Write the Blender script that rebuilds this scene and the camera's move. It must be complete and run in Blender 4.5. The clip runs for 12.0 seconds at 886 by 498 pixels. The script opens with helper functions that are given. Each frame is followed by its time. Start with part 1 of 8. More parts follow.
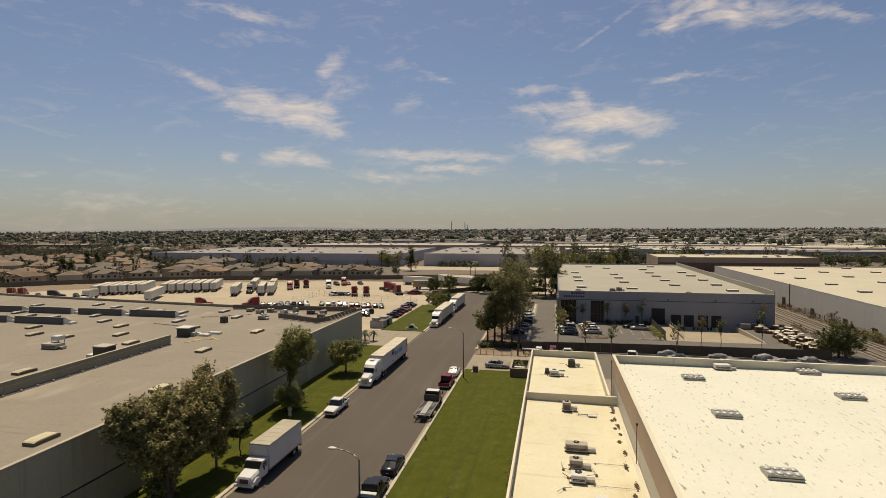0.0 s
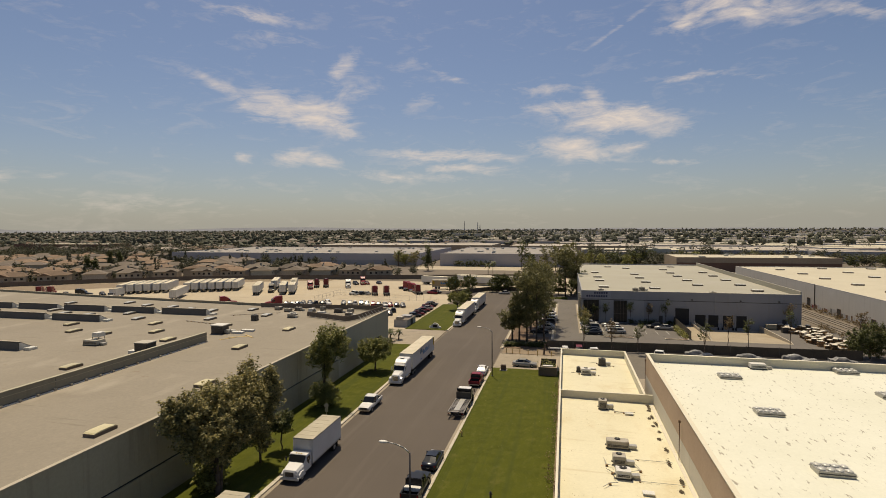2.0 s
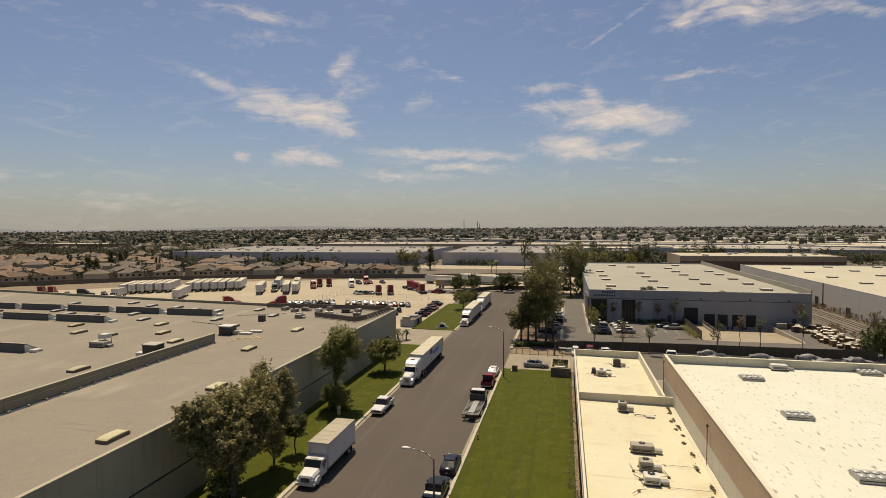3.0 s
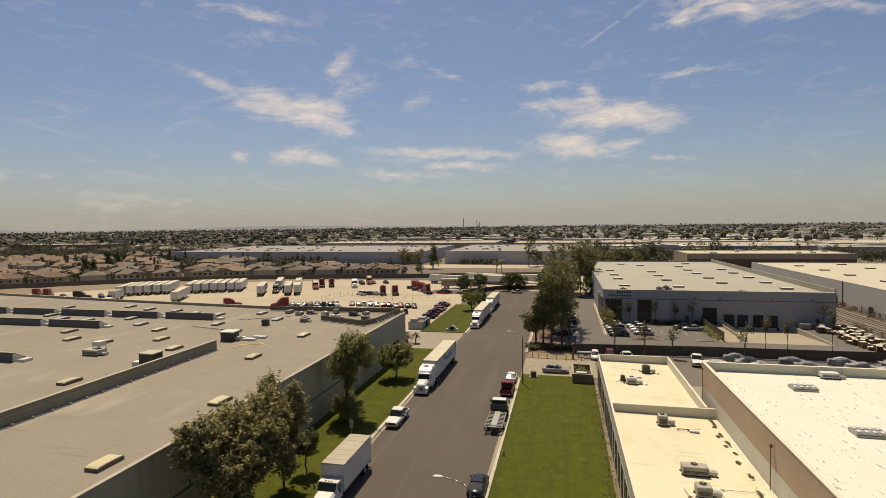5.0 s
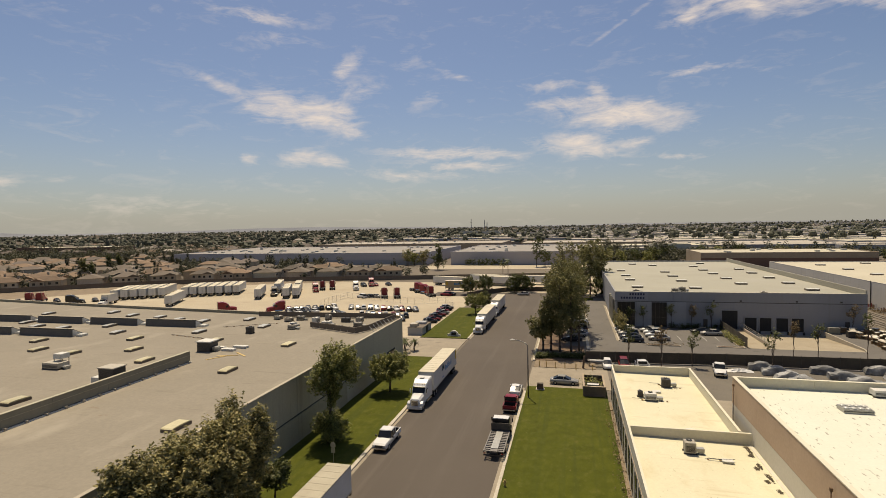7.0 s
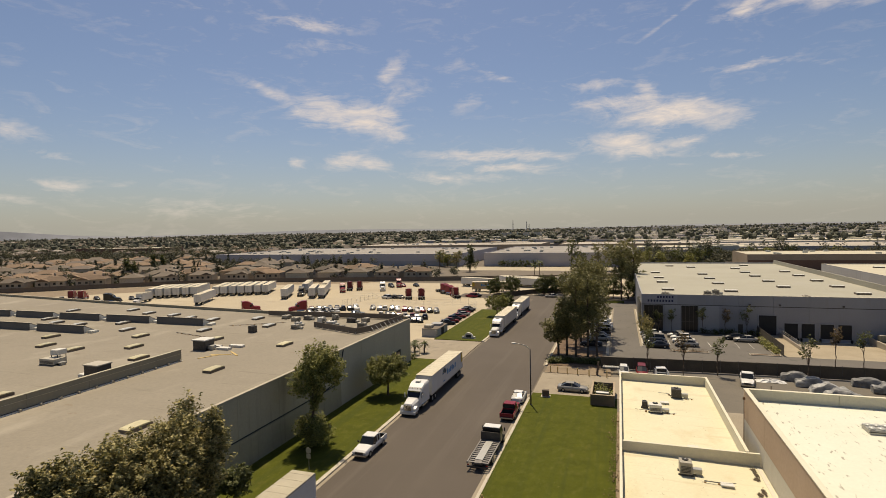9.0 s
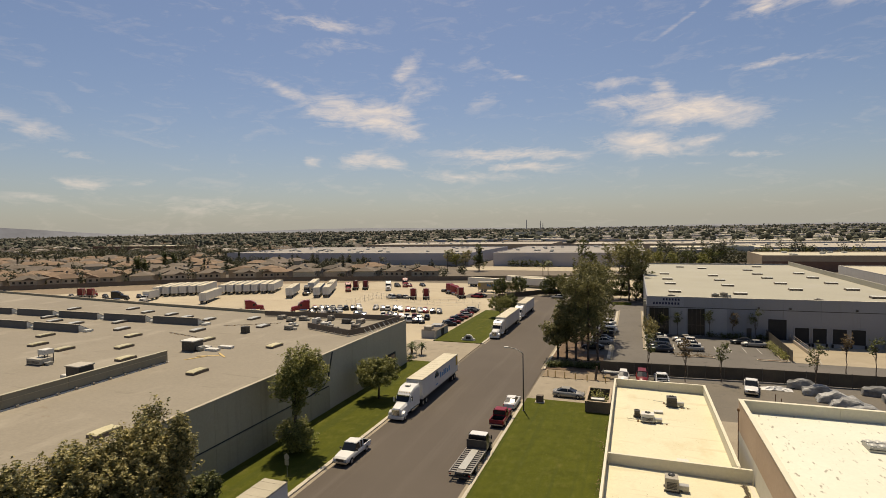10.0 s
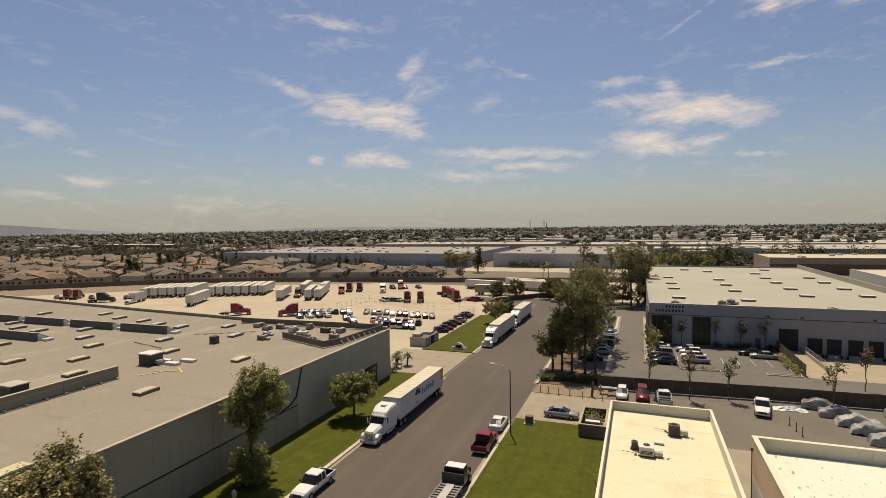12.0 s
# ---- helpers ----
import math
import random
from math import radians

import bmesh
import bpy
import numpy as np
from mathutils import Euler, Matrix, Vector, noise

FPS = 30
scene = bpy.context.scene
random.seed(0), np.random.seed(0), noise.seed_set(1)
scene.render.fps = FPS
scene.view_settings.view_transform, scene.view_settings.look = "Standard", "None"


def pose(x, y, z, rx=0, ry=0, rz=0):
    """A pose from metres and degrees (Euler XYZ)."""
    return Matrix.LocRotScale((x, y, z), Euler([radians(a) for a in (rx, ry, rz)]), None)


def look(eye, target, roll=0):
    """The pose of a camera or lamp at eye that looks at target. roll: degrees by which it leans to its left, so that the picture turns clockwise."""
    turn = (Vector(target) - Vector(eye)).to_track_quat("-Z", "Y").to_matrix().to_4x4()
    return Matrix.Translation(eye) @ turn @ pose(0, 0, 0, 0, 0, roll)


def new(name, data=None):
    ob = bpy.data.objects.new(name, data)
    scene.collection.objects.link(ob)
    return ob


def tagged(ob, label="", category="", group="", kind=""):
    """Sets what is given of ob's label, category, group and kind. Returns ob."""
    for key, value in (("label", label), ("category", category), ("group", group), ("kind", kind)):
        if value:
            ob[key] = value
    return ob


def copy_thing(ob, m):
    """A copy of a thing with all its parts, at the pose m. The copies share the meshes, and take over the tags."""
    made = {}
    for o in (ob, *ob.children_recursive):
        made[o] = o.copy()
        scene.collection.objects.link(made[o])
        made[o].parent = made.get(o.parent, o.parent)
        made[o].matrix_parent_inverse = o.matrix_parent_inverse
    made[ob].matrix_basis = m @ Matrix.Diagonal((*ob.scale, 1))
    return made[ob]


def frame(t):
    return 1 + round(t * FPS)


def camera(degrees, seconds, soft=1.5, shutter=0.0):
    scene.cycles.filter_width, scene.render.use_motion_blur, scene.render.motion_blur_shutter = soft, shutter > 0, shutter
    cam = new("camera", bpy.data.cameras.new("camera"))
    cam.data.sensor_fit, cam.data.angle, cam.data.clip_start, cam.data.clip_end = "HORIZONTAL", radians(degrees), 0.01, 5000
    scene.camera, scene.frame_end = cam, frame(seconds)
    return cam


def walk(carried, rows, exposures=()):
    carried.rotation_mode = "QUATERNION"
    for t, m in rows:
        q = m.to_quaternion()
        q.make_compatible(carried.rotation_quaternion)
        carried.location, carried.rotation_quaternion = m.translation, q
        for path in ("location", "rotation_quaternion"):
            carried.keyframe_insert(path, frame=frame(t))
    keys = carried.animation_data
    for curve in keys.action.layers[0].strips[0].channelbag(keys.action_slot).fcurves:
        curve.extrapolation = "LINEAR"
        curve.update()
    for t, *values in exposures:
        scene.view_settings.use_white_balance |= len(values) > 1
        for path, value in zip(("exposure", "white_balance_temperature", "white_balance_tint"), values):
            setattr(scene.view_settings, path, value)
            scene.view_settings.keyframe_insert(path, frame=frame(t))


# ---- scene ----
cam = camera(80.1, 12.0, soft=0.4)
PATH = [
    (0, (17.198, 3.797, 27.968), (16.788, 5.753, 27.884), -0.3),
    (0.5, (16.661, 3.166, 27.978), (16.233, 5.118, 27.896), -0.2),
    (1, (16.178, 2.659, 27.945), (15.737, 4.608, 27.863), -0.3),
    (1.5, (15.328, 2.341, 27.916), (14.879, 4.288, 27.834), -0.3),
    (2, (14.273, 2.194, 27.853), (13.819, 4.14, 27.77), -0.3),
    (2.5, (13.109, 2.425, 27.879), (12.656, 4.371, 27.793), -0.3),
    (3, (11.887, 3.08, 27.935), (11.436, 5.027, 27.847), -0.4),
    (5, (7.967, 7.803, 27.895), (7.52, 9.751, 27.802), -0.7),
    (5.5, (7.403, 9.749, 27.788), (6.956, 11.696, 27.694), -0.8),
    (6, (7.363, 11.877, 27.679), (6.914, 13.824, 27.585), -0.9),
    (6.5, (7.526, 14.05, 27.576), (7.07, 15.995, 27.483), -1.0),
    (7, (7.94, 16.146, 27.467), (7.463, 18.086, 27.377), -1.1),
    (9, (13.576, 21.668, 26.545), (12.942, 23.563, 26.466), -1.2),
    (9.5, (15.063, 23.107, 26.555), (14.398, 24.992, 26.474), -1.1),
    (10, (16.105, 24.668, 26.691), (15.421, 26.545, 26.609), -1.0),
    (10.5, (16.772, 26.349, 26.827), (16.074, 28.221, 26.745), -0.9),
    (11, (17.086, 28.219, 27.008), (16.373, 30.086, 26.924), -0.8),
    (11.5, (16.979, 30.232, 27.156), (16.256, 32.094, 27.071), -0.8),
    (12, (16.698, 32.405, 27.313), (16.0, 34.277, 27.227), -0.8),
]
walk(cam, [(t, look(eye, target, roll)) for t, eye, target, roll in PATH],
     exposures=[(0.0, -0.12, 7500, 10), (3.0, -0.07, 7500, 10), (6.0, 0.02, 7500, 10), (12.0, 0.04, 7500, 10)])
# ---- place ----
# sun ahead of the camera, high, slightly to its left
SUN_EL, SUN_AZ = radians(67.0), radians(-24.0)   # azimuth from +y towards +x
sun_dir = Vector((math.sin(SUN_AZ) * math.cos(SUN_EL), math.cos(SUN_AZ) * math.cos(SUN_EL), math.sin(SUN_EL)))
sun = new("sun", bpy.data.lights.new("sun", "SUN"))
sun.data.energy, sun.data.angle, sun.data.color = 5.0, radians(0.55), (1.0, 0.91, 0.76)
sun.matrix_world = look(sun_dir * 200, (0, 0, 0))


def build_world():
    w = bpy.data.worlds.new("sky")
    scene.world = w
    w.use_nodes = True
    nt = w.node_tree
    nt.nodes.clear()
    N, Lk = nt.nodes.new, nt.links.new
    sky = N("ShaderNodeTexSky")
    sky.sky_type, sky.sun_disc = "NISHITA", False
    sky.sun_elevation, sky.sun_rotation = SUN_EL, SUN_AZ
    sky.air_density, sky.dust_density, sky.ozone_density = 1.0, 1.3, 2.2
    tc = N("ShaderNodeTexCoord")
    sep = N("ShaderNodeSeparateXYZ")
    Lk(tc.outputs["Generated"], sep.inputs[0])

    def mth(op, a, b=None, c=None, clamp=False):
        n = N("ShaderNodeMath")
        n.operation, n.use_clamp = op, clamp
        for k, v in enumerate((a, b, c)):
            if v is None:
                continue
            if isinstance(v, (int, float)):
                n.inputs[k].default_value = v
            else:
                Lk(v, n.inputs[k])
        return n.outputs[0]

    # azimuth and elevation of the sky, in degrees
    az = mth("MULTIPLY", mth("ARCTAN2", sep.outputs[0], sep.outputs[1]), 57.2958)
    el = mth("MULTIPLY", mth("ARCSINE", sep.outputs[2]), 57.2958)
    comb = N("ShaderNodeCombineXYZ")
    Lk(az, comb.inputs[0])
    Lk(el, comb.inputs[1])

    def streaks(scale, rot, sx, sy, detail, rough, dist):
        mp = N("ShaderNodeMapping")
        mp.inputs["Rotation"].default_value = (0, 0, radians(rot))
        mp.inputs["Scale"].default_value = (sx, sy, 1)
        Lk(comb.outputs[0], mp.inputs[0])
        nz = N("ShaderNodeTexNoise")
        nz.inputs["Scale"].default_value, nz.inputs["Detail"].default_value = scale, detail
        nz.inputs["Roughness"].default_value, nz.inputs["Distortion"].default_value = rough, dist
        Lk(mp.outputs[0], nz.inputs["Vector"])
        return nz.outputs["Fac"]

    wisp = streaks(0.40, 12, 0.5, 1.5, 6, 0.58, 1.3)
    fine = streaks(1.1, -30, 0.45, 1.8, 5, 0.55, 1.8)
    tex = mth("ADD", mth("MULTIPLY", wisp, 0.72), mth("MULTIPLY", fine, 0.28))
    def warp(scale, seed):
        nz = N("ShaderNodeTexNoise")
        nz.noise_dimensions = "4D"
        nz.inputs["W"].default_value = seed
        nz.inputs["Scale"].default_value, nz.inputs["Detail"].default_value, nz.inputs["Roughness"].default_value = scale, 4, 0.6
        Lk(comb.outputs[0], nz.inputs["Vector"])
        return mth("SUBTRACT", nz.outputs["Fac"], 0.5)

    bend_a, bend_e = warp(0.30, 3.0), warp(0.34, 8.0)
    bent = N("ShaderNodeCombineXYZ")
    Lk(mth("ADD", az, mth("MULTIPLY", bend_a, 2.2)), bent.inputs[0])
    Lk(mth("ADD", el, mth("MULTIPLY", bend_e, 1.5)), bent.inputs[1])
    total = None

    def drift(a, e, half_length, half_height, tilt, thickness):
        """One cloud drift at an azimuth and an elevation, in degrees, as a soft stretched patch."""
        nonlocal total
        mp = N("ShaderNodeMapping")
        mp.vector_type = "TEXTURE"
        mp.inputs["Location"].default_value = (a, e, 0)
        mp.inputs["Rotation"].default_value = (0, 0, radians(tilt))
        mp.inputs["Scale"].default_value = (half_length * 1.28, half_height * 1.32, 1)
        Lk((comb if half_height < 0.3 else bent).outputs[0], mp.inputs[0])
        dot = N("ShaderNodeVectorMath")
        dot.operation = "DOT_PRODUCT"
        Lk(mp.outputs[0], dot.inputs[0])
        Lk(mp.outputs[0], dot.inputs[1])
        g = mth("MULTIPLY", mth("POWER", 0.4, dot.outputs["Value"]), thickness)
        total = g if total is None else mth("MAXIMUM", total, g)

    drift(-36.2, 14.0, 2.75, 0.56, -20, 0.50)
    drift(-30.5, 12.1, 3.38, 1.38, -5, 0.80)
    drift(-26.5, 11.7, 3.39, 1.38, -7, 0.90)
    drift(-23.9, 10.3, 2.02, 0.69, -27, 0.65)
    drift(-23.5, 16.6, 1.98, 0.81, -128, 0.62)
    drift(-23.6, 14.0, 3.58, 1.12, 14, 0.42)
    drift(-15.4, 17.0, 3.67, 0.69, 11, 0.36)
    drift(-12.4, 15.6, 1.95, 0.38, -23, 0.40)
    drift(-15.4, 13.0, 1.92, 1.00, 14, 0.36)
    drift(-28.9, 7.3, 2.00, 0.69, 13, 0.62)
    drift(-25.8, 7.0, 2.32, 0.75, -11, 0.60)
    drift(-33.7, 7.0, 0.81, 0.38, -9, 0.60)
    drift(-12.7, 7.6, 6.93, 0.50, -2, 0.72)
    drift(-11.7, 6.3, 5.00, 0.50, -3, 0.68)
    drift(-17.4, 5.5, 6.73, 0.56, -2, 0.50)
    drift(-2.3, 14.2, 3.52, 0.56, -2, 0.50)
    drift(0.3, 12.1, 3.77, 0.62, -5, 0.80)
    drift(5.1, 10.7, 5.01, 1.19, -7, 0.95)
    drift(2.9, 12.6, 1.67, 0.94, -47, 0.72)
    drift(8.3, 11.2, 1.88, 0.56, -18, 0.66)
    drift(0.9, 8.0, 3.78, 0.94, -7, 0.88)
    drift(5.2, 8.0, 2.27, 0.50, 0, 0.66)
    drift(11.8, 14.3, 2.90, 0.31, -1, 0.66)
    drift(16.6, 13.7, 1.92, 0.25, -13, 0.36)
    drift(5.1, 19.4, 3.67, 0.2, 29, 0.44)
    drift(11.8, 19.2, 2.64, 0.94, 4, 0.60)
    drift(16.1, 19.5, 5.30, 1.06, -14, 0.70)
    drift(24.5, 17.7, 3.39, 0.50, -15, 0.55)
    drift(-31.8, 20.5, 4.39, 0.50, -5, 0.62)
    drift(-30.6, 18.3, 4.15, 0.81, 1, 0.34)
    drift(10.2, 6.4, 2.53, 0.31, -3, 0.50)
    drift(5.8, 5.8, 1.16, 0.25, -2, 0.40)
    drift(-42.9, 2.3, 8.53, 1.00, -1, 0.36)
    drift(-49.3, 4.6, 1.34, 0.31, 6, 0.34)
    drift(-58.2, 9.2, 3.24, 0.62, -12, 0.50)
    drift(-54.4, 6.9, 1.62, 0.44, -4, 0.52)
    drift(-54.5, 4.4, 2.19, 0.44, -1, 0.56)
    drift(-49.8, 4.6, 0.92, 0.25, -2, 0.40)
    drift(-58.1, 3.1, 2.19, 0.50, -1, 0.42)
    drift(-62.3, 5.2, 1.37, 0.50, 7, 0.40)
    # cirrus density: the drifts' own shapes, torn by the streaks
    dens = mth("MULTIPLY", mth("SUBTRACT", mth("ADD", total, mth("MULTIPLY", tex, 2.3)), 1.34), 1.0, clamp=True)
    dens = mth("MULTIPLY", dens, mth("MULTIPLY", total, 1.9, clamp=True), clamp=True)
    veil = mth("MULTIPLY", mth("SUBTRACT", tex, 0.53, clamp=True), 0.8)
    dens = mth("MAXIMUM", dens, veil)
    # low haze band of the far air
    hz = mth("EXPONENT", mth("MULTIPLY", mth("MAXIMUM", el, 0.0), -0.25))
    mix1 = N("ShaderNodeMixRGB")
    Lk(mth("MULTIPLY", hz, 0.55), mix1.inputs[0])
    tint = N("ShaderNodeMixRGB")   # the clear, deep tone of the upper air
    tint.blend_type = "MULTIPLY"
    tint.inputs[0].default_value = 1.0
    tint.inputs[2].default_value = (0.90, 0.98, 1.16, 1)
    Lk(sky.outputs[0], tint.inputs[1])
    Lk(tint.outputs[0], mix1.inputs[1])
    mix1.inputs[2].default_value = HAZE
    mix2 = N("ShaderNodeMixRGB")
    Lk(dens, mix2.inputs[0])
    Lk(mix1.outputs[0], mix2.inputs[1])
    mix2.inputs[2].default_value = CLOUD
    bg = N("ShaderNodeBackground")
    bg.inputs["Strength"].default_value = SKY
    Lk(mix2.outputs[0], bg.inputs["Color"])
    out = N("ShaderNodeOutputWorld")
    Lk(bg.outputs[0], out.inputs[0])


SKY, HAZE, CLOUD = 0.074, (6.7, 6.85, 6.4, 1), (10.4, 9.5, 9.1, 1)
build_world()

# ---- materials ----
DEEP = 0.82


def mat(name, a, b, big=0.15, fine=6.0, rough=0.85, metal=0.0, bump=0.15, mottle=0.25, per_object=0.0, stretch=(1, 1, 1), spec=0.4, grain=0.35):
    """Two colours mixed by a broad mottle, broken by a fine grain, in world metres."""
    m = bpy.data.materials.new(name)
    m.use_nodes = True
    nt = m.node_tree
    N, Lk = nt.nodes.new, nt.links.new
    p = nt.nodes["Principled BSDF"]
    geo = N("ShaderNodeNewGeometry")
    mp = N("ShaderNodeMapping")
    mp.inputs["Scale"].default_value = stretch
    Lk(geo.outputs["Position"], mp.inputs[0])
    n1, n2 = N("ShaderNodeTexNoise"), N("ShaderNodeTexNoise")
    n1.inputs["Scale"].default_value, n1.inputs["Detail"].default_value, n1.inputs["Roughness"].default_value = big, 6, 0.6
    n2.inputs["Scale"].default_value, n2.inputs["Detail"].default_value, n2.inputs["Roughness"].default_value = fine, 5, 0.65
    Lk(mp.outputs[0], n1.inputs["Vector"])
    Lk(mp.outputs[0], n2.inputs["Vector"])
    ramp = N("ShaderNodeMapRange")
    ramp.inputs["From Min"].default_value, ramp.inputs["From Max"].default_value = 0.5 - mottle, 0.5 + mottle
    Lk(n1.outputs["Fac"], ramp.inputs["Value"])
    mix = N("ShaderNodeMixRGB")
    mix.inputs[1].default_value, mix.inputs[2].default_value = (*[v * DEEP for v in a], 1), (*[v * DEEP for v in b], 1)
    Lk(ramp.outputs[0], mix.inputs[0])
    val = N("ShaderNodeMapRange")
    val.inputs["To Min"].default_value, val.inputs["To Max"].default_value = 1 - grain, 1 + grain
    Lk(n2.outputs["Fac"], val.inputs["Value"])
    hsv = N("ShaderNodeHueSaturation")
    Lk(mix.outputs[0], hsv.inputs["Color"])
    last = val.outputs[0]
    if per_object:
        oi = N("ShaderNodeObjectInfo")
        mr = N("ShaderNodeMapRange")
        mr.inputs["To Min"].default_value, mr.inputs["To Max"].default_value = 1 - per_object, 1 + per_object
        Lk(oi.outputs["Random"], mr.inputs["Value"])
        mu = N("ShaderNodeMath")
        mu.operation = "MULTIPLY"
        Lk(last, mu.inputs[0])
        Lk(mr.outputs[0], mu.inputs[1])
        last = mu.outputs[0]
    Lk(last, hsv.inputs["Value"])
    Lk(hsv.outputs[0], p.inputs["Base Color"])
    p.inputs["Roughness"].default_value, p.inputs["Metallic"].default_value = rough, metal
    p.inputs["Specular IOR Level"].default_value = spec
    if bump:
        bp = N("ShaderNodeBump")
        bp.inputs["Strength"].default_value, bp.inputs["Distance"].default_value = bump, 0.03
        Lk(n2.outputs["Fac"], bp.inputs["Height"])
        Lk(bp.outputs[0], p.inputs["Normal"])
    return m


def add_layer(m, colour, big, stretch, low, high, amount, rot=0.0):
    """Stains or streaks with a shape of their own over a material."""
    nt = m.node_tree
    N, Lk = nt.nodes.new, nt.links.new
    p = nt.nodes["Principled BSDF"]
    src = p.inputs["Base Color"].links[0].from_socket
    geo, mp, nz = N("ShaderNodeNewGeometry"), N("ShaderNodeMapping"), N("ShaderNodeTexNoise")
    mp.inputs["Scale"].default_value = stretch
    mp.inputs["Rotation"].default_value = (0, 0, radians(rot))
    nz.inputs["Scale"].default_value, nz.inputs["Detail"].default_value, nz.inputs["Roughness"].default_value = big, 5, 0.6
    Lk(geo.outputs["Position"], mp.inputs[0])
    Lk(mp.outputs[0], nz.inputs["Vector"])
    mr = N("ShaderNodeMapRange")
    mr.inputs["From Min"].default_value, mr.inputs["From Max"].default_value, mr.inputs["To Max"].default_value = low, high, amount
    Lk(nz.outputs["Fac"], mr.inputs["Value"])
    mix = N("ShaderNodeMixRGB")
    Lk(mr.outputs[0], mix.inputs[0])
    Lk(src, mix.inputs[1])
    mix.inputs[2].default_value = (*colour, 1)
    Lk(mix.outputs[0], p.inputs["Base Color"])
    return m


def leaf_mat(name, a, b):
    m = bpy.data.materials.new(name)
    m.use_nodes = True
    nt = m.node_tree
    N, Lk = nt.nodes.new, nt.links.new
    p = nt.nodes["Principled BSDF"]
    geo = N("ShaderNodeNewGeometry")
    mix = N("ShaderNodeMixRGB")
    mix.inputs[1].default_value, mix.inputs[2].default_value = (*a, 1), (*b, 1)
    Lk(geo.outputs["Random Per Island"], mix.inputs[0])
    Lk(mix.outputs[0], p.inputs["Base Color"])
    p.inputs["Roughness"].default_value, p.inputs["Specular IOR Level"].default_value = 0.55, 0.35
    tr = N("ShaderNodeBsdfTranslucent")
    Lk(mix.outputs[0], tr.inputs["Color"])
    ms = N("ShaderNodeMixShader")
    ms.inputs[0].default_value = 0.32
    Lk(p.outputs[0], ms.inputs[1])
    Lk(tr.outputs[0], ms.inputs[2])
    Lk(ms.outputs[0], nt.nodes["Material Output"].inputs[0])
    return m


M = {}
M["ground"] = mat("dry_ground", (0.125, 0.105, 0.078), (0.21, 0.17, 0.125), 0.012, 0.5, 0.95)
M["asphalt"] = add_layer(mat("asphalt", (0.089, 0.0715, 0.0555), (0.114, 0.0925, 0.072), 0.05, 9, 0.9, bump=0.2), (0.125, 0.105, 0.085), 0.35, (1.4, 0.05, 1), 0.52, 0.75, 0.5)
M["lot_asphalt"] = add_layer(mat("lot_asphalt", (0.125, 0.112, 0.096), (0.165, 0.149, 0.128), 0.08, 7, 0.9, bump=0.2), (0.035, 0.033, 0.03), 0.5, (1, 1, 1), 0.6, 0.72, 0.6)
M["yard"] = add_layer(mat("yard_concrete", (0.41, 0.34, 0.235), (0.51, 0.435, 0.31), 0.04, 3, 0.9), (0.22, 0.18, 0.13), 0.15, (0.5, 1.6, 1), 0.55, 0.75, 0.55)
M["concrete"] = mat("concrete", (0.40, 0.345, 0.265), (0.49, 0.43, 0.335), 0.3, 8, 0.9)
M["kerb"] = mat("kerb_concrete", (0.48, 0.43, 0.335), (0.57, 0.515, 0.41), 0.5, 9, 0.9)
M["grass"] = add_layer(mat("lawn_grass", (0.056, 0.065, 0.005), (0.088, 0.096, 0.009), 0.5, 12, 0.95, bump=0.8, spec=0.15, grain=0.5), (0.11, 0.11, 0.024), 1.6, (1.0, 0.5, 1), 0.52, 0.78, 0.5)
M["dirt"] = mat("bare_soil", (0.20, 0.15, 0.10), (0.30, 0.23, 0.15), 0.4, 6, 0.95)
M["mulch"] = mat("bark_mulch", (0.10, 0.065, 0.04), (0.20, 0.13, 0.08), 0.7, 9, 0.95)
M["tan_roof"] = add_layer(mat("tan_roof_sheet", (0.245, 0.212, 0.16), (0.30, 0.262, 0.20), 0.06, 3, 0.9, grain=0.2), (0.20, 0.17, 0.13), 0.22, (0.35, 1.2, 1), 0.58, 0.76, 0.6)
M["cream_roof"] = add_layer(mat("cream_roof_coating", (0.65, 0.60, 0.405), (0.745, 0.695, 0.50), 0.12, 4, 0.75, grain=0.12), (0.46, 0.37, 0.21), 0.35, (1.0, 0.55, 1), 0.56, 0.74, 0.55)
M["white_roof"] = add_layer(mat("white_roof_coating", (0.685, 0.68, 0.545), (0.765, 0.76, 0.635), 0.10, 4, 0.7, grain=0.1), (0.24, 0.215, 0.165), 1.6, (2.0, 0.6, 1), 0.62, 0.655, 0.85, rot=38)
M["grey_roof"] = add_layer(mat("grey_white_roof", (0.35, 0.33, 0.26), (0.415, 0.395, 0.315), 0.05, 2, 0.85, grain=0.15), (0.32, 0.30, 0.26), 0.12, (1, 1, 1), 0.55, 0.7, 0.5)
M["cream_far"] = mat("cream_far_roof", (0.50, 0.45, 0.33), (0.58, 0.53, 0.40), 0.06, 2, 0.85, grain=0.12)
M["town_roof"] = mat("town_roof", (0.10, 0.083, 0.068), (0.21, 0.165, 0.13), 0.03, 0.5, 0.9)
M["far_roof"] = mat("far_roof", (0.33, 0.29, 0.235), (0.49, 0.435, 0.365), 0.02, 1, 0.9, per_object=0.12)
# white paint darkened to blue-grey, the tone of sky-lit shade put into it
M["white_wall"] = mat("white_wall_shade_blue", (0.295, 0.298, 0.312), (0.35, 0.353, 0.366), 0.12, 4, 0.8, grain=0.1)
M["parapet"] = mat("cream_parapet_coating", (0.66, 0.61, 0.46), (0.74, 0.69, 0.55), 0.2, 4, 0.75, grain=0.14)
M["cream_wall"] = mat("cream_painted_wall", (0.60, 0.55, 0.44), (0.68, 0.63, 0.52), 0.2, 4, 0.8, grain=0.12)
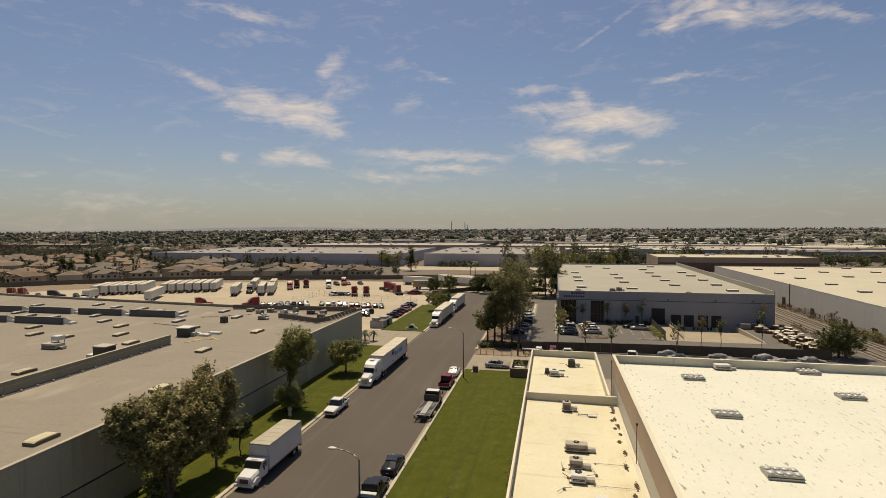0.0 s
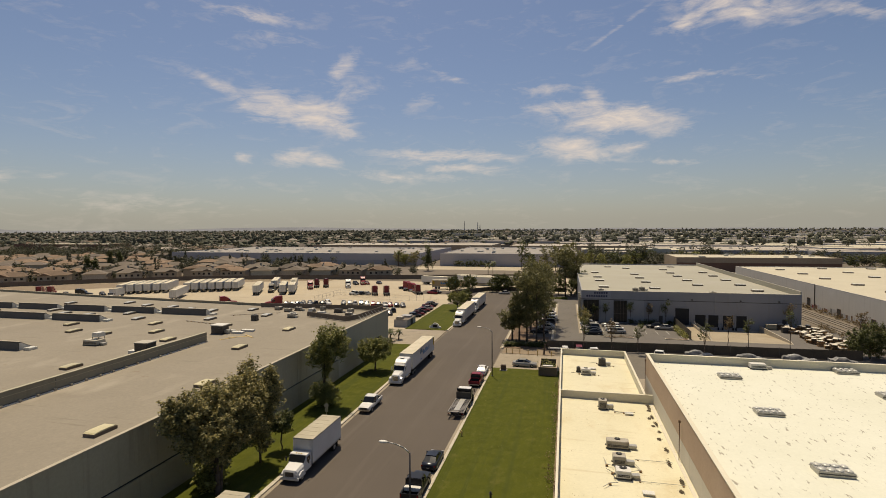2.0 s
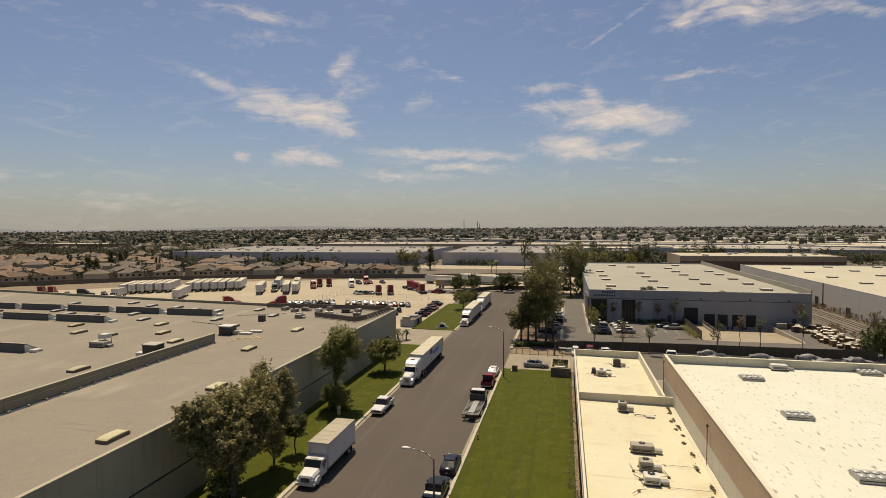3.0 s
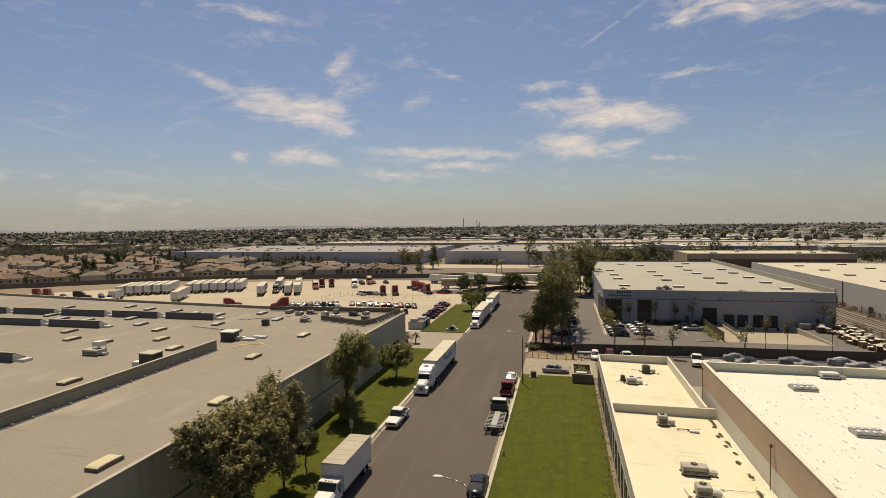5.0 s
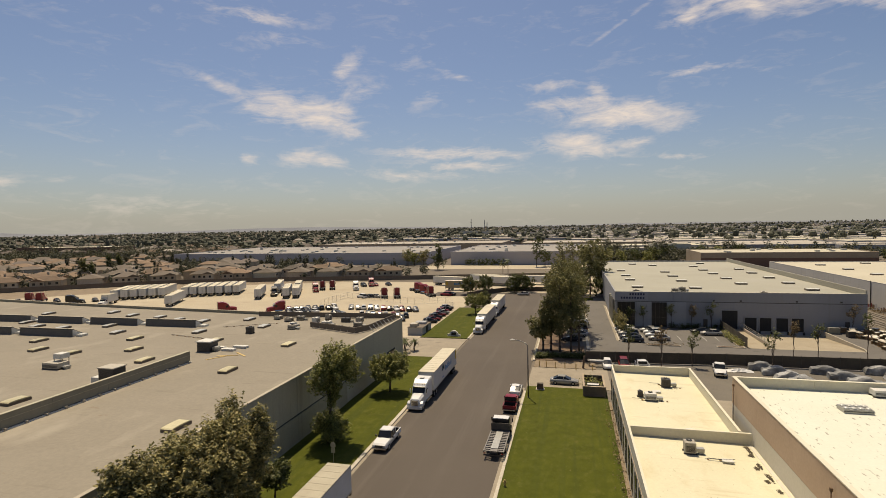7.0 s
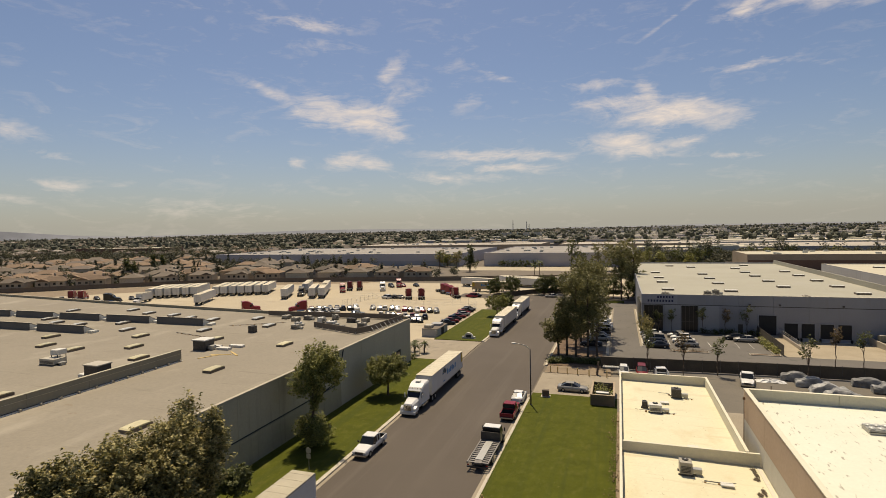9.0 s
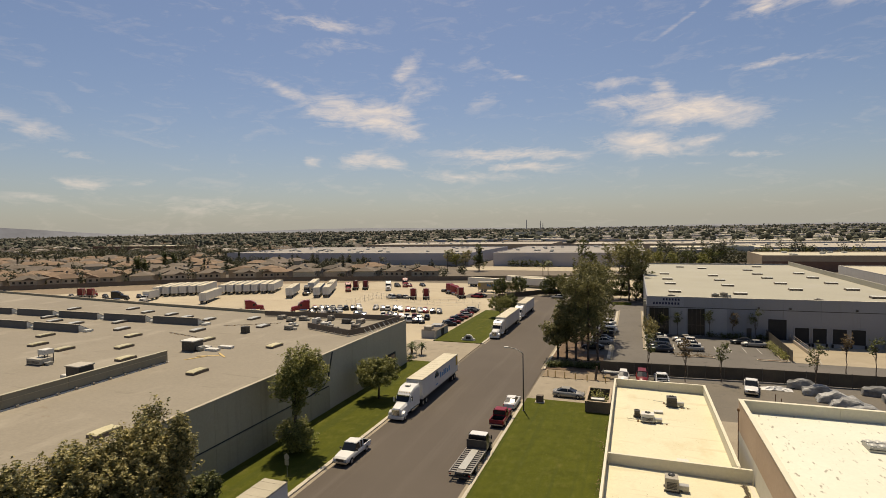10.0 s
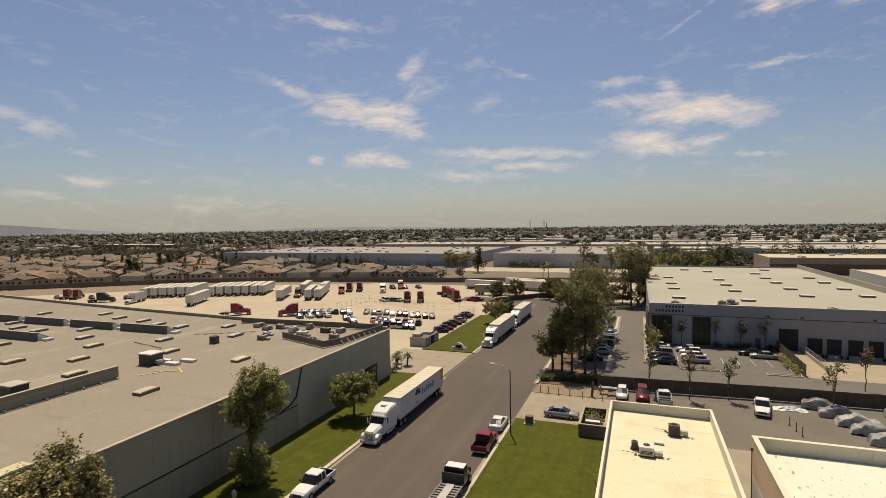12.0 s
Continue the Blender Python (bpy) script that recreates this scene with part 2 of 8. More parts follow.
M["rose_wall"] = mat("dusty_rose_wall", (0.46, 0.325, 0.22), (0.53, 0.39, 0.275), 0.2, 4, 0.85, grain=0.15)
M["olive_wall"] = mat("grey_green_wall", (0.395, 0.36, 0.258), (0.47, 0.43, 0.315), 0.1, 3, 0.85, grain=0.15)
M["olive_dark"] = mat("grey_green_wall_low", (0.325, 0.295, 0.205), (0.39, 0.355, 0.25), 0.1, 3, 0.85, grain=0.15)
M["olive_end"] = add_layer(mat("olive_end_wall", (0.43, 0.395, 0.30), (0.50, 0.46, 0.355), 0.1, 3, 0.85, grain=0.15), (0.30, 0.275, 0.21), 0.6, (1, 1.4, 0.08), 0.58, 0.72, 0.35)
M["fire_wall"] = add_layer(mat("dark_olive_fire_wall", (0.235, 0.215, 0.155), (0.29, 0.265, 0.195), 0.1, 3, 0.85, grain=0.15), (0.16, 0.145, 0.10), 0.6, (1, 1.4, 0.1), 0.56, 0.7, 0.5)
M["monitor"] = mat("dark_monitor_sheet", (0.10, 0.095, 0.085), (0.15, 0.14, 0.125), 0.3, 5, 0.7)
M["hall_roof"] = mat("dull_grey_roof", (0.27, 0.245, 0.215), (0.35, 0.32, 0.285), 0.03, 1, 0.9)
M["grey_wall"] = mat("pale_grey_wall", (0.36, 0.36, 0.37), (0.43, 0.43, 0.43), 0.06, 2, 0.85, grain=0.12)
M["brown_wall"] = mat("red_brown_wall", (0.17, 0.10, 0.07), (0.22, 0.13, 0.09), 0.1, 2, 0.85)
M["tan_wall"] = mat("tan_wall", (0.36, 0.28, 0.19), (0.44, 0.35, 0.25), 0.1, 2, 0.85)
M["block_wall"] = mat("block_wall", (0.15, 0.12, 0.09), (0.21, 0.17, 0.13), 0.2, 4, 0.9)
M["dark_screen"] = mat("dark_windscreen_fabric", (0.07, 0.058, 0.043), (0.115, 0.096, 0.07), 0.5, 8, 0.9)
M["dark"] = mat("dark_opening", (0.018, 0.018, 0.018), (0.03, 0.03, 0.03), 0.5, 4, 0.8)
M["glass"] = mat("dark_glass", (0.012, 0.014, 0.016), (0.02, 0.023, 0.026), 0.5, 4, 0.16, grain=0.1, bump=0, spec=0.4)
M["metal"] = mat("galvanised_metal", (0.40, 0.39, 0.36), (0.50, 0.49, 0.45), 0.8, 8, 0.45, metal=0.6, bump=0.05)
M["metal_dark"] = mat("dark_metal", (0.07, 0.065, 0.06), (0.11, 0.10, 0.09), 0.8, 8, 0.5, metal=0.4)
M["hvac"] = mat("beige_unit_paint", (0.42, 0.38, 0.30), (0.52, 0.47, 0.38), 0.9, 8, 0.6)
M["hvac_white"] = mat("white_unit_paint", (0.62, 0.60, 0.54), (0.70, 0.68, 0.62), 0.9, 8, 0.6)
M["lens"] = mat("skylight_lens", (0.50, 0.49, 0.43), (0.58, 0.57, 0.51), 0.6, 6, 0.3, spec=0.6)
M["lens_yellow"] = mat("yellowed_skylight_lens", (0.52, 0.45, 0.24), (0.62, 0.55, 0.33), 0.6, 6, 0.35, spec=0.6, per_object=0.15)
M["dock_slab"] = add_layer(mat("stained_dock_slab", (0.33, 0.275, 0.19), (0.41, 0.345, 0.245), 0.2, 6, 0.9), (0.22, 0.16, 0.09), 0.3, (1, 1, 1), 0.55, 0.72, 0.5)
M["tan_box"] = mat("tan_box_panel", (0.42, 0.32, 0.18), (0.50, 0.40, 0.24), 0.4, 5, 0.5, bump=0.03, grain=0.08)
M["rust"] = mat("rusty_brown", (0.14, 0.085, 0.05), (0.22, 0.13, 0.075), 1.2, 9, 0.9)
M["white_paint"] = mat("white_vehicle_paint", (0.70, 0.69, 0.66), (0.76, 0.75, 0.72), 0.5, 6, 0.35, bump=0, grain=0.05)
M["white_box"] = mat("white_box_panel", (0.62, 0.61, 0.58), (0.72, 0.71, 0.68), 0.35, 5, 0.5, bump=0.03, grain=0.08, per_object=0.06)
M["box_top"] = mat("trailer_roof", (0.60, 0.53, 0.38), (0.70, 0.63, 0.47), 0.35, 5, 0.6, bump=0.03, grain=0.1, per_object=0.08)
M["box_top_worn"] = mat("worn_tan_van_roof", (0.38, 0.335, 0.24), (0.47, 0.42, 0.31), 0.5, 5, 0.7, bump=0.03, grain=0.12)
M["red_paint"] = mat("red_vehicle_paint", (0.21, 0.011, 0.021), (0.26, 0.016, 0.027), 0.5, 6, 0.35, bump=0, grain=0.08)
M["maroon_paint"] = mat("dark_red_paint", (0.16, 0.012, 0.014), (0.20, 0.018, 0.018), 0.5, 6, 0.35, bump=0, grain=0.08)
M["black_paint"] = mat("black_vehicle_paint", (0.012, 0.012, 0.013), (0.02, 0.02, 0.022), 0.5, 6, 0.3, bump=0, grain=0.08)
M["navy_paint"] = mat("dark_blue_paint", (0.014, 0.017, 0.026), (0.022, 0.026, 0.038), 0.5, 6, 0.3, bump=0, grain=0.08)
M["silver_paint"] = mat("silver_vehicle_paint", (0.34, 0.325, 0.295), (0.40, 0.385, 0.355), 0.5, 6, 0.32, metal=0.2, bump=0, grain=0.06)
M["grey_paint"] = mat("grey_vehicle_paint", (0.12, 0.12, 0.12), (0.16, 0.16, 0.16), 0.5, 6, 0.3, metal=0.3, bump=0, grain=0.06)
M["tan_paint"] = mat("tan_vehicle_paint", (0.34, 0.28, 0.19), (0.40, 0.33, 0.23), 0.5, 6, 0.35, bump=0, grain=0.06)
M["rubber"] = mat("tyre_rubber", (0.014, 0.014, 0.014), (0.024, 0.024, 0.023), 2, 12, 0.9)
M["chrome"] = mat("chrome", (0.55, 0.55, 0.55), (0.62, 0.62, 0.62), 1, 6, 0.18, metal=1.0, bump=0, grain=0.05)
M["lamp_lens"] = mat("headlight_lens", (0.55, 0.55, 0.54), (0.65, 0.65, 0.63), 1, 6, 0.12, bump=0, spec=0.7)
M["tail_lens"] = mat("tail_light_lens", (0.28, 0.01, 0.01), (0.34, 0.015, 0.012), 1, 6, 0.2, bump=0)
M["deck"] = mat("truck_deck", (0.16, 0.15, 0.14), (0.26, 0.24, 0.22), 1.2, 8, 0.6, metal=0.3)
M["blue_mark"] = mat("blue_mark", (0.03, 0.20, 0.46), (0.04, 0.23, 0.50), 1, 6, 0.5, bump=0)
M["teal_mark"] = mat("teal_mark", (0.06, 0.38, 0.50), (0.07, 0.42, 0.54), 1, 6, 0.5, bump=0)
M["yellow_mark"] = mat("yellow_mark", (0.55, 0.36, 0.04), (0.62, 0.42, 0.06), 1, 6, 0.6, bump=0)
M["sign_dark"] = mat("sign_letter_dark", (0.02, 0.02, 0.06), (0.03, 0.03, 0.08), 1, 6, 0.6, bump=0)
M["sign_band"] = mat("pale_blue_band", (0.34, 0.345, 0.38), (0.39, 0.395, 0.43), 0.3, 6, 0.8)
M["post_yellow"] = mat("bollard_yellow", (0.52, 0.36, 0.12), (0.60, 0.42, 0.16), 1, 9, 0.7)
M["rw_wall"] = add_layer(mat("warm_grey_wall", (0.52, 0.495, 0.45), (0.59, 0.565, 0.52), 0.12, 4, 0.8, grain=0.1), (0.34, 0.32, 0.29), 0.8, (1, 1.2, 0.12), 0.56, 0.7, 0.45)
# lilac-grey wall lightened to stand in for haze over its shaded face
M["hall_wall"] = mat("lilac_grey_wall_hazed", (0.48, 0.45, 0.45), (0.55, 0.52, 0.52), 0.05, 2, 0.85, grain=0.1)
M["sleeper_wood"] = mat("old_sleeper_wood", (0.10, 0.08, 0.06), (0.16, 0.13, 0.10), 1.0, 8, 0.9)
M["pallet_top"] = mat("pale_top_boards", (0.62, 0.55, 0.43), (0.80, 0.74, 0.61), 1.0, 8, 0.8, per_object=0.2)
M["wood"] = mat("pallet_wood", (0.28, 0.165, 0.075), (0.42, 0.27, 0.135), 1.0, 8, 0.85, per_object=0.25)
M["tarp"] = mat("grey_car_cover", (0.17, 0.168, 0.158), (0.37, 0.365, 0.345), 0.5, 3, 0.5, bump=0.3, per_object=0.35, mottle=0.12)
M["line"] = mat("lane_paint", (0.50, 0.48, 0.42), (0.62, 0.60, 0.54), 1, 8, 0.8)
M["ballast"] = mat("rail_ballast", (0.17, 0.145, 0.115), (0.26, 0.225, 0.18), 0.6, 9, 0.95, bump=0.5)
M["rail"] = mat("rail_steel", (0.20, 0.17, 0.14), (0.28, 0.25, 0.21), 1, 8, 0.4, metal=0.7)
M["tile_roof"] = mat("terracotta_tile_roof", (0.15, 0.098, 0.060), (0.265, 0.18, 0.115), 0.12, 2.5, 0.9, per_object=0.35)
M["tile_grey"] = mat("grey_brown_tile_roof", (0.12, 0.095, 0.07), (0.18, 0.145, 0.11), 0.12, 2.5, 0.9, per_object=0.3)
M["stucco_pale"] = mat("pale_stucco_wall", (0.33, 0.31, 0.25), (0.42, 0.39, 0.32), 0.06, 2, 0.9, per_object=0.2)
M["lens_white"] = mat("white_skylight_lens", (0.66, 0.64, 0.55), (0.74, 0.72, 0.63), 0.6, 6, 0.35, spec=0.5)
M["unit_worn"] = add_layer(mat("weathered_unit_steel", (0.34, 0.31, 0.25), (0.44, 0.40, 0.33), 0.9, 8, 0.65), (0.14, 0.10, 0.065), 1.6, (1, 1, 0.5), 0.56, 0.68, 0.7)
M["town_wall"] = mat("town_wall", (0.25, 0.205, 0.155), (0.35, 0.29, 0.225), 0.06, 2, 0.9)
M["house_wall"] = mat("stucco_wall", (0.40, 0.33, 0.245), (0.54, 0.46, 0.36), 0.06, 2, 0.9, per_object=0.2)
M["bark"] = mat("tree_bark", (0.09, 0.065, 0.045), (0.16, 0.12, 0.09), 1.2, 9, 0.95, bump=0.6)
M["leaf"] = leaf_mat("green_leaves", (0.095, 0.108, 0.022), (0.36, 0.34, 0.11))
M["leaf_light"] = leaf_mat("light_leaves", (0.07, 0.078, 0.024), (0.46, 0.385, 0.16))
M["leaf_dark"] = leaf_mat("dark_leaves", (0.055, 0.068, 0.02), (0.15, 0.155, 0.048))
M["leaf_euc"] = leaf_mat("grey_green_leaves", (0.078, 0.086, 0.03), (0.32, 0.285, 0.115))
add_layer(M["grass"], (0.045, 0.055, 0.008), 0.9, (0.9, 0.015, 1), 0.5, 0.6, 0.6)
add_layer(M["grass"], (0.17, 0.15, 0.05), 2.4, (1.2, 1.2, 1), 0.68, 0.73, 0.6)
add_layer(M["grass"], (0.24, 0.21, 0.085), 6.0, (1.0, 1.0, 1), 0.66, 0.72, 0.6)
add_layer(M["tan_roof"], (0.17, 0.145, 0.105), 1.0, (0.10, 1.3, 1), 0.62, 0.68, 0.6)
add_layer(M["tan_roof"], (0.19, 0.14, 0.085), 0.9, (0.5, 1.0, 1), 0.67, 0.72, 0.55, rot=20)
add_layer(M["grass"], (0.13, 0.115, 0.03), 0.35, (1.0, 0.7, 1), 0.6, 0.75, 0.5)
add_layer(M["asphalt"], (0.06, 0.05, 0.04), 1.3, (1.6, 0.25, 1), 0.66, 0.72, 0.5)
add_layer(M["tan_roof"], (0.36, 0.32, 0.25), 0.12, (1.0, 0.5, 1), 0.55, 0.68, 0.45)
add_layer(M["tan_roof"], (0.13, 0.115, 0.09), 2.6, (0.12, 1.4, 1), 0.69, 0.73, 0.6, rot=12)
add_layer(M["olive_wall"], (0.20, 0.185, 0.14), 0.6, (1, 1.4, 0.08), 0.56, 0.7, 0.4)
add_layer(M["olive_dark"], (0.16, 0.15, 0.11), 0.6, (1, 1.4, 0.08), 0.56, 0.7, 0.4)
add_layer(M["cream_wall"], (0.40, 0.34, 0.25), 0.9, (1, 1.6, 0.1), 0.58, 0.7, 0.45)
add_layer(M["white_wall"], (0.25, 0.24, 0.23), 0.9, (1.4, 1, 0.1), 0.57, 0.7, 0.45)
add_layer(M["cream_roof"], (0.44, 0.36, 0.22), 0.8, (0.14, 1.2, 1), 0.60, 0.68, 0.4)
add_layer(M["cream_roof"], (0.20, 0.15, 0.085), 3.2, (1.6, 0.7, 1), 0.665, 0.71, 0.7, rot=25)
add_layer(M["cream_roof"], (0.36, 0.28, 0.16), 2.2, (0.08, 2.2, 1), 0.655, 0.70, 0.5, rot=4)
M["lot_dusty"] = add_layer(mat("dusty_lot", (0.125, 0.11, 0.088), (0.20, 0.172, 0.132), 0.1, 6, 0.9, bump=0.2), (0.06, 0.055, 0.048), 0.4, (1, 1, 1), 0.56, 0.7, 0.6)
M["apron"] = add_layer(mat("tan_apron", (0.28, 0.235, 0.17), (0.36, 0.305, 0.225), 0.3, 7, 0.9), (0.16, 0.13, 0.095), 0.5, (1, 1, 1), 0.56, 0.7, 0.6)
M["damp_leaf"] = mat("damp_dark_leaves", (0.05, 0.038, 0.022), (0.11, 0.08, 0.045), 3, 12, 0.9)
M["leaf_brown"] = leaf_mat("dry_brown_leaves", (0.10, 0.07, 0.035), (0.24, 0.17, 0.08))
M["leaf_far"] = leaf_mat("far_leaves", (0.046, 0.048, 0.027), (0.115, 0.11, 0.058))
# far foliage greyed and lightened, with some distance haze put into the colour
M["far_tree"] = mat("far_foliage_hazed", (0.075, 0.079, 0.055), (0.145, 0.143, 0.095), 0.03, 0.4, 0.95, grain=0.4)
# hill colour takes on the blue-grey of the air in front
M["hill"] = mat("hazed_hill", (0.21, 0.22, 0.245), (0.24, 0.25, 0.275), 0.002, 0.01, 1.0)

# ---- building blocks ----
rng = random.Random(7)


def link_mesh(name, bm, material, smooth=False):
    me = bpy.data.meshes.new(name)
    bm.to_mesh(me)
    bm.free()
    for m in material if isinstance(material, (list, tuple)) else [material]:
        me.materials.append(m)
    if smooth:
        for p in me.polygons:
            p.use_smooth = True
    return new(name, me)


def part(name, bm, material, parent=None, label="", smooth=False):
    ob = link_mesh(name, bm, material, smooth)
    ob.parent = parent
    return tagged(ob, label)


def base(name, m, label, category, group="", kind=""):
    ob = new(name)
    ob.empty_display_size = 0.3
    ob.matrix_world = m
    return tagged(ob, label, category, group, kind)


def box(bm, x0, y0, z0, x1, y1, z1, bevel=0.0):
    v = [bm.verts.new((x, y, z)) for z in (z0, z1) for y in (y0, y1) for x in (x0, x1)]
    f = [bm.faces.new([v[i] for i in q]) for q in ((0, 2, 3, 1), (4, 5, 7, 6), (0, 1, 5, 4), (2, 6, 7, 3), (0, 4, 6, 2), (1, 3, 7, 5))]
    if bevel:
        bmesh.ops.bevel(bm, geom=list({e for q in f for e in q.edges}), offset=bevel, segments=2, affect="EDGES")
    return bm


def boxes(*specs, bevel=0.0):
    bm = bmesh.new()
    for s in specs:
        box(bm, *s, bevel=bevel)
    return bm


def prism(bm, profile, x0, x1):
    """A profile in (y, z) drawn out along x."""
    a = [bm.verts.new((x0, y, z)) for y, z in profile]
    b = [bm.verts.new((x1, y, z)) for y, z in profile]
    n = len(profile)
    bm.faces.new(a)
    bm.faces.new(b[::-1])
    for i in range(n):
        bm.faces.new((a[i], b[i], b[(i + 1) % n], a[(i + 1) % n]))
    bmesh.ops.recalc_face_normals(bm, faces=bm.faces)
    return bm


def tube(bm, p, q, r0, r1=None, n=10):
    p, q = Vector(p), Vector(q)
    r1 = r0 if r1 is None else r1
    t = (q - p).to_track_quat("Z", "Y").to_matrix()
    rings = []
    for c, r in ((p, r0), (q, r1)):
        rings.append([bm.verts.new(c + t @ Vector((r * math.cos(2 * math.pi * i / n), r * math.sin(2 * math.pi * i / n), 0))) for i in range(n)])
    for i in range(n):
        bm.faces.new((rings[0][i], rings[0][(i + 1) % n], rings[1][(i + 1) % n], rings[1][i]))
    bm.faces.new(rings[0][::-1])
    bm.faces.new(rings[1])
    return bm


def tubes(*specs, n=10):
    bm = bmesh.new()
    for s in specs:
        tube(bm, *s, n=n)
    return bm


def sheet(name, x0, y0, x1, y1, z, material, label="", category="", step=0.0, rough=0.0, kind="structure", depth=0.0):
    """A piece of the ground, with a little unevenness where step is given."""
    bm = bmesh.new()
    nx, ny = (max(1, int((x1 - x0) / step)), max(1, int((y1 - y0) / step))) if step else (1, 1)
    g = [[bm.verts.new((x0 + (x1 - x0) * i / nx, y0 + (y1 - y0) * j / ny,
                        z + (rough * noise.noise((x0 + i * 1.7, j * 1.3, z)) if step and 0 < i < nx and 0 < j < ny else 0))) for j in range(ny + 1)] for i in range(nx + 1)]
    for i in range(nx):
        for j in range(ny):
            bm.faces.new((g[i][j], g[i + 1][j], g[i + 1][j + 1], g[i][j + 1]))
    if depth:
        edge = [e for e in bm.edges if e.is_boundary]
        r = bmesh.ops.extrude_edge_only(bm, edges=edge)
        for v in r["geom"]:
            if isinstance(v, bmesh.types.BMVert):
                v.co.z = z - depth
    return tagged(link_mesh(name, bm, material), label, category, kind=kind)


def poly_sheet(name, pts, z, material, label, category, depth=0.0):
    bm = bmesh.new()
    f = bm.faces.new([bm.verts.new((x, y, z)) for x, y in pts])
    if f.normal.z < 0:
        f.normal_flip()
    if depth:
        r = bmesh.ops.extrude_edge_only(bm, edges=list(bm.edges))
        for v in r["geom"]:
            if isinstance(v, bmesh.types.BMVert):
                v.co.z = z - depth
    return tagged(link_mesh(name, bm, material), label, category, kind="structure")

# ---- ground, street and kerbs ----
W = 16.3          # street width, kerb to kerb; the right kerb runs along x = 0
NORTH = 214.0     # where the street ends
WELL = (48.9, 139.6, 66.0, 161.5)   # the sunken dock well


def sheet_with_well(name, x0, y0, x1, y1, z, material, label, category):
    a, b, c, d = WELL
    bm = bmesh.new()
    for p, q, r, s in ((x0, y0, a, y1), (c, y0, x1, y1), (a, y0, c, b), (a, d, c, y1)):
        if r > p and s > q:
            bm.faces.new([bm.verts.new(v) for v in ((p, q, z), (r, q, z), (r, s, z), (p, s, z))])
    return tagged(link_mesh(name, bm, material), label, category, kind="structure")


sheet_with_well("ground", -4900, -1500, 4900, 4950, -0.06, M["ground"], "dry brown urban ground reaching to the horizon", "ground")
sheet("road", -W, -80, 0, NORTH, 0.0, M["asphalt"], "worn brown-grey asphalt street with faint tyre streaks", "road")
sheet("road_end", -46, NORTH, 60, NORTH + 12, -0.004, M["asphalt"], "worn asphalt cross street at the street's end", "road")
sheet("yard", -330, 122.5, -27.5, 262, -0.02, M["yard"], "sunlit stained pale concrete truck yard", "yard")
poly_sheet("yard_dirt", [(-330, 143), (-245, 204), (-186, 243), (-146, 257), (-104, 266), (-106, 258), (-150, 243), (-196, 207), (-250, 163), (-318, 122.6)], -0.012, M["dirt"], "bare brown dirt strip along the rear wall", "dirt")
sheet("yard_east", -46, 226, 20, 300, -0.024, M["yard"], "pale concrete apron beyond the street's end", "yard")
sheet_with_well("parking_lot", 12.6, 121.0, 86, 161.5, -0.012, M["lot_asphalt"], "dark patched asphalt parking lot with oil stains", "parking lot")
sheet("service_lot", 12.4, 80, 86, 121, -0.008, M["lot_dusty"], "worn dusty service lot behind the low building", "parking lot")
sheet("side_drive", 6.0, 131, 18.6, NORTH, -0.004, M["lot_asphalt"], "asphalt driveway beside the white building", "driveway")
sheet("tree_island_far", 0.32, 136.2, 6.2, 206, 0.12, M["mulch"], "brown mulch bed under the tall trees", "planting bed", step=2.0, rough=0.08, depth=0.2)
sheet("tree_island", 0.32, 122.2, 10.2, 136.0, 0.12, M["mulch"], "brown mulch bed under the tall trees", "planting bed", step=2.0, rough=0.08, depth=0.2)
sheet("lawn_right", 0.42, -40, 13.1, 104.6, 0.16, M["grass"], "mown green lawn with paler mowing streaks", "lawn", step=1.0, rough=0.035, depth=0.2)
sheet("lawn_left", -26.3, -40, -W - 0.62, 121.0, 0.15, M["grass"], "green lawn strip between the kerb and the warehouse", "lawn", step=1.0, rough=0.04, depth=0.2)
sheet("lawn_far", -28.6, 139.5, -W - 0.62, 186, 0.15, M["grass"], "green lawn strip beside the truck yard", "lawn", step=1.0, rough=0.04, depth=0.2)
sheet("soil_strip", 13.1, 20, 13.5, 98.6, 0.19, M["dirt"], "bare brown soil along the low building", "soil", depth=0.2)
sheet("apron_left", -33, 121.2, -W - 0.5, 139.3, 0.05, M["apron"], "stained tan concrete driveway apron into the truck yard", "driveway", depth=0.1)
sheet("service_road", -88, 338, 62, 367, -0.02, M["yard"], "pale concrete service road before the far warehouse", "road", depth=0.05)
sheet("apron_right", 0.3, 104.8, 14.0, 117.0, 0.05, M["apron"], "stained tan concrete driveway apron beside the lawn", "driveway", depth=0.1)
sheet("bark_bed", 0.6, 117.1, 12.0, 122.0, 0.10, M["dirt"], "bare tan soil strip with bollards", "planting bed", step=1.0, rough=0.05, depth=0.15)


def kerb(name, x, w, y0, y1, h, gutter, label):
    """Kerb stones end to end, with a gutter pan on the road's side."""
    owner = base(name, pose(0, 0, 0), label, "kerb", kind="structure")
    side = 1 if gutter > 0 else -1
    n = int((y1 - y0) / 3.05)
    me = None
    for i in range(n):
        a = y0 + i * 3.05
        if me is None:
            bm = bmesh.new()
            box(bm, -w / 2, 0.006, -0.1, w / 2, 3.044, h, bevel=0.02)
            ob = part("kerb_stone", bm, M["kerb"], owner)
            me = ob.data
        else:
            ob = new("kerb_stone", me)
            ob.parent = owner
        ob.location = (x, a, 0)
    bm = bmesh.new()
    box(bm, min(x + side * w / 2, x + side * (w / 2 + 0.42)), y0, -0.05, max(x + side * w / 2, x + side * (w / 2 + 0.42)), y1, 0.012)
    part("gutter", bm, M["apron"], owner, "tan concrete gutter pan")


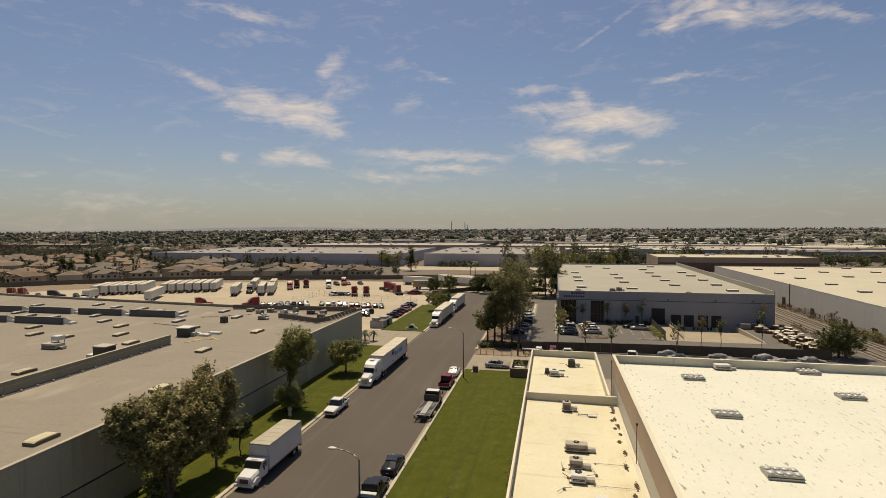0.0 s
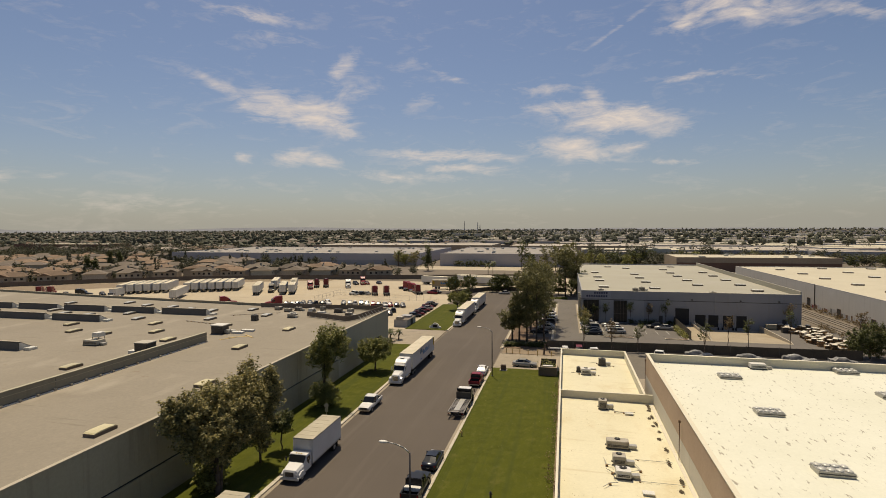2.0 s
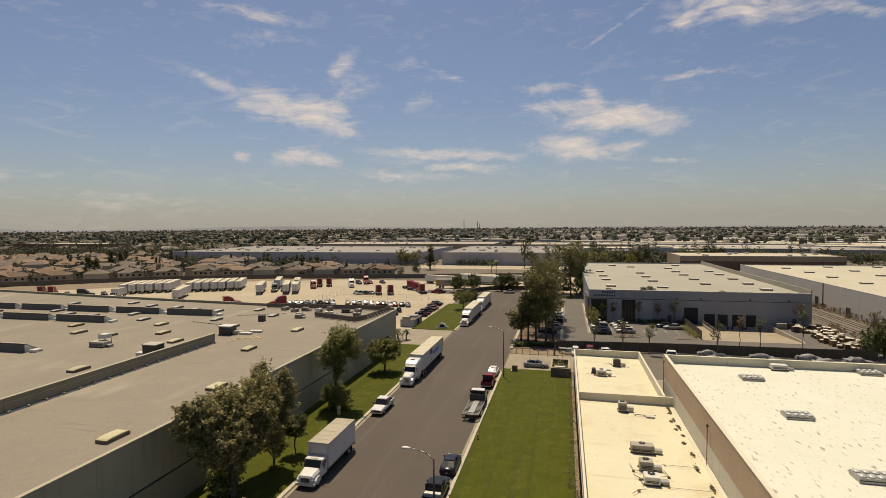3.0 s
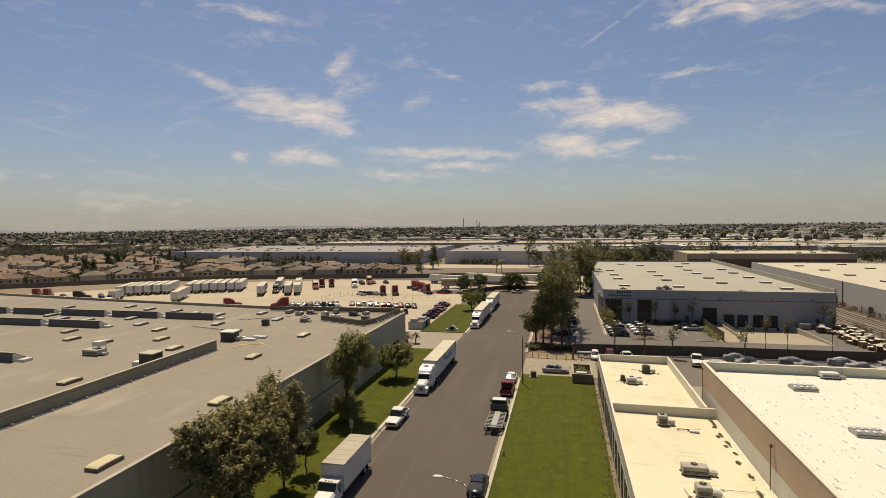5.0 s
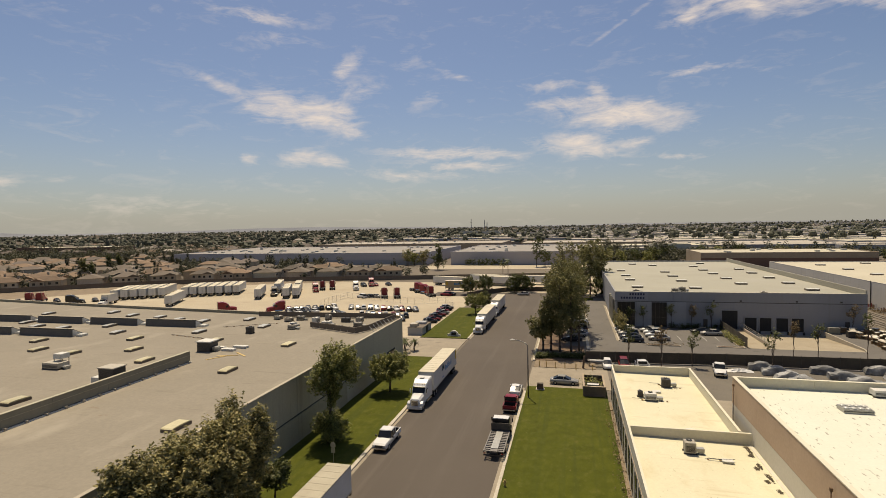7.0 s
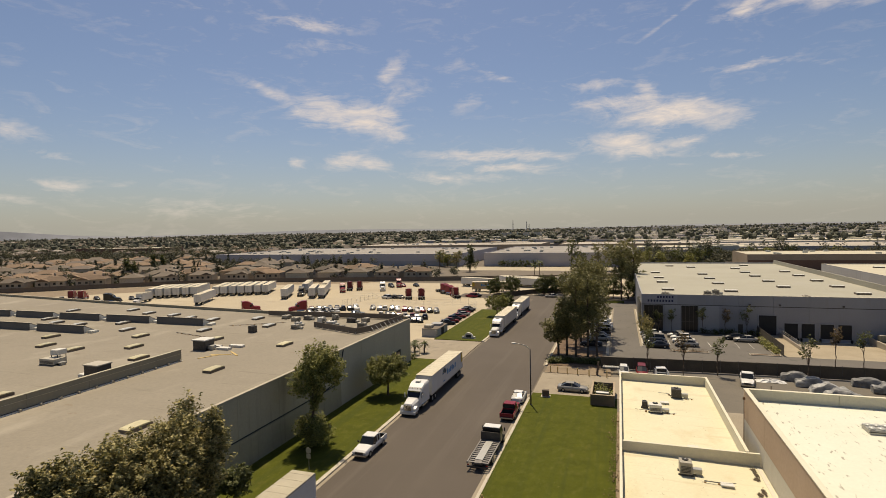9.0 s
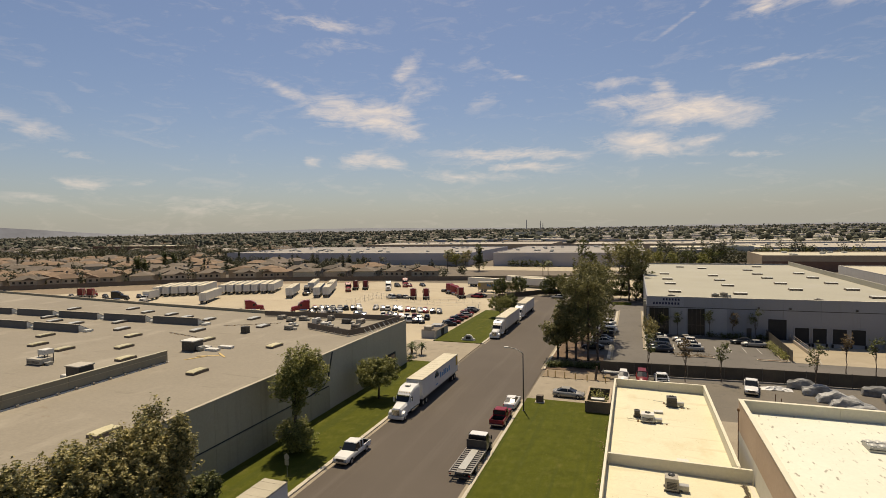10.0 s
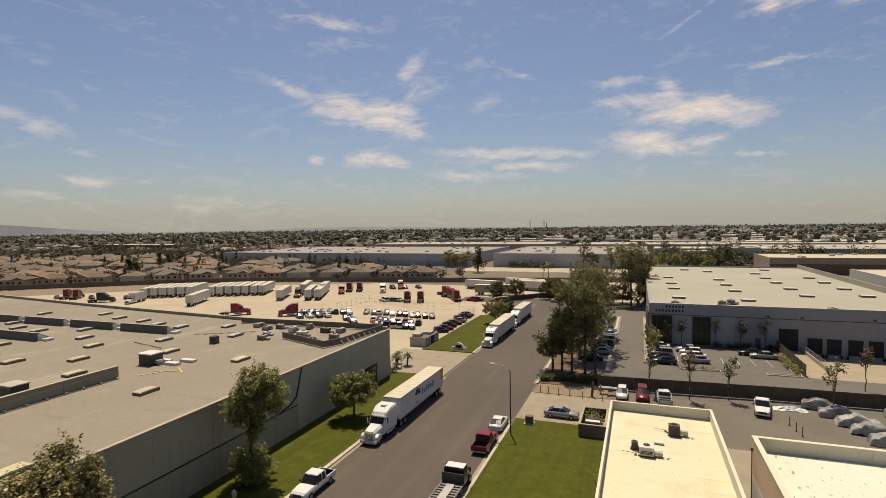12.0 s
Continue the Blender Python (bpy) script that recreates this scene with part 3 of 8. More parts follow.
sheet("alley_slab", 24.6, 73, 32.0, 103.0, 0.0, M["apron"], "worn tan concrete slab between the buildings", "pavement", depth=0.05)
kerb("kerb_right", 0.22, 0.36, -20, 104, 0.17, -1, "pale concrete kerb along the wide lawn")
kerb("kerb_left", -W - 0.36, 0.5, -20, 121, 0.17, 1, "pale concrete kerb along the warehouse lawn")
kerb("kerb_left_far", -W - 0.36, 0.5, 139.5, 186, 0.17, 1, "pale concrete kerb beside the far lawn")
kerb("kerb_drive", 18.3, 0.3, 143, 197, 0.15, -1, "pale concrete kerb beside the side driveway")
kerb("kerb_drive_inner", 11.1, 0.6, 133, 196, 0.15, 1, "pale concrete kerb along the mulch bed")
sheet("lawn_patch", 8.6, 208, 15.0, 213.5, 0.1, M["grass"], "small green lawn patch beyond the driveway", "lawn", step=1.0, rough=0.03, depth=0.15)
kerb("kerb_right_far", 0.22, 0.36, 122, 206, 0.17, -1, "pale concrete kerb below the tall trees")

# ---- buildings ----
def slab_panels(owner, name, axis, at, a0, a1, z0, z1, thick, pitch, material, label=""):
    """A tilt-up wall made of panels with open joints between them."""
    n = max(1, round((a1 - a0) / pitch))
    st = (a1 - a0) / n
    me = None
    for i in range(n):
        if me is None:
            bm = bmesh.new()
            if axis == "y":
                box(bm, -thick / 2, 0.012, z0, thick / 2, st - 0.012, z1)
            else:
                box(bm, 0.012, -thick / 2, z0, st - 0.012, thick / 2, z1)
            ob = part(name, bm, material, owner, label)
            me = ob.data
        else:
            ob = tagged(new(name, me), label)
            ob.parent = owner
        ob.location = (at, a0 + i * st, 0) if axis == "y" else (a0 + i * st, at, 0)


def skylight(owner_m, w, l, h, lens, group, label, domes=0):
    o = base("skylight", owner_m, label, "skylight", group)
    # undomed curbs get a dark colour that paints in their shadowed sides
    part("curb", boxes((-w / 2, -l / 2, 0, w / 2, l / 2, h), bevel=0.02), M["block_wall"] if not domes else M["metal"], o)
    if domes:
        me = None
        for i in range(domes):
            for j in range(2):
                if me is None:
                    bm = bmesh.new()
                    bmesh.ops.create_uvsphere(bm, u_segments=10, v_segments=6, radius=1.0)
                    for v in bm.verts:
                        v.co = Vector((v.co.x * w / domes * 0.46, v.co.y * l * 0.22, max(v.co.z, -0.05) * 0.17))
                    d = part("dome", bm, lens, o, smooth=True)
                    me = d.data
                else:
                    d = new("dome", me)
                    d.parent = o
                d.location = (-w / 2 + w * (i + 0.5) / domes, -l / 4 + j * l / 2, h)
        part("curb_frame", boxes((-w / 2 - 0.05, -l / 2 - 0.05, h * 0.5, w / 2 + 0.05, -l / 2, h * 0.62), (-w / 2 - 0.05, l / 2, h * 0.5, w / 2 + 0.05, l / 2 + 0.05, h * 0.62)), M["metal_dark"], o)
    else:
        bm = bmesh.new()
        rows = [(-l / 2 + 0.03, h), (-l * 0.42, h + 0.09), (-l * 0.2, h + 0.13), (l * 0.2, h + 0.13), (l * 0.42, h + 0.09), (l / 2 - 0.03, h)]
        prism(bm, rows + [(0, h - 0.04)], -w / 2 + 0.03, w / 2 - 0.03)
        part("lens", bm, lens, o)
    return o


def roof_unit(m, w, l, h, material, label, fan=True, duct=True):
    o = base("air_conditioner", m, label, "air conditioner", "roof units")
    part("cabinet", boxes((-w / 2, -l / 2, 0.15, w / 2, l / 2, h), bevel=0.03), material, o)
    part("skid", boxes((-w / 2 - 0.1, -l / 2 + 0.05, 0, w / 2 + 0.1, -l / 2 + 0.2, 0.15), (-w / 2 - 0.1, l / 2 - 0.2, 0, w / 2 + 0.1, l / 2 - 0.05, 0.15)), M["metal_dark"], o)
    part("louvre", boxes(*[(-w / 2 + 0.12, -l / 2 - 0.03, 0.3 + k * 0.12, w / 2 - 0.12, -l / 2 + 0.01, 0.37 + k * 0.12) for k in range(max(2, int((h - 0.5) / 0.12)))]), M["metal_dark"], o)
    if fan:
        part("fan_guard", tubes(((0, l * 0.18, h), (0, l * 0.18, h + 0.06), min(w, l) * 0.27), n=16), M["dark"], o)
        part("fan_hub", tubes(((0, l * 0.18, h + 0.06), (0, l * 0.18, h + 0.1), min(w, l) * 0.08), n=10), M["metal"], o)
    if duct:
        part("duct", boxes((w / 2, -l * 0.25, 0.2, w / 2 + 0.8, l * 0.25, h * 0.48), (w / 2 + 0.3, -l * 0.2, 0.0, w / 2 + 0.75, l * 0.2, 0.2), bevel=0.02), M["metal"], o)
    return o


# left warehouse, tan roof
LX, LZ, LY = -26.3, 8.6, 119.0
left = base("warehouse", pose(LX, LY, 0), "long grey-green warehouse with a flat tan roof", "warehouse")
part("roof", boxes((-240, -170, LZ - 0.75, -0.3, 0.0, LZ - 0.12)), M["tan_roof"], left, "flat tan roof sheet with faded patches")
slab_panels(left, "wall_panel", "y", -0.15, -170, -28.0, 3.72, LZ - 0.06, 0.3, 7.6, M["olive_wall"])
slab_panels(left, "wall_panel", "y", -0.15, -28.0, 0, 0.0, LZ - 0.06, 0.3, 7.0, M["olive_end"])
slab_panels(left, "lower_panel", "y", -0.10, -170, -28.0, 0.0, 3.55, 0.36, 7.6, M["olive_dark"])
part("reveal", boxes((-0.28, -170, 3.55, -0.06, -28.0, 3.72)), M["dark"], left, "dark recessed joint")
part("reveal", prism(bmesh.new(), [(-33.0, 3.55), (-29.4, 4.0), (-28.1, 4.8), (-26.8, LZ - 0.15), (-27.1, LZ - 0.15), (-28.4, 4.9), (-29.6, 4.2), (-33.0, 3.72)], 0.0, 0.05), M["dark"], left, "dark slanting joint line")
part("coping", boxes((-0.36, -170, LZ - 0.06, 0.06, 0.06, LZ + 0.02)), M["concrete"], left, "pale metal wall cap")
slab_panels(left, "wall_panel", "x", -0.15, -31.6, -0.3, 0.0, LZ + 0.36, 0.3, 8.0, M["olive_wall"])
part("coping", boxes((-31.6, -0.36, LZ + 0.36, -0.3, 0.06, LZ + 0.44)), M["concrete"], left)
# west of the units the roof's rear edge runs off at a slant
EDGE = [(-31.6, 0.25), (-62.0, 3.3), (-89.0, 6.3), (-124.0, 11.0), (-240.0, 26.0)]
bm = bmesh.new()
ring = [(-240.0, 0.0)] + [(-31.6, 0.0)] + EDGE
low, high = [bm.verts.new((x, y, LZ - 0.75)) for x, y in ring], [bm.verts.new((x, y, LZ - 0.12)) for x, y in ring]
bm.faces.new(high)
bm.faces.new(low[::-1])
for i in range(len(ring)):
    j = (i + 1) % len(ring)
    bm.faces.new((low[i], low[j], high[j], high[i]))
bmesh.ops.recalc_face_normals(bm, faces=bm.faces)
part("roof", bm, M["tan_roof"], left)
for (x0, y0), (x1, y1) in zip(EDGE, EDGE[1:]):
    d = Vector((x1 - x0, y1 - y0, 0))
    turn = Matrix.Translation((x0, y0, 0)) @ Matrix.Rotation(math.atan2(d.y, d.x), 4, "Z")
    for name, spec, m in (("rear_parapet", (0, -0.15, 0, d.length, 0.15, LZ + 0.42), "olive_dark"), ("coping", (0, -0.21, LZ + 0.42, d.length, 0.21, LZ + 0.5), "concrete")):
        bm = boxes(spec)
        bmesh.ops.transform(bm, matrix=turn, verts=bm.verts)
        part(name, bm, M[m], left)
# no real recess: a near-black panel on the wall paints the entrance's shade
part("entry_shade", boxes((-0.02, -9.5, 0.1, 0.06, -5.2, 3.6)), M["dark"], left, "flat dark panel for the shaded entrance recess")
part("window", boxes((0.06, -9.0, 0.9, 0.09, -7.4, 3.2)), M["glass"], left)
part("window", boxes((0.06, -7.2, 0.9, 0.09, -5.6, 3.2)), M["glass"], left)

# free-standing fire wall on that roof
fw = base("fire_wall", pose(-45.7, 80.2, LZ - 0.12), "low grey-green fire wall standing on the roof", "parapet")
slab_panels(fw, "panel", "y", 0.0, -110, 0, 0.18, 1.6, 0.35, 7.0, M["fire_wall"])
part("cap", boxes((-0.22, -110, 1.6, 0.22, 0.04, 1.65)), M["olive_wall"], fw)
part("curb", boxes((0.2, -110, 0.0, 0.42, 0, 0.12)), M["hvac_white"], fw, "pale curb strip along the wall's foot")
# dark strip fills the gap below the panels in place of its shade
part("gap_shade", boxes((0.02, -110, 0.0, 0.16, 0, 0.18)), M["metal_dark"], fw, "dark strip for the shaded gap under the wall")
part("rail", boxes((0.175, -110, 1.02, 0.2, 0, 1.07)), M["olive_wall"], fw, "thin pale rail")
for k in range(24):
    part("bracket", boxes((0.16, -0.6 - k * 2.1, 0.0, 0.55, -0.35 - k * 2.1, 0.26)), M["concrete"], fw)

# long sawtooth roof monitors
def monitor(x0, x1, y, label):
    o = base("roof_monitor", pose(x0, y, LZ - 0.12), label, "roof monitor", "roof monitors")
    L = x1 - x0
    n = max(2, round(L / 14))
    for i in range(n):
        a, b = L * i / n, L * (i + 1) / n - 2.2
        part("monitor_panel", prism(bmesh.new(), [(0, 0), (0.15, 1.25), (0.35, 1.4), (2.9, 0.0)], a, b), M["monitor"], o)
        part("end_plate", prism(bmesh.new(), [(0.25, 0), (0.25, 1.15), (0.4, 1.25), (2.7, 0.0)], b, b + 0.08), M["hvac_white"], o, "pale end plate")
        part("monitor_cap", boxes((a - 0.1, 0.1, 1.38, b + 0.15, 0.46, 1.46)), M["concrete"], o)
        part("gap_cover", boxes((b + 0.5, 0.5, 0.0, b + 1.7, 1.9, 0.4), bevel=0.03), M["lens_white"], o, "low white cover between the monitors")


monitor(-130, -61.5, 103.6, "dark sloped roof monitor on the tan roof")
monitor(-150, -78.4, 92.2, "dark sloped roof monitor beside the fire wall")
monitor(-128, -68.6, 67.9, "dark sloped roof monitor with pale end plates")

LEFT_SKY = [(-28.8, 42.9), (-29.2, 58.4), (-37.0, 77.0), (-36.9, 92.4), (-52.8, 79.6), (-60.2, 85.3), (-66.8, 92.4), (-74.8, 96.6), (-51.2, 93.2), (-59.3, 99.4),
            (-68.2, 81.4), (-76.2, 82.6), (-83.0, 88.2), (-90.0, 98.6), (-97.4, 99.4), (-104.2, 102.6), (-82.2, 102.0), (-66.2, 109.4), (-73.0, 110.2), (-79.6, 112.4), (-96.2, 116.6), (-57.6, 112.6), (-50.0, 106.0), (-53.0, 61.4), (-111.0, 113.0), (-118.0, 99.0), (-88.0, 113.6)]
for i, (x, y) in enumerate(LEFT_SKY):
    skylight(pose(x, y, LZ - 0.12, 0, 0, rng.uniform(-1.5, 1.5)), 1.35, 2.6, 0.32, M["lens_yellow"] if y < 95 else M["lens"], "warehouse skylights", "yellowed plastic skylight on the tan warehouse roof")
o = roof_unit(pose(-47.9, 87.0, LZ - 0.12), 2.3, 2.0, 1.5, M["metal_dark"], "large louvred air conditioner with a pale lid beside the fire wall", fan=False)
part("lid", boxes((-1.3, -1.15, 1.5, 1.3, 1.15, 1.66), bevel=0.02), M["hvac_white"], o)
o = roof_unit(pose(-48.5, 69.9, LZ - 0.12), 2.3, 1.9, 1.95, M["metal_dark"], "dark box-shaped air conditioner with a pale lid on the tan roof", fan=False, duct=False)
part("lid", boxes((-1.25, -1.05, 1.95, 1.25, 1.05, 2.08), bevel=0.02), M["hvac"], o)
part("side_box", boxes((-2.6, -0.7, 0.0, -1.15, 0.5, 0.7), bevel=0.02), M["hvac_white"], o)
o = roof_unit(pose(-62.6, 74.2, LZ - 0.12), 2.8, 1.8, 0.9, M["hvac"], "weathered evaporative cooler with a raised hood", fan=False)
part("hood", boxes((-0.6, 0.1, 1.25, 0.8, 1.5, 1.95), bevel=0.04), M["hvac_white"], o)
part("hood_leg", tubes(((-0.5, 0.2, 0.85), (-0.5, 0.2, 1.3), 0.05), ((0.7, 0.2, 0.85), (0.7, 0.2, 1.3), 0.05), ((-0.5, 1.4, 0.0), (-0.5, 1.4, 1.3), 0.05), ((0.7, 1.4, 0.0), (0.7, 1.4, 1.3), 0.05), n=6), M["metal_dark"], o)
roof_unit(pose(-49.2, 100.2, LZ - 0.12), 1.2, 1.0, 1.2, M["metal_dark"], "small dark roof fan on the tan roof", fan=True, duct=False)
for i, (x, y) in enumerate([(-45.0, 108.2), (-43.4, 105.0), (-48.4, 112.4), (-46.6, 114.0), (-42.0, 111.6), (-41.0, 115.2), (-36.2, 113.2), (-33.6, 114.0), (-38.6, 109.6), (-31.8, 109.0), (-52.0, 114.4), (-34.6, 106.6)]):
    roof_unit(pose(x, y, LZ - 0.12, 0, 0, rng.choice((0, 90))), rng.uniform(0.9, 1.8), rng.uniform(0.8, 1.4), rng.uniform(0.55, 1.1), rng.choice((M["hvac_white"], M["unit_worn"], M["metal_dark"], M["unit_worn"])), "pale air conditioner in the cluster behind the roof screen")
scr = base("roof_screen", pose(0, 0, LZ - 0.12), "low angled brown screen round the roof units", "roof screen")
for a, b in (((-40.6, 106.8), (-29.6, 102.6)), ((-29.6, 102.6), (-28.3, 105.4)), ((-28.3, 105.4), (-27.2, 117.6)), ((-58.0, 116.6), (-27.2, 117.9))):
    d = Vector((b[0] - a[0], b[1] - a[1], 0))
    bm = boxes((0, -0.08, 0.12, d.length, 0.08, 1.12))
    bmesh.ops.transform(bm, matrix=Matrix.Translation((a[0], a[1], 0)) @ Matrix.Rotation(math.atan2(d.y, d.x), 4, "Z"), verts=bm.verts)
    part("screen_panel", bm, M["block_wall"], scr)
for k in range(7):
    part("brace", tubes(((-40 + k * 1.7, 106.2 - k * 0.65, 0.0), (-39.6 + k * 1.7, 106.9 - k * 0.65, 1.2), 0.05), n=6), M["concrete"], scr)
for k in range(8):
    part("brace", tubes(((-26.75, 104.4 + k * 1.75, 0.0), (-27.75, 104.6 + k * 1.75, 1.0), 0.06), n=6), M["hvac_white"], scr, "pale slanting brace")

for x, y, w, l, c in ((-44.6, 87.6, 2.2, 1.0, "hvac_white"), (-43.8, 89.6, 2.4, 0.9, "hvac_white"), (-46.8, 88.6, 1.6, 0.8, "hvac_white")):
    o = base("duct_cap", pose(x, y, LZ - 0.12), "low pale metal duct cap on the tan roof", "roof duct", "duct caps")
    part("box", boxes((-w / 2, -l / 2, 0, w / 2, l / 2, 0.35), bevel=0.03), M[c], o)
for x, y, a in ((-42.6, 84.6, 20), (-41.0, 85.6, -35), (-43.4, 83.2, 60)):
    o = base("plank", pose(x, y, LZ - 0.12, 0, 0, a), "loose yellowish plank lying on the roof", "plank", "loose planks")
    part("board", boxes((-1.6, -0.15, 0, 1.6, 0.15, 0.06)), M["post_yellow"], o)
for k, (x0, y0, x1, y1) in enumerate(((-58.0, 104.5, -49.0, 110.0), (-63.0, 96.6, -54.5, 94.6))):
    o = base("roof_pipe", pose(0, 0, LZ - 0.12), "thin dark conduit across the tan roof", "conduit", "roof conduits")
    part("pipe", tubes(((x0, y0, 0.12), (x1, y1, 0.12), 0.03), n=6), M["metal_dark"], o)
    for q in range(8):
        part("block", boxes((-0.15, -0.1, 0, 0.15, 0.1, 0.08)), M["wood"], o).location = (x0 + (x1 - x0) * (q + 0.5) / 8, y0 + (y1 - y0) * (q + 0.5) / 8, 0)

# low cream building on the right, in two roof bays
SX0, SX1, SY1, SYM, SZ, SP = 13.5, 24.5, 98.7, 74.3, 5.0, 5.88


def roof_z(x):
    return 4.88 - 0.015 * (x - 13.8)


small = base("office_building", pose(0, 0, 0), "low cream office building with a stained flat roof", "office building")
for y0, y1 in ((-40.0, SYM - 0.15), (SYM + 0.15, SY1 - 0.3)):
    bm = boxes((SX0 + 0.18, y0, SZ - 0.6, SX1 - 0.24 if y1 > SYM else 25.42, y1, SZ))
    for v in bm.verts:
        v.co.z = roof_z(v.co.x) - (0.4 if v.co.z < SZ - 0.1 else 0.0)
    part("roof", bm, M["cream_roof"], small, "cream roof coating with brown stains")
slab_panels(small, "wall_panel", "y", SX0 + 0.09, -40, SY1, 0.0, SP, 0.18, 6.2, M["cream_wall"])
slab_panels(small, "parapet_panel", "y", SX1 - 0.12, SYM, SY1, 0.0, SP, 0.24, 6.2, M["parapet"])
slab_panels(small, "parapet_panel", "x", SY1 - 0.12, SX0 + 0.24, SX1 - 0.24, 0.0, SP, 0.24, 5.6, M["parapet"])
slab_panels(small, "cross_wall", "x", SYM, SX0 + 0.24, 25.36, 0.0, SP - 0.02, 0.26, 11.6, M["parapet"])
part("coping", boxes((SX0 - 0.02, -40, SP, SX0 + 0.2, SY1 + 0.03, SP + 0.04), (SX1 - 0.26, SYM + 0.2, SP, SX1 + 0.03, SY1 + 0.03, SP + 0.05), (SX0 + 0.2, SY1 - 0.26, SP + 0.003, SX1 - 0.26, SY1 + 0.03, SP + 0.045)), M["parapet"], small)
for k in range(26):
    y = 20.5 + k * 3.05
    f = part("window", boxes((SX0 - 0.03, y, 0.8, SX0 + 0.02, y + 1.25, 3.9)), M["glass"], small, "tall dark window")
    part("window_frame", boxes((SX0 - 0.06, y - 0.07, 0.73, SX0 - 0.005, y, 3.97), (SX0 - 0.06, y + 1.25, 0.73, SX0 - 0.005, y + 1.32, 3.97), (SX0 - 0.06, y, 2.3, SX0 - 0.02, y + 1.25, 2.38)), M["metal_dark"], f)
part("canopy_band", boxes((SX0 - 0.05, -40, 4.25, SX0 - 0.004, SY1, 4.4)), M["tan_wall"], small, "tan band below the roofline")

SMALL_UNITS = [(20.2, 92.5, 1.1, 1.0, 1.15, "metal_dark"), (17.4, 86.3, 1.35, 1.1, 0.95, "hvac_white"), (16.3, 87.4, 0.6, 0.6, 0.8, "metal_dark"), (18.9, 70.9, 1.0, 1.1, 1.15, "unit_worn"),
               (19.6, 58.9, 2.2, 1.1, 0.85, "unit_worn"), (19.4, 54.9, 1.2, 1.1, 0.95, "unit_worn"), (19.5, 52.2, 1.3, 1.2, 0.8, "hvac_white"), (18.8, 44.0, 1.5, 1.4, 1.0, "unit_worn")]
for x, y, w, l, h, c in SMALL_UNITS:
    roof_unit(pose(x, y, roof_z(x), 0, 0, 0), w, l, h, M[c], "weathered air conditioner with ducts on the cream roof")
for x, y in [(21.3, 49.4), (20.2, 76.6), (18.6, 89.6), (21.9, 69.4)]:
    o = base("roof_hatch", pose(x, y, roof_z(x) - 0.02), "small cream metal roof hatch", "roof hatch", "roof hatches")
    part("hatch_curb", boxes((-0.45, -0.3, 0, 0.45, 0.3, 0.16)), M["metal"], o)
    part("hatch_lid", boxes((-0.5, -0.35, 0.16, 0.5, 0.35, 0.24), bevel=0.02), M["hvac_white"], o)
for k, (y, x0, x1) in enumerate([(56.2, 21.0, 24.4), (51.6, 20.6, 24.8), (92.1, 21.0, 22.2), (86.0, 18.4, 19.6), (69.6, 20.0, 21.6)]):
    o = base("conduit", pose(0, y, roof_z((x0 + x1) / 2) - 0.02), "thin grey conduit run on roof blocks", "conduit", "roof conduits")
    part("pipe", tubes(((x0, 0, 0.14), (x1, 0, 0.14), 0.02), n=6), M["metal"], o)
    part("block", boxes((x0 + 0.2, -0.1, 0, x0 + 0.35, 0.1, 0.11), (x1 - 0.35, -0.1, 0, x1 - 0.2, 0.1, 0.11)), M["wood"], o)

gut = base("roof_gutter", pose(0, 0, roof_z(25.1)), "narrow leaf-filled gutter along the tall wall", "gutter")
part("channel", boxes((24.98, -40, 0.0, 25.3, SYM - 0.2, 0.03)), M["cream_wall"], gut)
lit = base("leaf_litter", pose(0, 0, 0), "dark damp leaf litter beside the gutter", "leaf litter", kind="stuff")
bm = bmesh.new()
rl = random.Random(77)
SPOTS = [(rl.uniform(24.1, 24.75), y + rl.uniform(-0.3, 0.3), rl.uniform(0.3, 0.9)) for y in (73.4, 72.6, 71.4, 69.2, 68.4, 66.8, 66.2, 64.4, 62.5, 59.6, 56.0, 52.4, 50.6, 47.5, 44.0)]
for k in range(2400):
    cx, cy, ln = rl.choice(SPOTS)
    y, x = cy + rl.gauss(0, 0.42) * ln, cx + rl.gauss(0, 0.085)
    w, l, a0 = rl.uniform(0.02, 0.07), rl.uniform(0.03, 0.12), rl.uniform(-0.6, 0.6)
    vs = []
    for q in range(5):
        a = 2 * math.pi * q / 5
        f = rl.uniform(0.6, 1.15)
        px_, py_ = w * f * math.cos(a), l * f * math.sin(a)
        vs.append(bm.verts.new((x + px_ + a0 * py_, y + py_, roof_z(x) + 0.012 + rl.uniform(0, 0.02))))
    bm.faces.new(vs)
bmesh.ops.recalc_face_normals(bm, faces=bm.faces)
part("leaves", bm, M["damp_leaf"], lit)

# big white-roofed building on the right
BX, BY, BZ = 25.45, 81.3, 8.65
big = base("warehouse", pose(0, 0, 0), "large warehouse with a bright white roof and rose walls", "warehouse")
part("roof", boxes((BX + 0.3, -40, BZ - 0.35, 150, BY - 0.3, BZ - 0.03)), M["white_roof"], big, "white roof coating with dark scuffs")
slab_panels(big, "wall_panel", "y", BX + 0.15, -40, BY, 6.7, BZ + 1.0, 0.3, 8.0, M["rose_wall"])
slab_panels(big, "lower_panel", "y", BX + 0.15, -40, BY, 0, 6.68, 0.28, 8.0, M["cream_wall"])
slab_panels(big, "wall_panel", "x", BY - 0.15, BX + 0.3, 150, 0, BZ + 1.0, 0.3, 8.0, M["parapet"])
part("coping", boxes((BX - 0.04, -40, BZ + 1.0, BX + 0.36, BY + 0.04, BZ + 1.08), (BX + 0.36, BY - 0.36, BZ + 1.0, 150, BY + 0.04, BZ + 1.08)), M["parapet"], big)
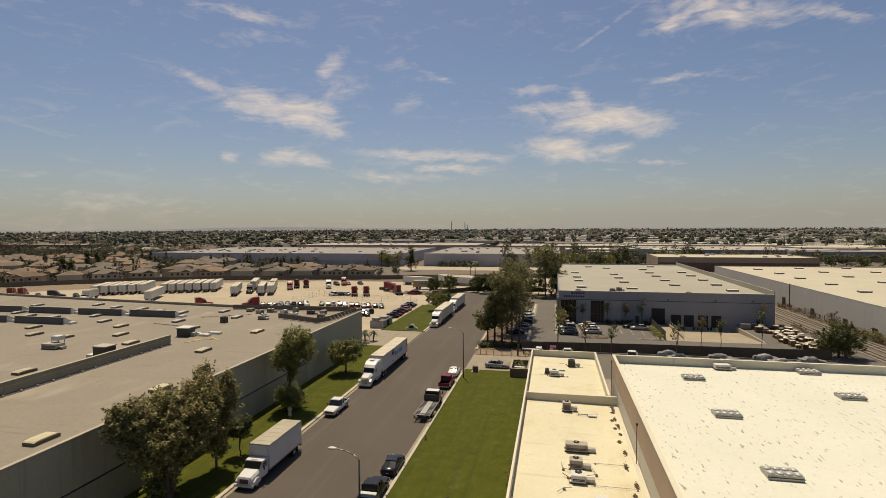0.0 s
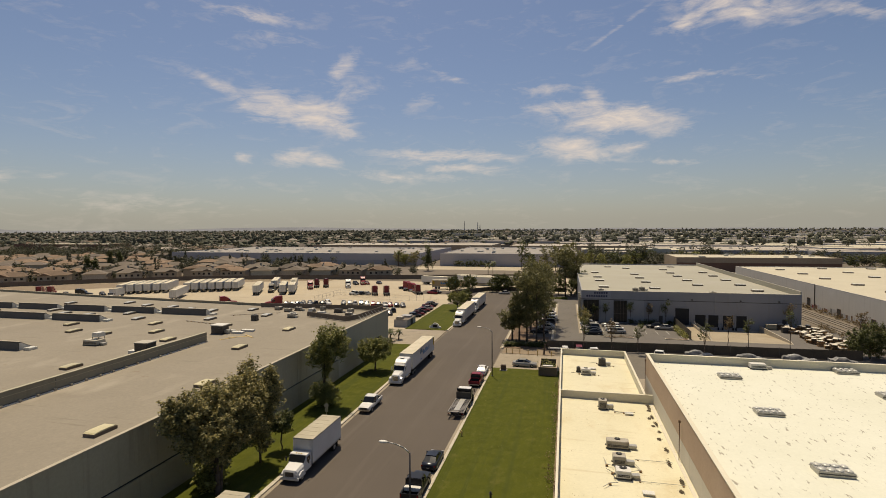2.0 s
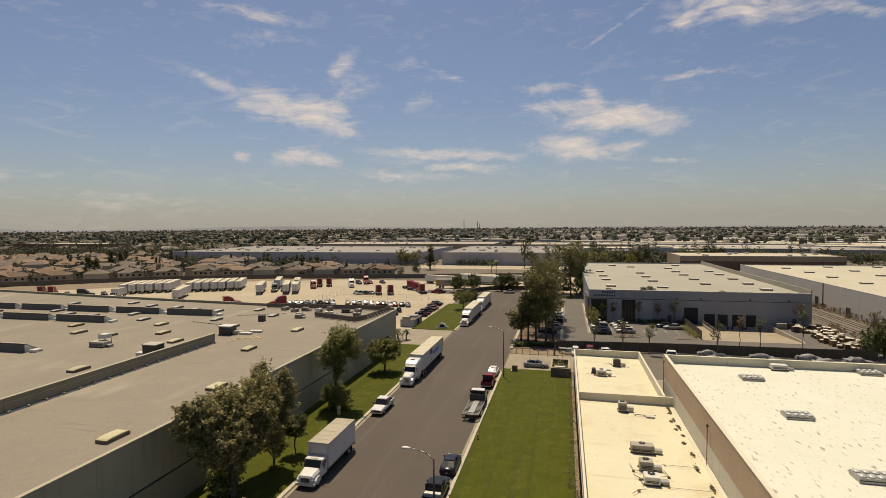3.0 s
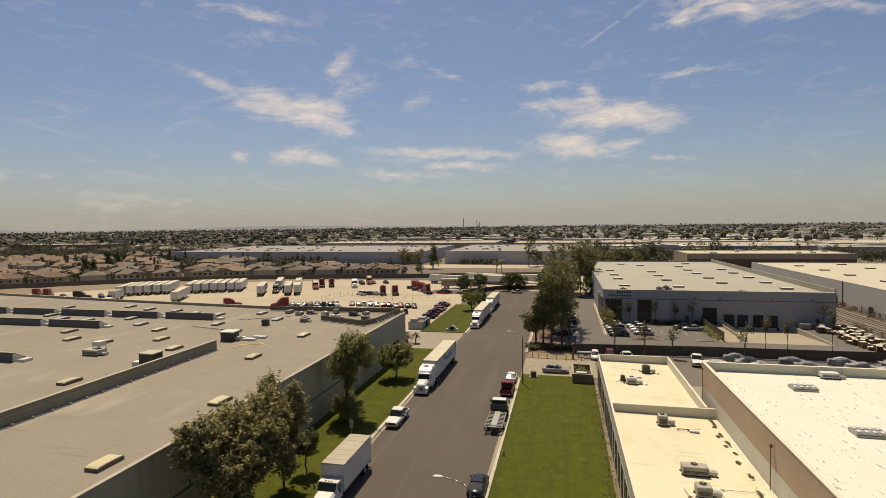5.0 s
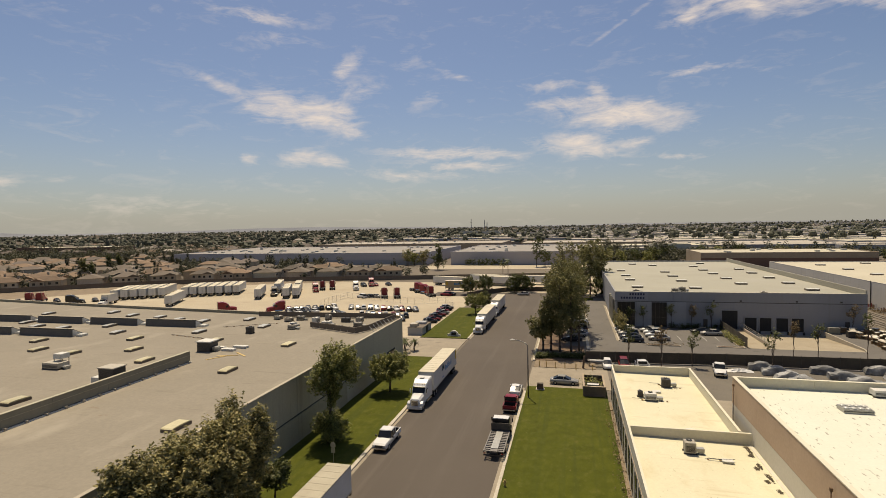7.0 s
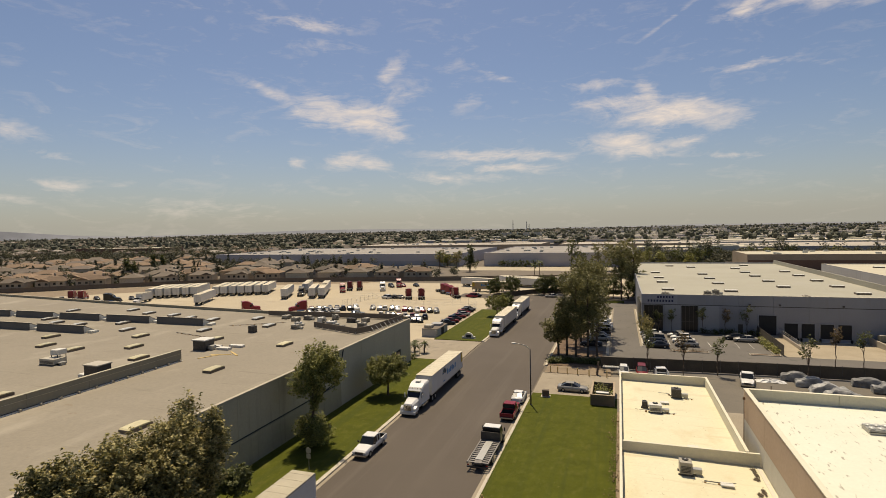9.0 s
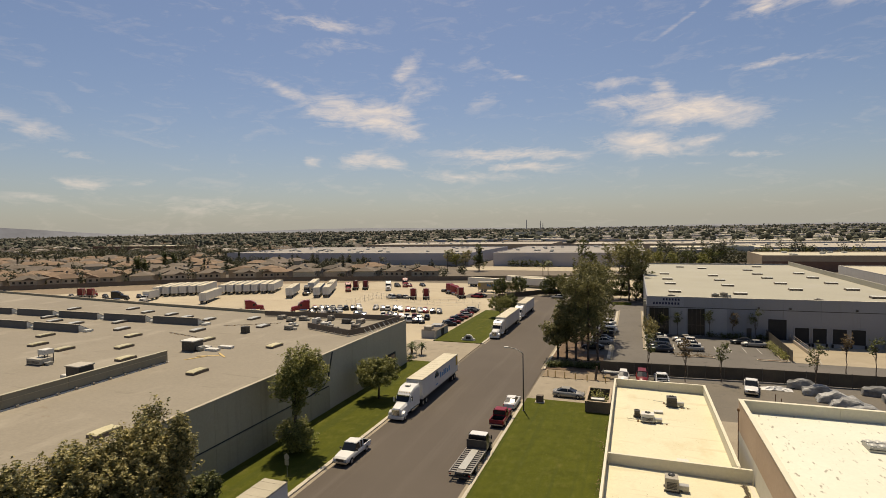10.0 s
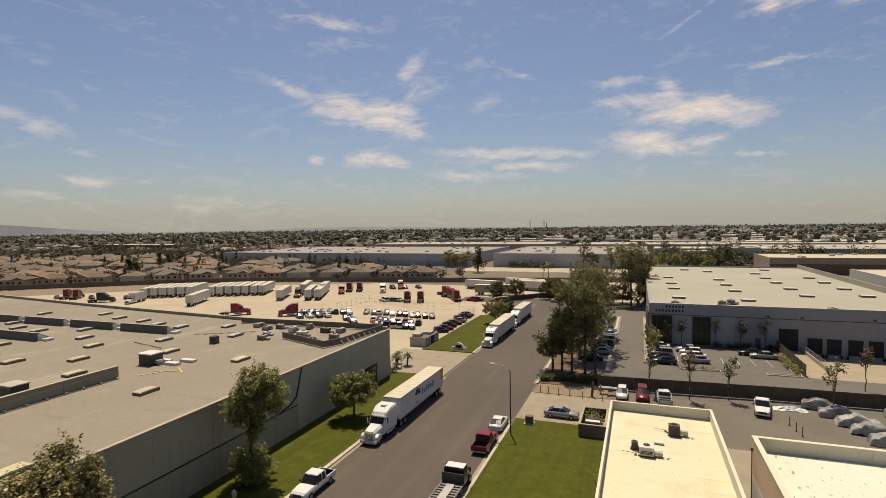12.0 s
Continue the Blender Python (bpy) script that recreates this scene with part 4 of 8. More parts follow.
for i in range(5):
    for j in range(9):
        y = 74.6 - 13.25 * j if i % 2 == 0 else 80.0 - 13.1 * j if j == 0 else 83.0 - 13.1 * j
        x = 34.5 + 15.2 * i
        if y < BY - 1.2:
            skylight(pose(x, y, BZ - 0.03), 2.5, 1.6, 0.4, M["lens"], "domed skylights", "grey-white domed skylight on the white roof", domes=4)
roof_unit(pose(39.4, 80.0, BZ - 0.03), 1.9, 1.1, 0.75, M["hvac_white"], "small pale air conditioner by the white parapet", fan=False)
for y, top in ((80.1, 8.9), (57.2, 8.5)):
    o = base("downpipe", pose(BX - 0.22, y, 0), "rusty brown downpipe with a hopper head", "downpipe", "downpipes")
    part("pipe", tubes(((0, 0, 4.42 if y < SYM else 0.0), (0, 0, top), 0.04)), M["rust"], o)
    part("hopper", boxes((-0.1, -0.1, top, 0.1, 0.1, top + 0.25), bevel=0.02), M["rust"], o)

# white building across the parking lot
FX0, FX1, FY0, FY1, FZ = 18.8, 76.2, 161.5, 279.0, 8.5
far = base("warehouse", pose(0, 0, 0), "white warehouse with dock doors and a pale grey roof", "warehouse")
part("roof", boxes((FX0 + 0.3, FY0 + 0.3, FZ - 0.4, FX1 - 0.3, FY1, FZ)), M["grey_roof"], far, "pale cream-grey roof with skylights")
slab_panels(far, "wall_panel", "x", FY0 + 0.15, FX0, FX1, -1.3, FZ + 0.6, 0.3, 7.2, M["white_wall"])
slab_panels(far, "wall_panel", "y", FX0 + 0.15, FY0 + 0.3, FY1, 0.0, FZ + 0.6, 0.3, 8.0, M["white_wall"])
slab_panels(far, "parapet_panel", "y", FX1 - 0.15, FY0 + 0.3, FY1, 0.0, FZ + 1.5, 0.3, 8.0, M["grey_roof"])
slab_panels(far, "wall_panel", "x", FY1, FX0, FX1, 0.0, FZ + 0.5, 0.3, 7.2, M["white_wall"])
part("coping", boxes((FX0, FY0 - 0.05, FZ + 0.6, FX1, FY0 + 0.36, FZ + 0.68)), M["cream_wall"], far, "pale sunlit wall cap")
part("wall_joint", boxes((FX0, FY0 - 0.03, 6.55, FX1, FY0 + 0.0, 6.7)), M["metal_dark"], far, "thin dark horizontal reveal")
part("name_band", boxes((FX0, FY0 - 0.06, 6.75, FX0 + 8.2, FY0 - 0.01, FZ + 0.55)), M["sign_band"], far, "pale blue name band")
for r, (n, x0, st) in enumerate(((6, FX0 + 3.6, 0.66), (9, FX0 + 1.4, 0.68))):
    for k in range(n):
        part("sign_bar", boxes((x0 + k * st, FY0 - 0.11, 8.2 - r * 0.95, x0 + k * st + st * 0.6, FY0 - 0.06, 8.74 - r * 0.95)), M["sign_dark"], far, "dark sign bar")
for x0, w, z1 in ((19.4, 4.3, 6.4), (27.9, 3.6, 6.4)):
    g = part("glass_entry", boxes((x0, FY0 - 0.04, 0.1, x0 + w, FY0 + 0.0, z1)), M["glass"], far, "dark glazed entry bay")
    for q in range(5):
        part("mullion", boxes((x0 + w * q / 4 - 0.04, FY0 - 0.08, 0.1, x0 + w * q / 4 + 0.04, FY0 - 0.04, z1)), M["metal_dark"], g)
    part("transom", boxes((x0, FY0 - 0.075, 2.5, x0 + w, FY0 - 0.045, 2.6)), M["metal_dark"], g)
for y0, w in ((163.4, 3.2), (168.2, 3.2), (173.6, 2.4)):
    g = part("glass_entry", boxes((FX0 - 0.04, y0, 0.1, FX0 - 0.001, y0 + w, 6.4)), M["glass"], far, "dark glazed entry bay")
    for q in range(4):
        part("mullion", boxes((FX0 - 0.08, y0 + w * q / 3 - 0.04, 0.1, FX0 - 0.041, y0 + w * q / 3 + 0.04, 6.4)), M["metal_dark"], g)
    part("fin", boxes((FX0 - 0.55, y0 + w + 0.35, 0.0, FX0 - 0.002, y0 + w + 0.75, 6.6)), M["cream_wall"], far, "pale upright wall fin")
for x0, w in ((24.2, 3.4), (31.8, 4.4)):
    part("pale_panel", boxes((x0, FY0 - 0.05, 0.1, x0 + w, FY0 - 0.005, 6.5)), M["grey_wall"], far, "grey recessed wall panel")
for x0, x1, z0, z1 in ((44.5, 48.1, 0.0, 4.6), (49.7, 52.4, -0.4, 2.9), (53.1, 55.7, -0.4, 2.9), (56.8, 59.4, -0.4, 2.9), (60.2, 62.8, -0.4, 2.9)):
    # solid panel; its near-black colour stands in for the dark interior
    d = part("dock_door", boxes((x0, FY0 - 0.05, z0, x1, FY0 + 0.0, z1)), M["dark"], far, "flat near-black dock door panel for the unlit interior")
    part("dock_frame", boxes((x0 - 0.25, FY0 - 0.14, z0, x0, FY0 - 0.01, z1 + 0.25), (x1, FY0 - 0.14, z0, x1 + 0.25, FY0 - 0.01, z1 + 0.25), (x0, FY0 - 0.14, z1, x1, FY0 - 0.01, z1 + 0.25)), M["white_wall"], d)
    if z0 < 0:
        part("dock_bumper", boxes((x0 - 0.2, FY0 - 0.35, -1.15, x0 + 0.15, FY0 - 0.01, -0.45), (x1 - 0.15, FY0 - 0.35, -1.15, x1 + 0.2, FY0 - 0.01, -0.45)), M["rubber"], d)
part("door", boxes((40.2, FY0 - 0.05, 0.0, 41.2, FY0 + 0.0, 2.3)), M["metal_dark"], far, "dark steel side door")
part("door", boxes((71.6, FY0 - 0.05, 0.0, 72.6, FY0 + 0.0, 2.3)), M["metal_dark"], far, "dark steel side door")
for x in (42.4, 48.6, 61.0, 70.5):
    part("light_fixture", boxes((x, FY0 - 0.3, 6.9, x + 0.4, FY0 - 0.01, 7.25)), M["metal_dark"], far)
for x, ys in ((26.0, (176, 196, 210, 229)), (41.0, (174.4, 193.4, 208.6, 224, 255)), (55.8, (186.2, 201.5, 218.0, 232.4, 249)), (69.0, (173, 188.8, 204.4, 221, 236)), (33.6, (262,)), (62.0, (266,))):
    for y in ys:
        skylight(pose(x, y, FZ), 3.0, 1.8, 0.45, M["lens_white"], "white warehouse skylights", "pale skylight on the grey-white roof")
for x, y, h in ((24.6, 166.4, 0.6), (34.4, 166.8, 1.0), (36.4, 168.0, 1.2), (55.2, 165.4, 0.5)):
    roof_unit(pose(x, y, FZ), 1.6, 1.2, h, M["hvac"], "beige air conditioner at the white building's roof edge")

# long white building beyond the tracks
RX = 94.0
rw = base("warehouse", pose(0, 0, 0), "long white warehouse beyond the railway tracks", "warehouse")
part("roof", boxes((RX + 0.3, 60, 7.7, 240, 281, 8.1)), M["cream_far"], rw, "pale cream roof")
slab_panels(rw, "wall_panel", "y", RX + 0.15, 60, 281, 0.0, 8.36, 0.3, 7.5, M["rw_wall"])
slab_panels(rw, "wall_panel", "x", 281, RX, 240, 0.0, 8.36, 0.3, 7.5, M["rw_wall"])
part("coping", boxes((RX - 0.03, 60, 8.36, RX + 0.36, 281, 8.42)), M["cream_wall"], rw)
for y0, h in ((201.0, 3.4), (180.8, 2.6), (162.4, 2.6), (149.0, 2.6)):
    d = part("door", boxes((RX - 0.06, y0, 0, RX - 0.0, y0 + 2.0, h)), M["dark"] if y0 > 200 else M["metal_dark"], rw, "dark doorway")
    part("door_frame", boxes((RX - 0.12, y0 - 0.15, 0, RX - 0.061, y0, h + 0.15), (RX - 0.12, y0 + 2.0, 0, RX - 0.061, y0 + 2.15, h + 0.15), (RX - 0.12, y0, h, RX - 0.061, y0 + 2.0, h + 0.15)), M["rust"], d)
part("downpipe", boxes((RX - 0.14, 197.7, 0, RX, 197.95, 8.5)), M["metal_dark"], rw)
rg = random.Random(31)
for k in range(26):
    y = 166 + k * 1.35
    part("painted_patch", boxes((RX - 0.02, y, 0.2 + rg.uniform(0, 0.4), RX - 0.004, y + rg.uniform(0.7, 1.25), 1.3 + rg.uniform(0, 0.9))), M[rg.choice(("rust", "rust", "sign_band", "grey_wall", "grey_wall", "monitor", "brown_wall", "maroon_paint"))], rw, "patch of faded sprayed paint")
for x, y0 in ((106.5, 262), (126.5, 271), (146.5, 273), (166.5, 266)):
    for q in range(8):
        skylight(pose(x + (q % 2) * 0.8, y0 - q * 20.6, 8.1), 3.2, 1.8, 0.45, M["lens_white"], "cream roof skylights", "pale skylight on the cream roof")


def plain_hall(x0, y0, x1, y1, z, wall, roof, label, pitch=12.0, band=None, bumps=10):
    o = base("warehouse", pose(0, 0, 0), label, "warehouse", "distant warehouses")
    part("roof", boxes((x0 + 0.3, y0 + 0.3, z - 0.8, x1 - 0.3, y1 - 0.3, z - 0.4)), M[roof], o)
    slab_panels(o, "wall_panel", "x", y0, x0, x1, 0, z, 0.4, pitch, M[wall])
    slab_panels(o, "wall_panel", "x", y1, x0, x1, 0, z, 0.4, pitch * 2, M[wall])
    slab_panels(o, "wall_panel", "y", x0, y0, y1, 0, z, 0.4, pitch, M[wall])
    slab_panels(o, "wall_panel", "y", x1, y0, y1, 0, z, 0.4, pitch, M[wall])
    if band:
        part("band", boxes((x0, y0 - 0.28, z * 0.0, x1, y0 - 0.21, z * (0.42 if band == "grey_wall" else 0.62))), M[band], o, "darker lower band")
    for k in range(bumps):
        part("roof_vent", boxes((0, 0, -0.4, 2.4, 1.6, 0.5)), M["lens"], o).location = (x0 + (x1 - x0) * rng.uniform(0.05, 0.95), y0 + (y1 - y0) * rng.uniform(0.1, 0.9), z)
    return o


plain_hall(-300, 372, -92, 492, 8.6, "hall_wall", "hall_roof", "very long pale grey warehouse behind the houses", 13, "grey_wall", 40)
plain_hall(-74, 372, 22, 492, 9.0, "hall_wall", "hall_roof", "long pale grey warehouse beyond the street's end", 13, None, 24)
plain_hall(81, 351, 170, 392, 8.6, "tan_wall", "cream_far", "low warehouse, tan above dark red-brown, with a pale roof", 14, "brown_wall", 12)
plain_hall(-260, 540, -60, 620, 9.0, "tan_wall", "far_roof", "long tan warehouse behind the grey one", 20, None, 16)
plain_hall(-40, 530, 90, 600, 9.0, "tan_wall", "far_roof", "long tan warehouse behind the grey one", 20, None, 12)
plain_hall(90, 470, 250, 560, 8.0, "white_wall", "far_roof", "white hall among distant trees", 14, None, 14)
plain_hall(66, 432, 92, 452, 10.4, "cream_wall", "cream_far", "pale two-storey block among trees", 6, None, 4)
plain_hall(-250, 1205, -153, 1240, 13, "cream_wall", "cream_far", "long pale hall far across the town", 24, None, 0)
plain_hall(-640, 508, -505, 545, 10, "brown_wall", "cream_far", "long brown building with a pale roof edge among the town trees", 22, None, 6)
plain_hall(262, 690, 330, 720, 6, "cream_wall", "cream_far", "low bright hall far across the town", 24, None, 0)

# ---- vehicles: the front faces local +y, the origin lies on the ground ----
def loft(bm, rings):
    """Closed skin through rings of equal length, capped at both ends."""
    vs = [[bm.verts.new(p) for p in r] for r in rings]
    n = len(rings[0])
    for a, b in zip(vs, vs[1:]):
        for i in range(n):
            bm.faces.new((a[i], a[(i + 1) % n], b[(i + 1) % n], b[i]))
    bm.faces.new(vs[0])
    bm.faces.new(vs[-1][::-1])
    bmesh.ops.recalc_face_normals(bm, faces=bm.faces)
    return bm


def wheel(owner, x, y, r, w, rim=True):
    sx = 1 if x > 0 else -1
    t = part("wheel", tubes(((x - w / 2, y, r), (x + w / 2, y, r), r), n=18), M["rubber"], owner)
    if rim:
        part("rim", tubes(((x + sx * (w / 2 - 0.02), y, r), (x + sx * (w / 2 + 0.015), y, r), r * 0.58, r * 0.5), n=14), M["metal"], t)
    return t


def body_ring(y, w, z0, z1, crown=0.06):
    h = w / 2
    return [(-h * 0.94, y, z0), (h * 0.94, y, z0), (h, y, z0 + (z1 - z0) * 0.35), (h * 0.99, y, z0 + (z1 - z0) * 0.7), (h * 0.9, y, z1), (0, y, z1 + crown), (-h * 0.9, y, z1), (-h * 0.99, y, z0 + (z1 - z0) * 0.7), (-h, y, z0 + (z1 - z0) * 0.35)]


def car(paint, label, kind="sedan", group="parked cars", lights=True):
    o = base("car", pose(0, 0, 0), label, "car", group)
    L, Wd = {"sedan": (4.75, 1.82), "hatch": (4.2, 1.76), "suv": (4.8, 1.92)}[kind]
    zb = 0.95 if kind != "suv" else 1.08
    prof = [(-0.5, 0.72, 0.42, 0.80), (-0.485, 0.9, 0.3, 0.90), (-0.36, 0.99, 0.22, zb), (0.0, 1.0, 0.2, zb), (0.2, 0.99, 0.2, zb - 0.03), (0.36, 0.96, 0.22, zb - 0.13), (0.46, 0.86, 0.28, zb - 0.26), (0.5, 0.62, 0.4, zb - 0.40)]
    bm = loft(bmesh.new(), [body_ring(L * y, Wd * w, z0, z1) for y, w, z0, z1 in prof])
    b = part("body", bm, M[paint], o, smooth=True)
    ht = {"sedan": 1.43, "hatch": 1.48, "suv": 1.74}[kind]
    rear = {"sedan": -0.36, "hatch": -0.46, "suv": -0.48}[kind]
    gl = [(rear - (0.04 if kind == "sedan" else 0), 0.80, zb - 0.04), (rear + (0.15 if kind == "sedan" else 0.06), 0.70, ht - 0.05), (-0.08, 0.71, ht), (0.03, 0.70, ht - 0.04), (0.255, 0.82, zb - 0.06)]
    rings = []
    for y, w, z in gl:
        h = Wd * w / 2
        zl = zb - 0.08
        rings.append([(-Wd * 0.44, L * y, zl), (Wd * 0.44, L * y, zl), (h, L * y, max(z, zl + 0.01)), (0, L * y, max(z + 0.03, zl + 0.02)), (-h, L * y, max(z, zl + 0.01))])
    part("glass_cabin", loft(bmesh.new(), rings), M["glass"], o, "dark tinted glass")
    y0, y1 = gl[1][0] - 0.01, gl[3][0] + 0.015
    part("roof", loft(bmesh.new(), [[(-Wd * 0.345, L * y, ht - 0.06), (Wd * 0.345, L * y, ht - 0.06), (Wd * 0.325, L * y, ht + 0.015), (0, L * y, ht + 0.045), (-Wd * 0.325, L * y, ht + 0.015)] for y in (y0, (y0 + y1) / 2, y1)]), M[paint], o)
    if lights:
        part("pillar", boxes((-Wd * 0.415, -0.14, zb - 0.05, -Wd * 0.37, -0.02, ht - 0.02), (Wd * 0.37, -0.14, zb - 0.05, Wd * 0.415, -0.02, ht - 0.02)), M[paint], o)
    for x in (-1, 1):
        for y in (-0.3, 0.31):
            wheel(o, x * (Wd / 2 - 0.12), L * y, 0.33, 0.22, lights)
        if lights:
            part("headlight", boxes((x * Wd * 0.36 - 0.16, L * 0.455, 0.56, x * Wd * 0.36 + 0.16, L * 0.478, 0.70), bevel=0.015), M["lamp_lens"], o)
            part("tail_light", boxes((x * Wd * 0.37 - 0.15, -L * 0.497, 0.66, x * Wd * 0.37 + 0.15, -L * 0.482, 0.82), bevel=0.015), M["tail_lens"], o)
            part("mirror", boxes((x * (Wd / 2 + 0.06) - 0.09, L * 0.19, zb - 0.02, x * (Wd / 2 + 0.06) + 0.09, L * 0.215, zb + 0.12), bevel=0.02), M[paint], o)
    if lights:
        part("bumper", boxes((-Wd * 0.42, -L * 0.505, 0.38, Wd * 0.42, -L * 0.48, 0.6), bevel=0.02), M[paint], o)
        part("bumper", boxes((-Wd * 0.38, L * 0.48, 0.34, Wd * 0.38, L * 0.505, 0.52), bevel=0.02), M[paint], o)
        part("plate", boxes((-0.15, -L * 0.51, 0.52, 0.15, -L * 0.505, 0.6)), M["white_box"], o, "blank pale plate")
    return o


def pickup(paint, label, group="parked pickups"):
    o = base("pickup_truck", pose(0, 0, 0), label, "pickup truck", group)
    L, Wd = 5.6, 1.95
    prof = [(-0.19, 1.0, 0.42, 1.12), (0.16, 1.0, 0.4, 1.14), (0.30, 0.98, 0.4, 1.10), (0.45, 0.94, 0.4, 1.04), (0.5, 0.84, 0.46, 0.88)]
    part("body", loft(bmesh.new(), [body_ring(L * y, Wd * w, z0, z1, 0.04) for y, w, z0, z1 in prof]), M[paint], o)
    part("cab", loft(bmesh.new(), [[(-Wd * 0.46, L * y, 1.06), (Wd * 0.46, L * y, 1.06), (Wd * w, L * y, z), (0, L * y, z + 0.03), (-Wd * w, L * y, z)] for y, w, z in ((-0.187, 0.43, 1.2), (-0.172, 0.395, 1.8), (0.03, 0.395, 1.84), (0.075, 0.39, 1.80), (0.185, 0.43, 1.14))]), M["glass"], o, "dark cab glass")
    part("cab_roof", boxes((-Wd * 0.40, -0.18 * L, 1.77, Wd * 0.40, 0.078 * L, 1.9), bevel=0.05), M[paint], o)
    part("pillar", boxes((-Wd * 0.46, -0.198 * L, 1.05, Wd * 0.46, -0.188 * L, 1.3)), M[paint], o)
    for x in (-1, 1):
        for y, dy in ((-0.19, 0.035), (-0.062, 0.018)):
            part("pillar", boxes((x * Wd * 0.432 - 0.05, y * L, 1.05, x * Wd * 0.432 + 0.05, (y + dy) * L, 1.82), bevel=0.015), M[paint], o)
        part("door_seam", boxes((x * Wd * 0.499 - 0.006, -0.055 * L, 0.6, x * Wd * 0.499 + 0.006, -0.05 * L, 1.05)), M["rubber"], o)
        part("rocker_trim", boxes((x * Wd * 0.49 - 0.03, -0.18 * L, 0.4, x * Wd * 0.49 + 0.03, 0.2 * L, 0.55)), M["rubber"], o)
    part("bed_side", boxes((-Wd / 2, -L * 0.5, 0.5, -Wd / 2 + 0.12, -L * 0.19, 1.14), bevel=0.02), M[paint], o)
    part("bed_side", boxes((Wd / 2 - 0.12, -L * 0.5, 0.5, Wd / 2, -L * 0.19, 1.14), bevel=0.02), M[paint], o)
    part("tailgate", boxes((-Wd / 2 + 0.12, -L * 0.5, 0.55, Wd / 2 - 0.12, -L * 0.5 + 0.08, 1.12), bevel=0.02), M[paint], o)
    part("bed_floor", boxes((-Wd / 2 + 0.12, -L * 0.485, 0.5, Wd / 2 - 0.12, -L * 0.19, 0.62)), M["rubber"], o, "black bed liner")
    part("bed_liner", boxes((-Wd / 2 + 0.12, -L * 0.485, 0.62, -Wd / 2 + 0.15, -L * 0.195, 1.1), (Wd / 2 - 0.15, -L * 0.485, 0.62, Wd / 2 - 0.12, -L * 0.195, 1.1), (-Wd / 2 + 0.15, -L * 0.205, 0.62, Wd / 2 - 0.15, -L * 0.195, 1.1), (-Wd / 2 + 0.15, -L * 0.485, 0.62, Wd / 2 - 0.15, -L * 0.475, 1.06)), M["rubber"], o)
    part("bumper", boxes((-Wd * 0.47, L * 0.495, 0.42, Wd * 0.47, L * 0.525, 0.64), bevel=0.03), M["chrome"], o)
    part("bumper", boxes((-Wd * 0.45, -L * 0.53, 0.45, Wd * 0.45, -L * 0.5, 0.62), bevel=0.02), M["chrome"], o)
    part("grille", boxes((-Wd * 0.26, L * 0.497, 0.66, Wd * 0.26, L * 0.512, 0.92)), M["metal_dark"], o)
    for x in (-1, 1):
        for y in (-0.31, 0.32):
            wheel(o, x * (Wd / 2 - 0.13), L * y, 0.39, 0.26)
        part("headlight", boxes((x * Wd * 0.36 - 0.15, L * 0.488, 0.7, x * Wd * 0.36 + 0.15, L * 0.505, 0.9), bevel=0.02), M["lamp_lens"], o)
        part("tail_light", boxes((x * Wd * 0.455 - 0.07, -L * 0.503, 0.72, x * Wd * 0.455 + 0.06, -L * 0.498, 1.05)), M["tail_lens"], o)
        part("mirror", boxes((x * (Wd / 2 + 0.12) - 0.12, L * 0.13, 1.16, x * (Wd / 2 + 0.12) + 0.12, L * 0.15, 1.4), bevel=0.02), M["metal_dark"], o)
    return o


def trailer_box(o, y0, y1, z0, z1, w, top, side, marks=True):
    """A van body: side walls with posts, roof with bows, rear doors."""
    part("side_wall", boxes((-w / 2, y0, z0, -w / 2 + 0.06, y1, z1)), M[side], o)
    part("side_wall", boxes((w / 2 - 0.06, y0, z0, w / 2, y1, z1)), M[side], o)
    part("front_wall", boxes((-w / 2 + 0.06, y1 - 0.06, z0, w / 2 - 0.06, y1, z1), (-w / 2 + 0.25, y1, z0 + 0.1, -w / 2 + 0.3, y1 + 0.03, z1 - 0.1), (w / 2 - 0.3, y1, z0 + 0.1, w / 2 - 0.25, y1 + 0.03, z1 - 0.1)), M[side], o)
    bows = [(-w / 2 + 0.05, y, z1 + 0.03, w / 2 - 0.05, y + 0.05, z1 + 0.045) for y in np.arange(y0 + 0.6, y1 - 0.4, 1.2)]
    short = len(bows) < 8
    part("roof", boxes((-w / 2 + 0.02, y0 + 0.02, z1, w / 2 - 0.02, y1 - 0.02, z1 + 0.03), *([] if short else bows)), M[top], o, "sun-yellowed roof sheet")
    for b in bows if short else []:
        part("roof_bow", boxes(b), M[top], o)
    part("top_rail", boxes((-w / 2 - 0.015, y0, z1 - 0.12, -w / 2, y1, z1 + 0.02), (w / 2, y0, z1 - 0.12, w / 2 + 0.015, y1, z1 + 0.02), (-w / 2, y1, z1 - 0.12, w / 2, y1 + 0.015, z1 + 0.02)), M["metal"], o)
    part("bottom_rail", boxes((-w / 2 - 0.015, y0, z0, -w / 2, y1, z0 + 0.16), (w / 2, y0, z0, w / 2 + 0.015, y1, z0 + 0.16)), M["metal"], o)
    part("floor", boxes((-w / 2 + 0.06, y0, z0, w / 2 - 0.06, y1 - 0.06, z0 + 0.12)), M["metal_dark"], o)
    for x in (-1, 1):
        d = part("rear_door", boxes((min(0.01 * x, x * (w / 2 - 0.06)), y0 - 0.03, z0 + 0.05, max(0.01 * x, x * (w / 2 - 0.06)), y0 + 0.02, z1 - 0.02)), M[side], o)
        part("lock_bar", tubes(((x * 0.3, y0 - 0.06, z0), (x * 0.3, y0 - 0.06, z1 - 0.1), 0.025), n=6), M["metal"], d)


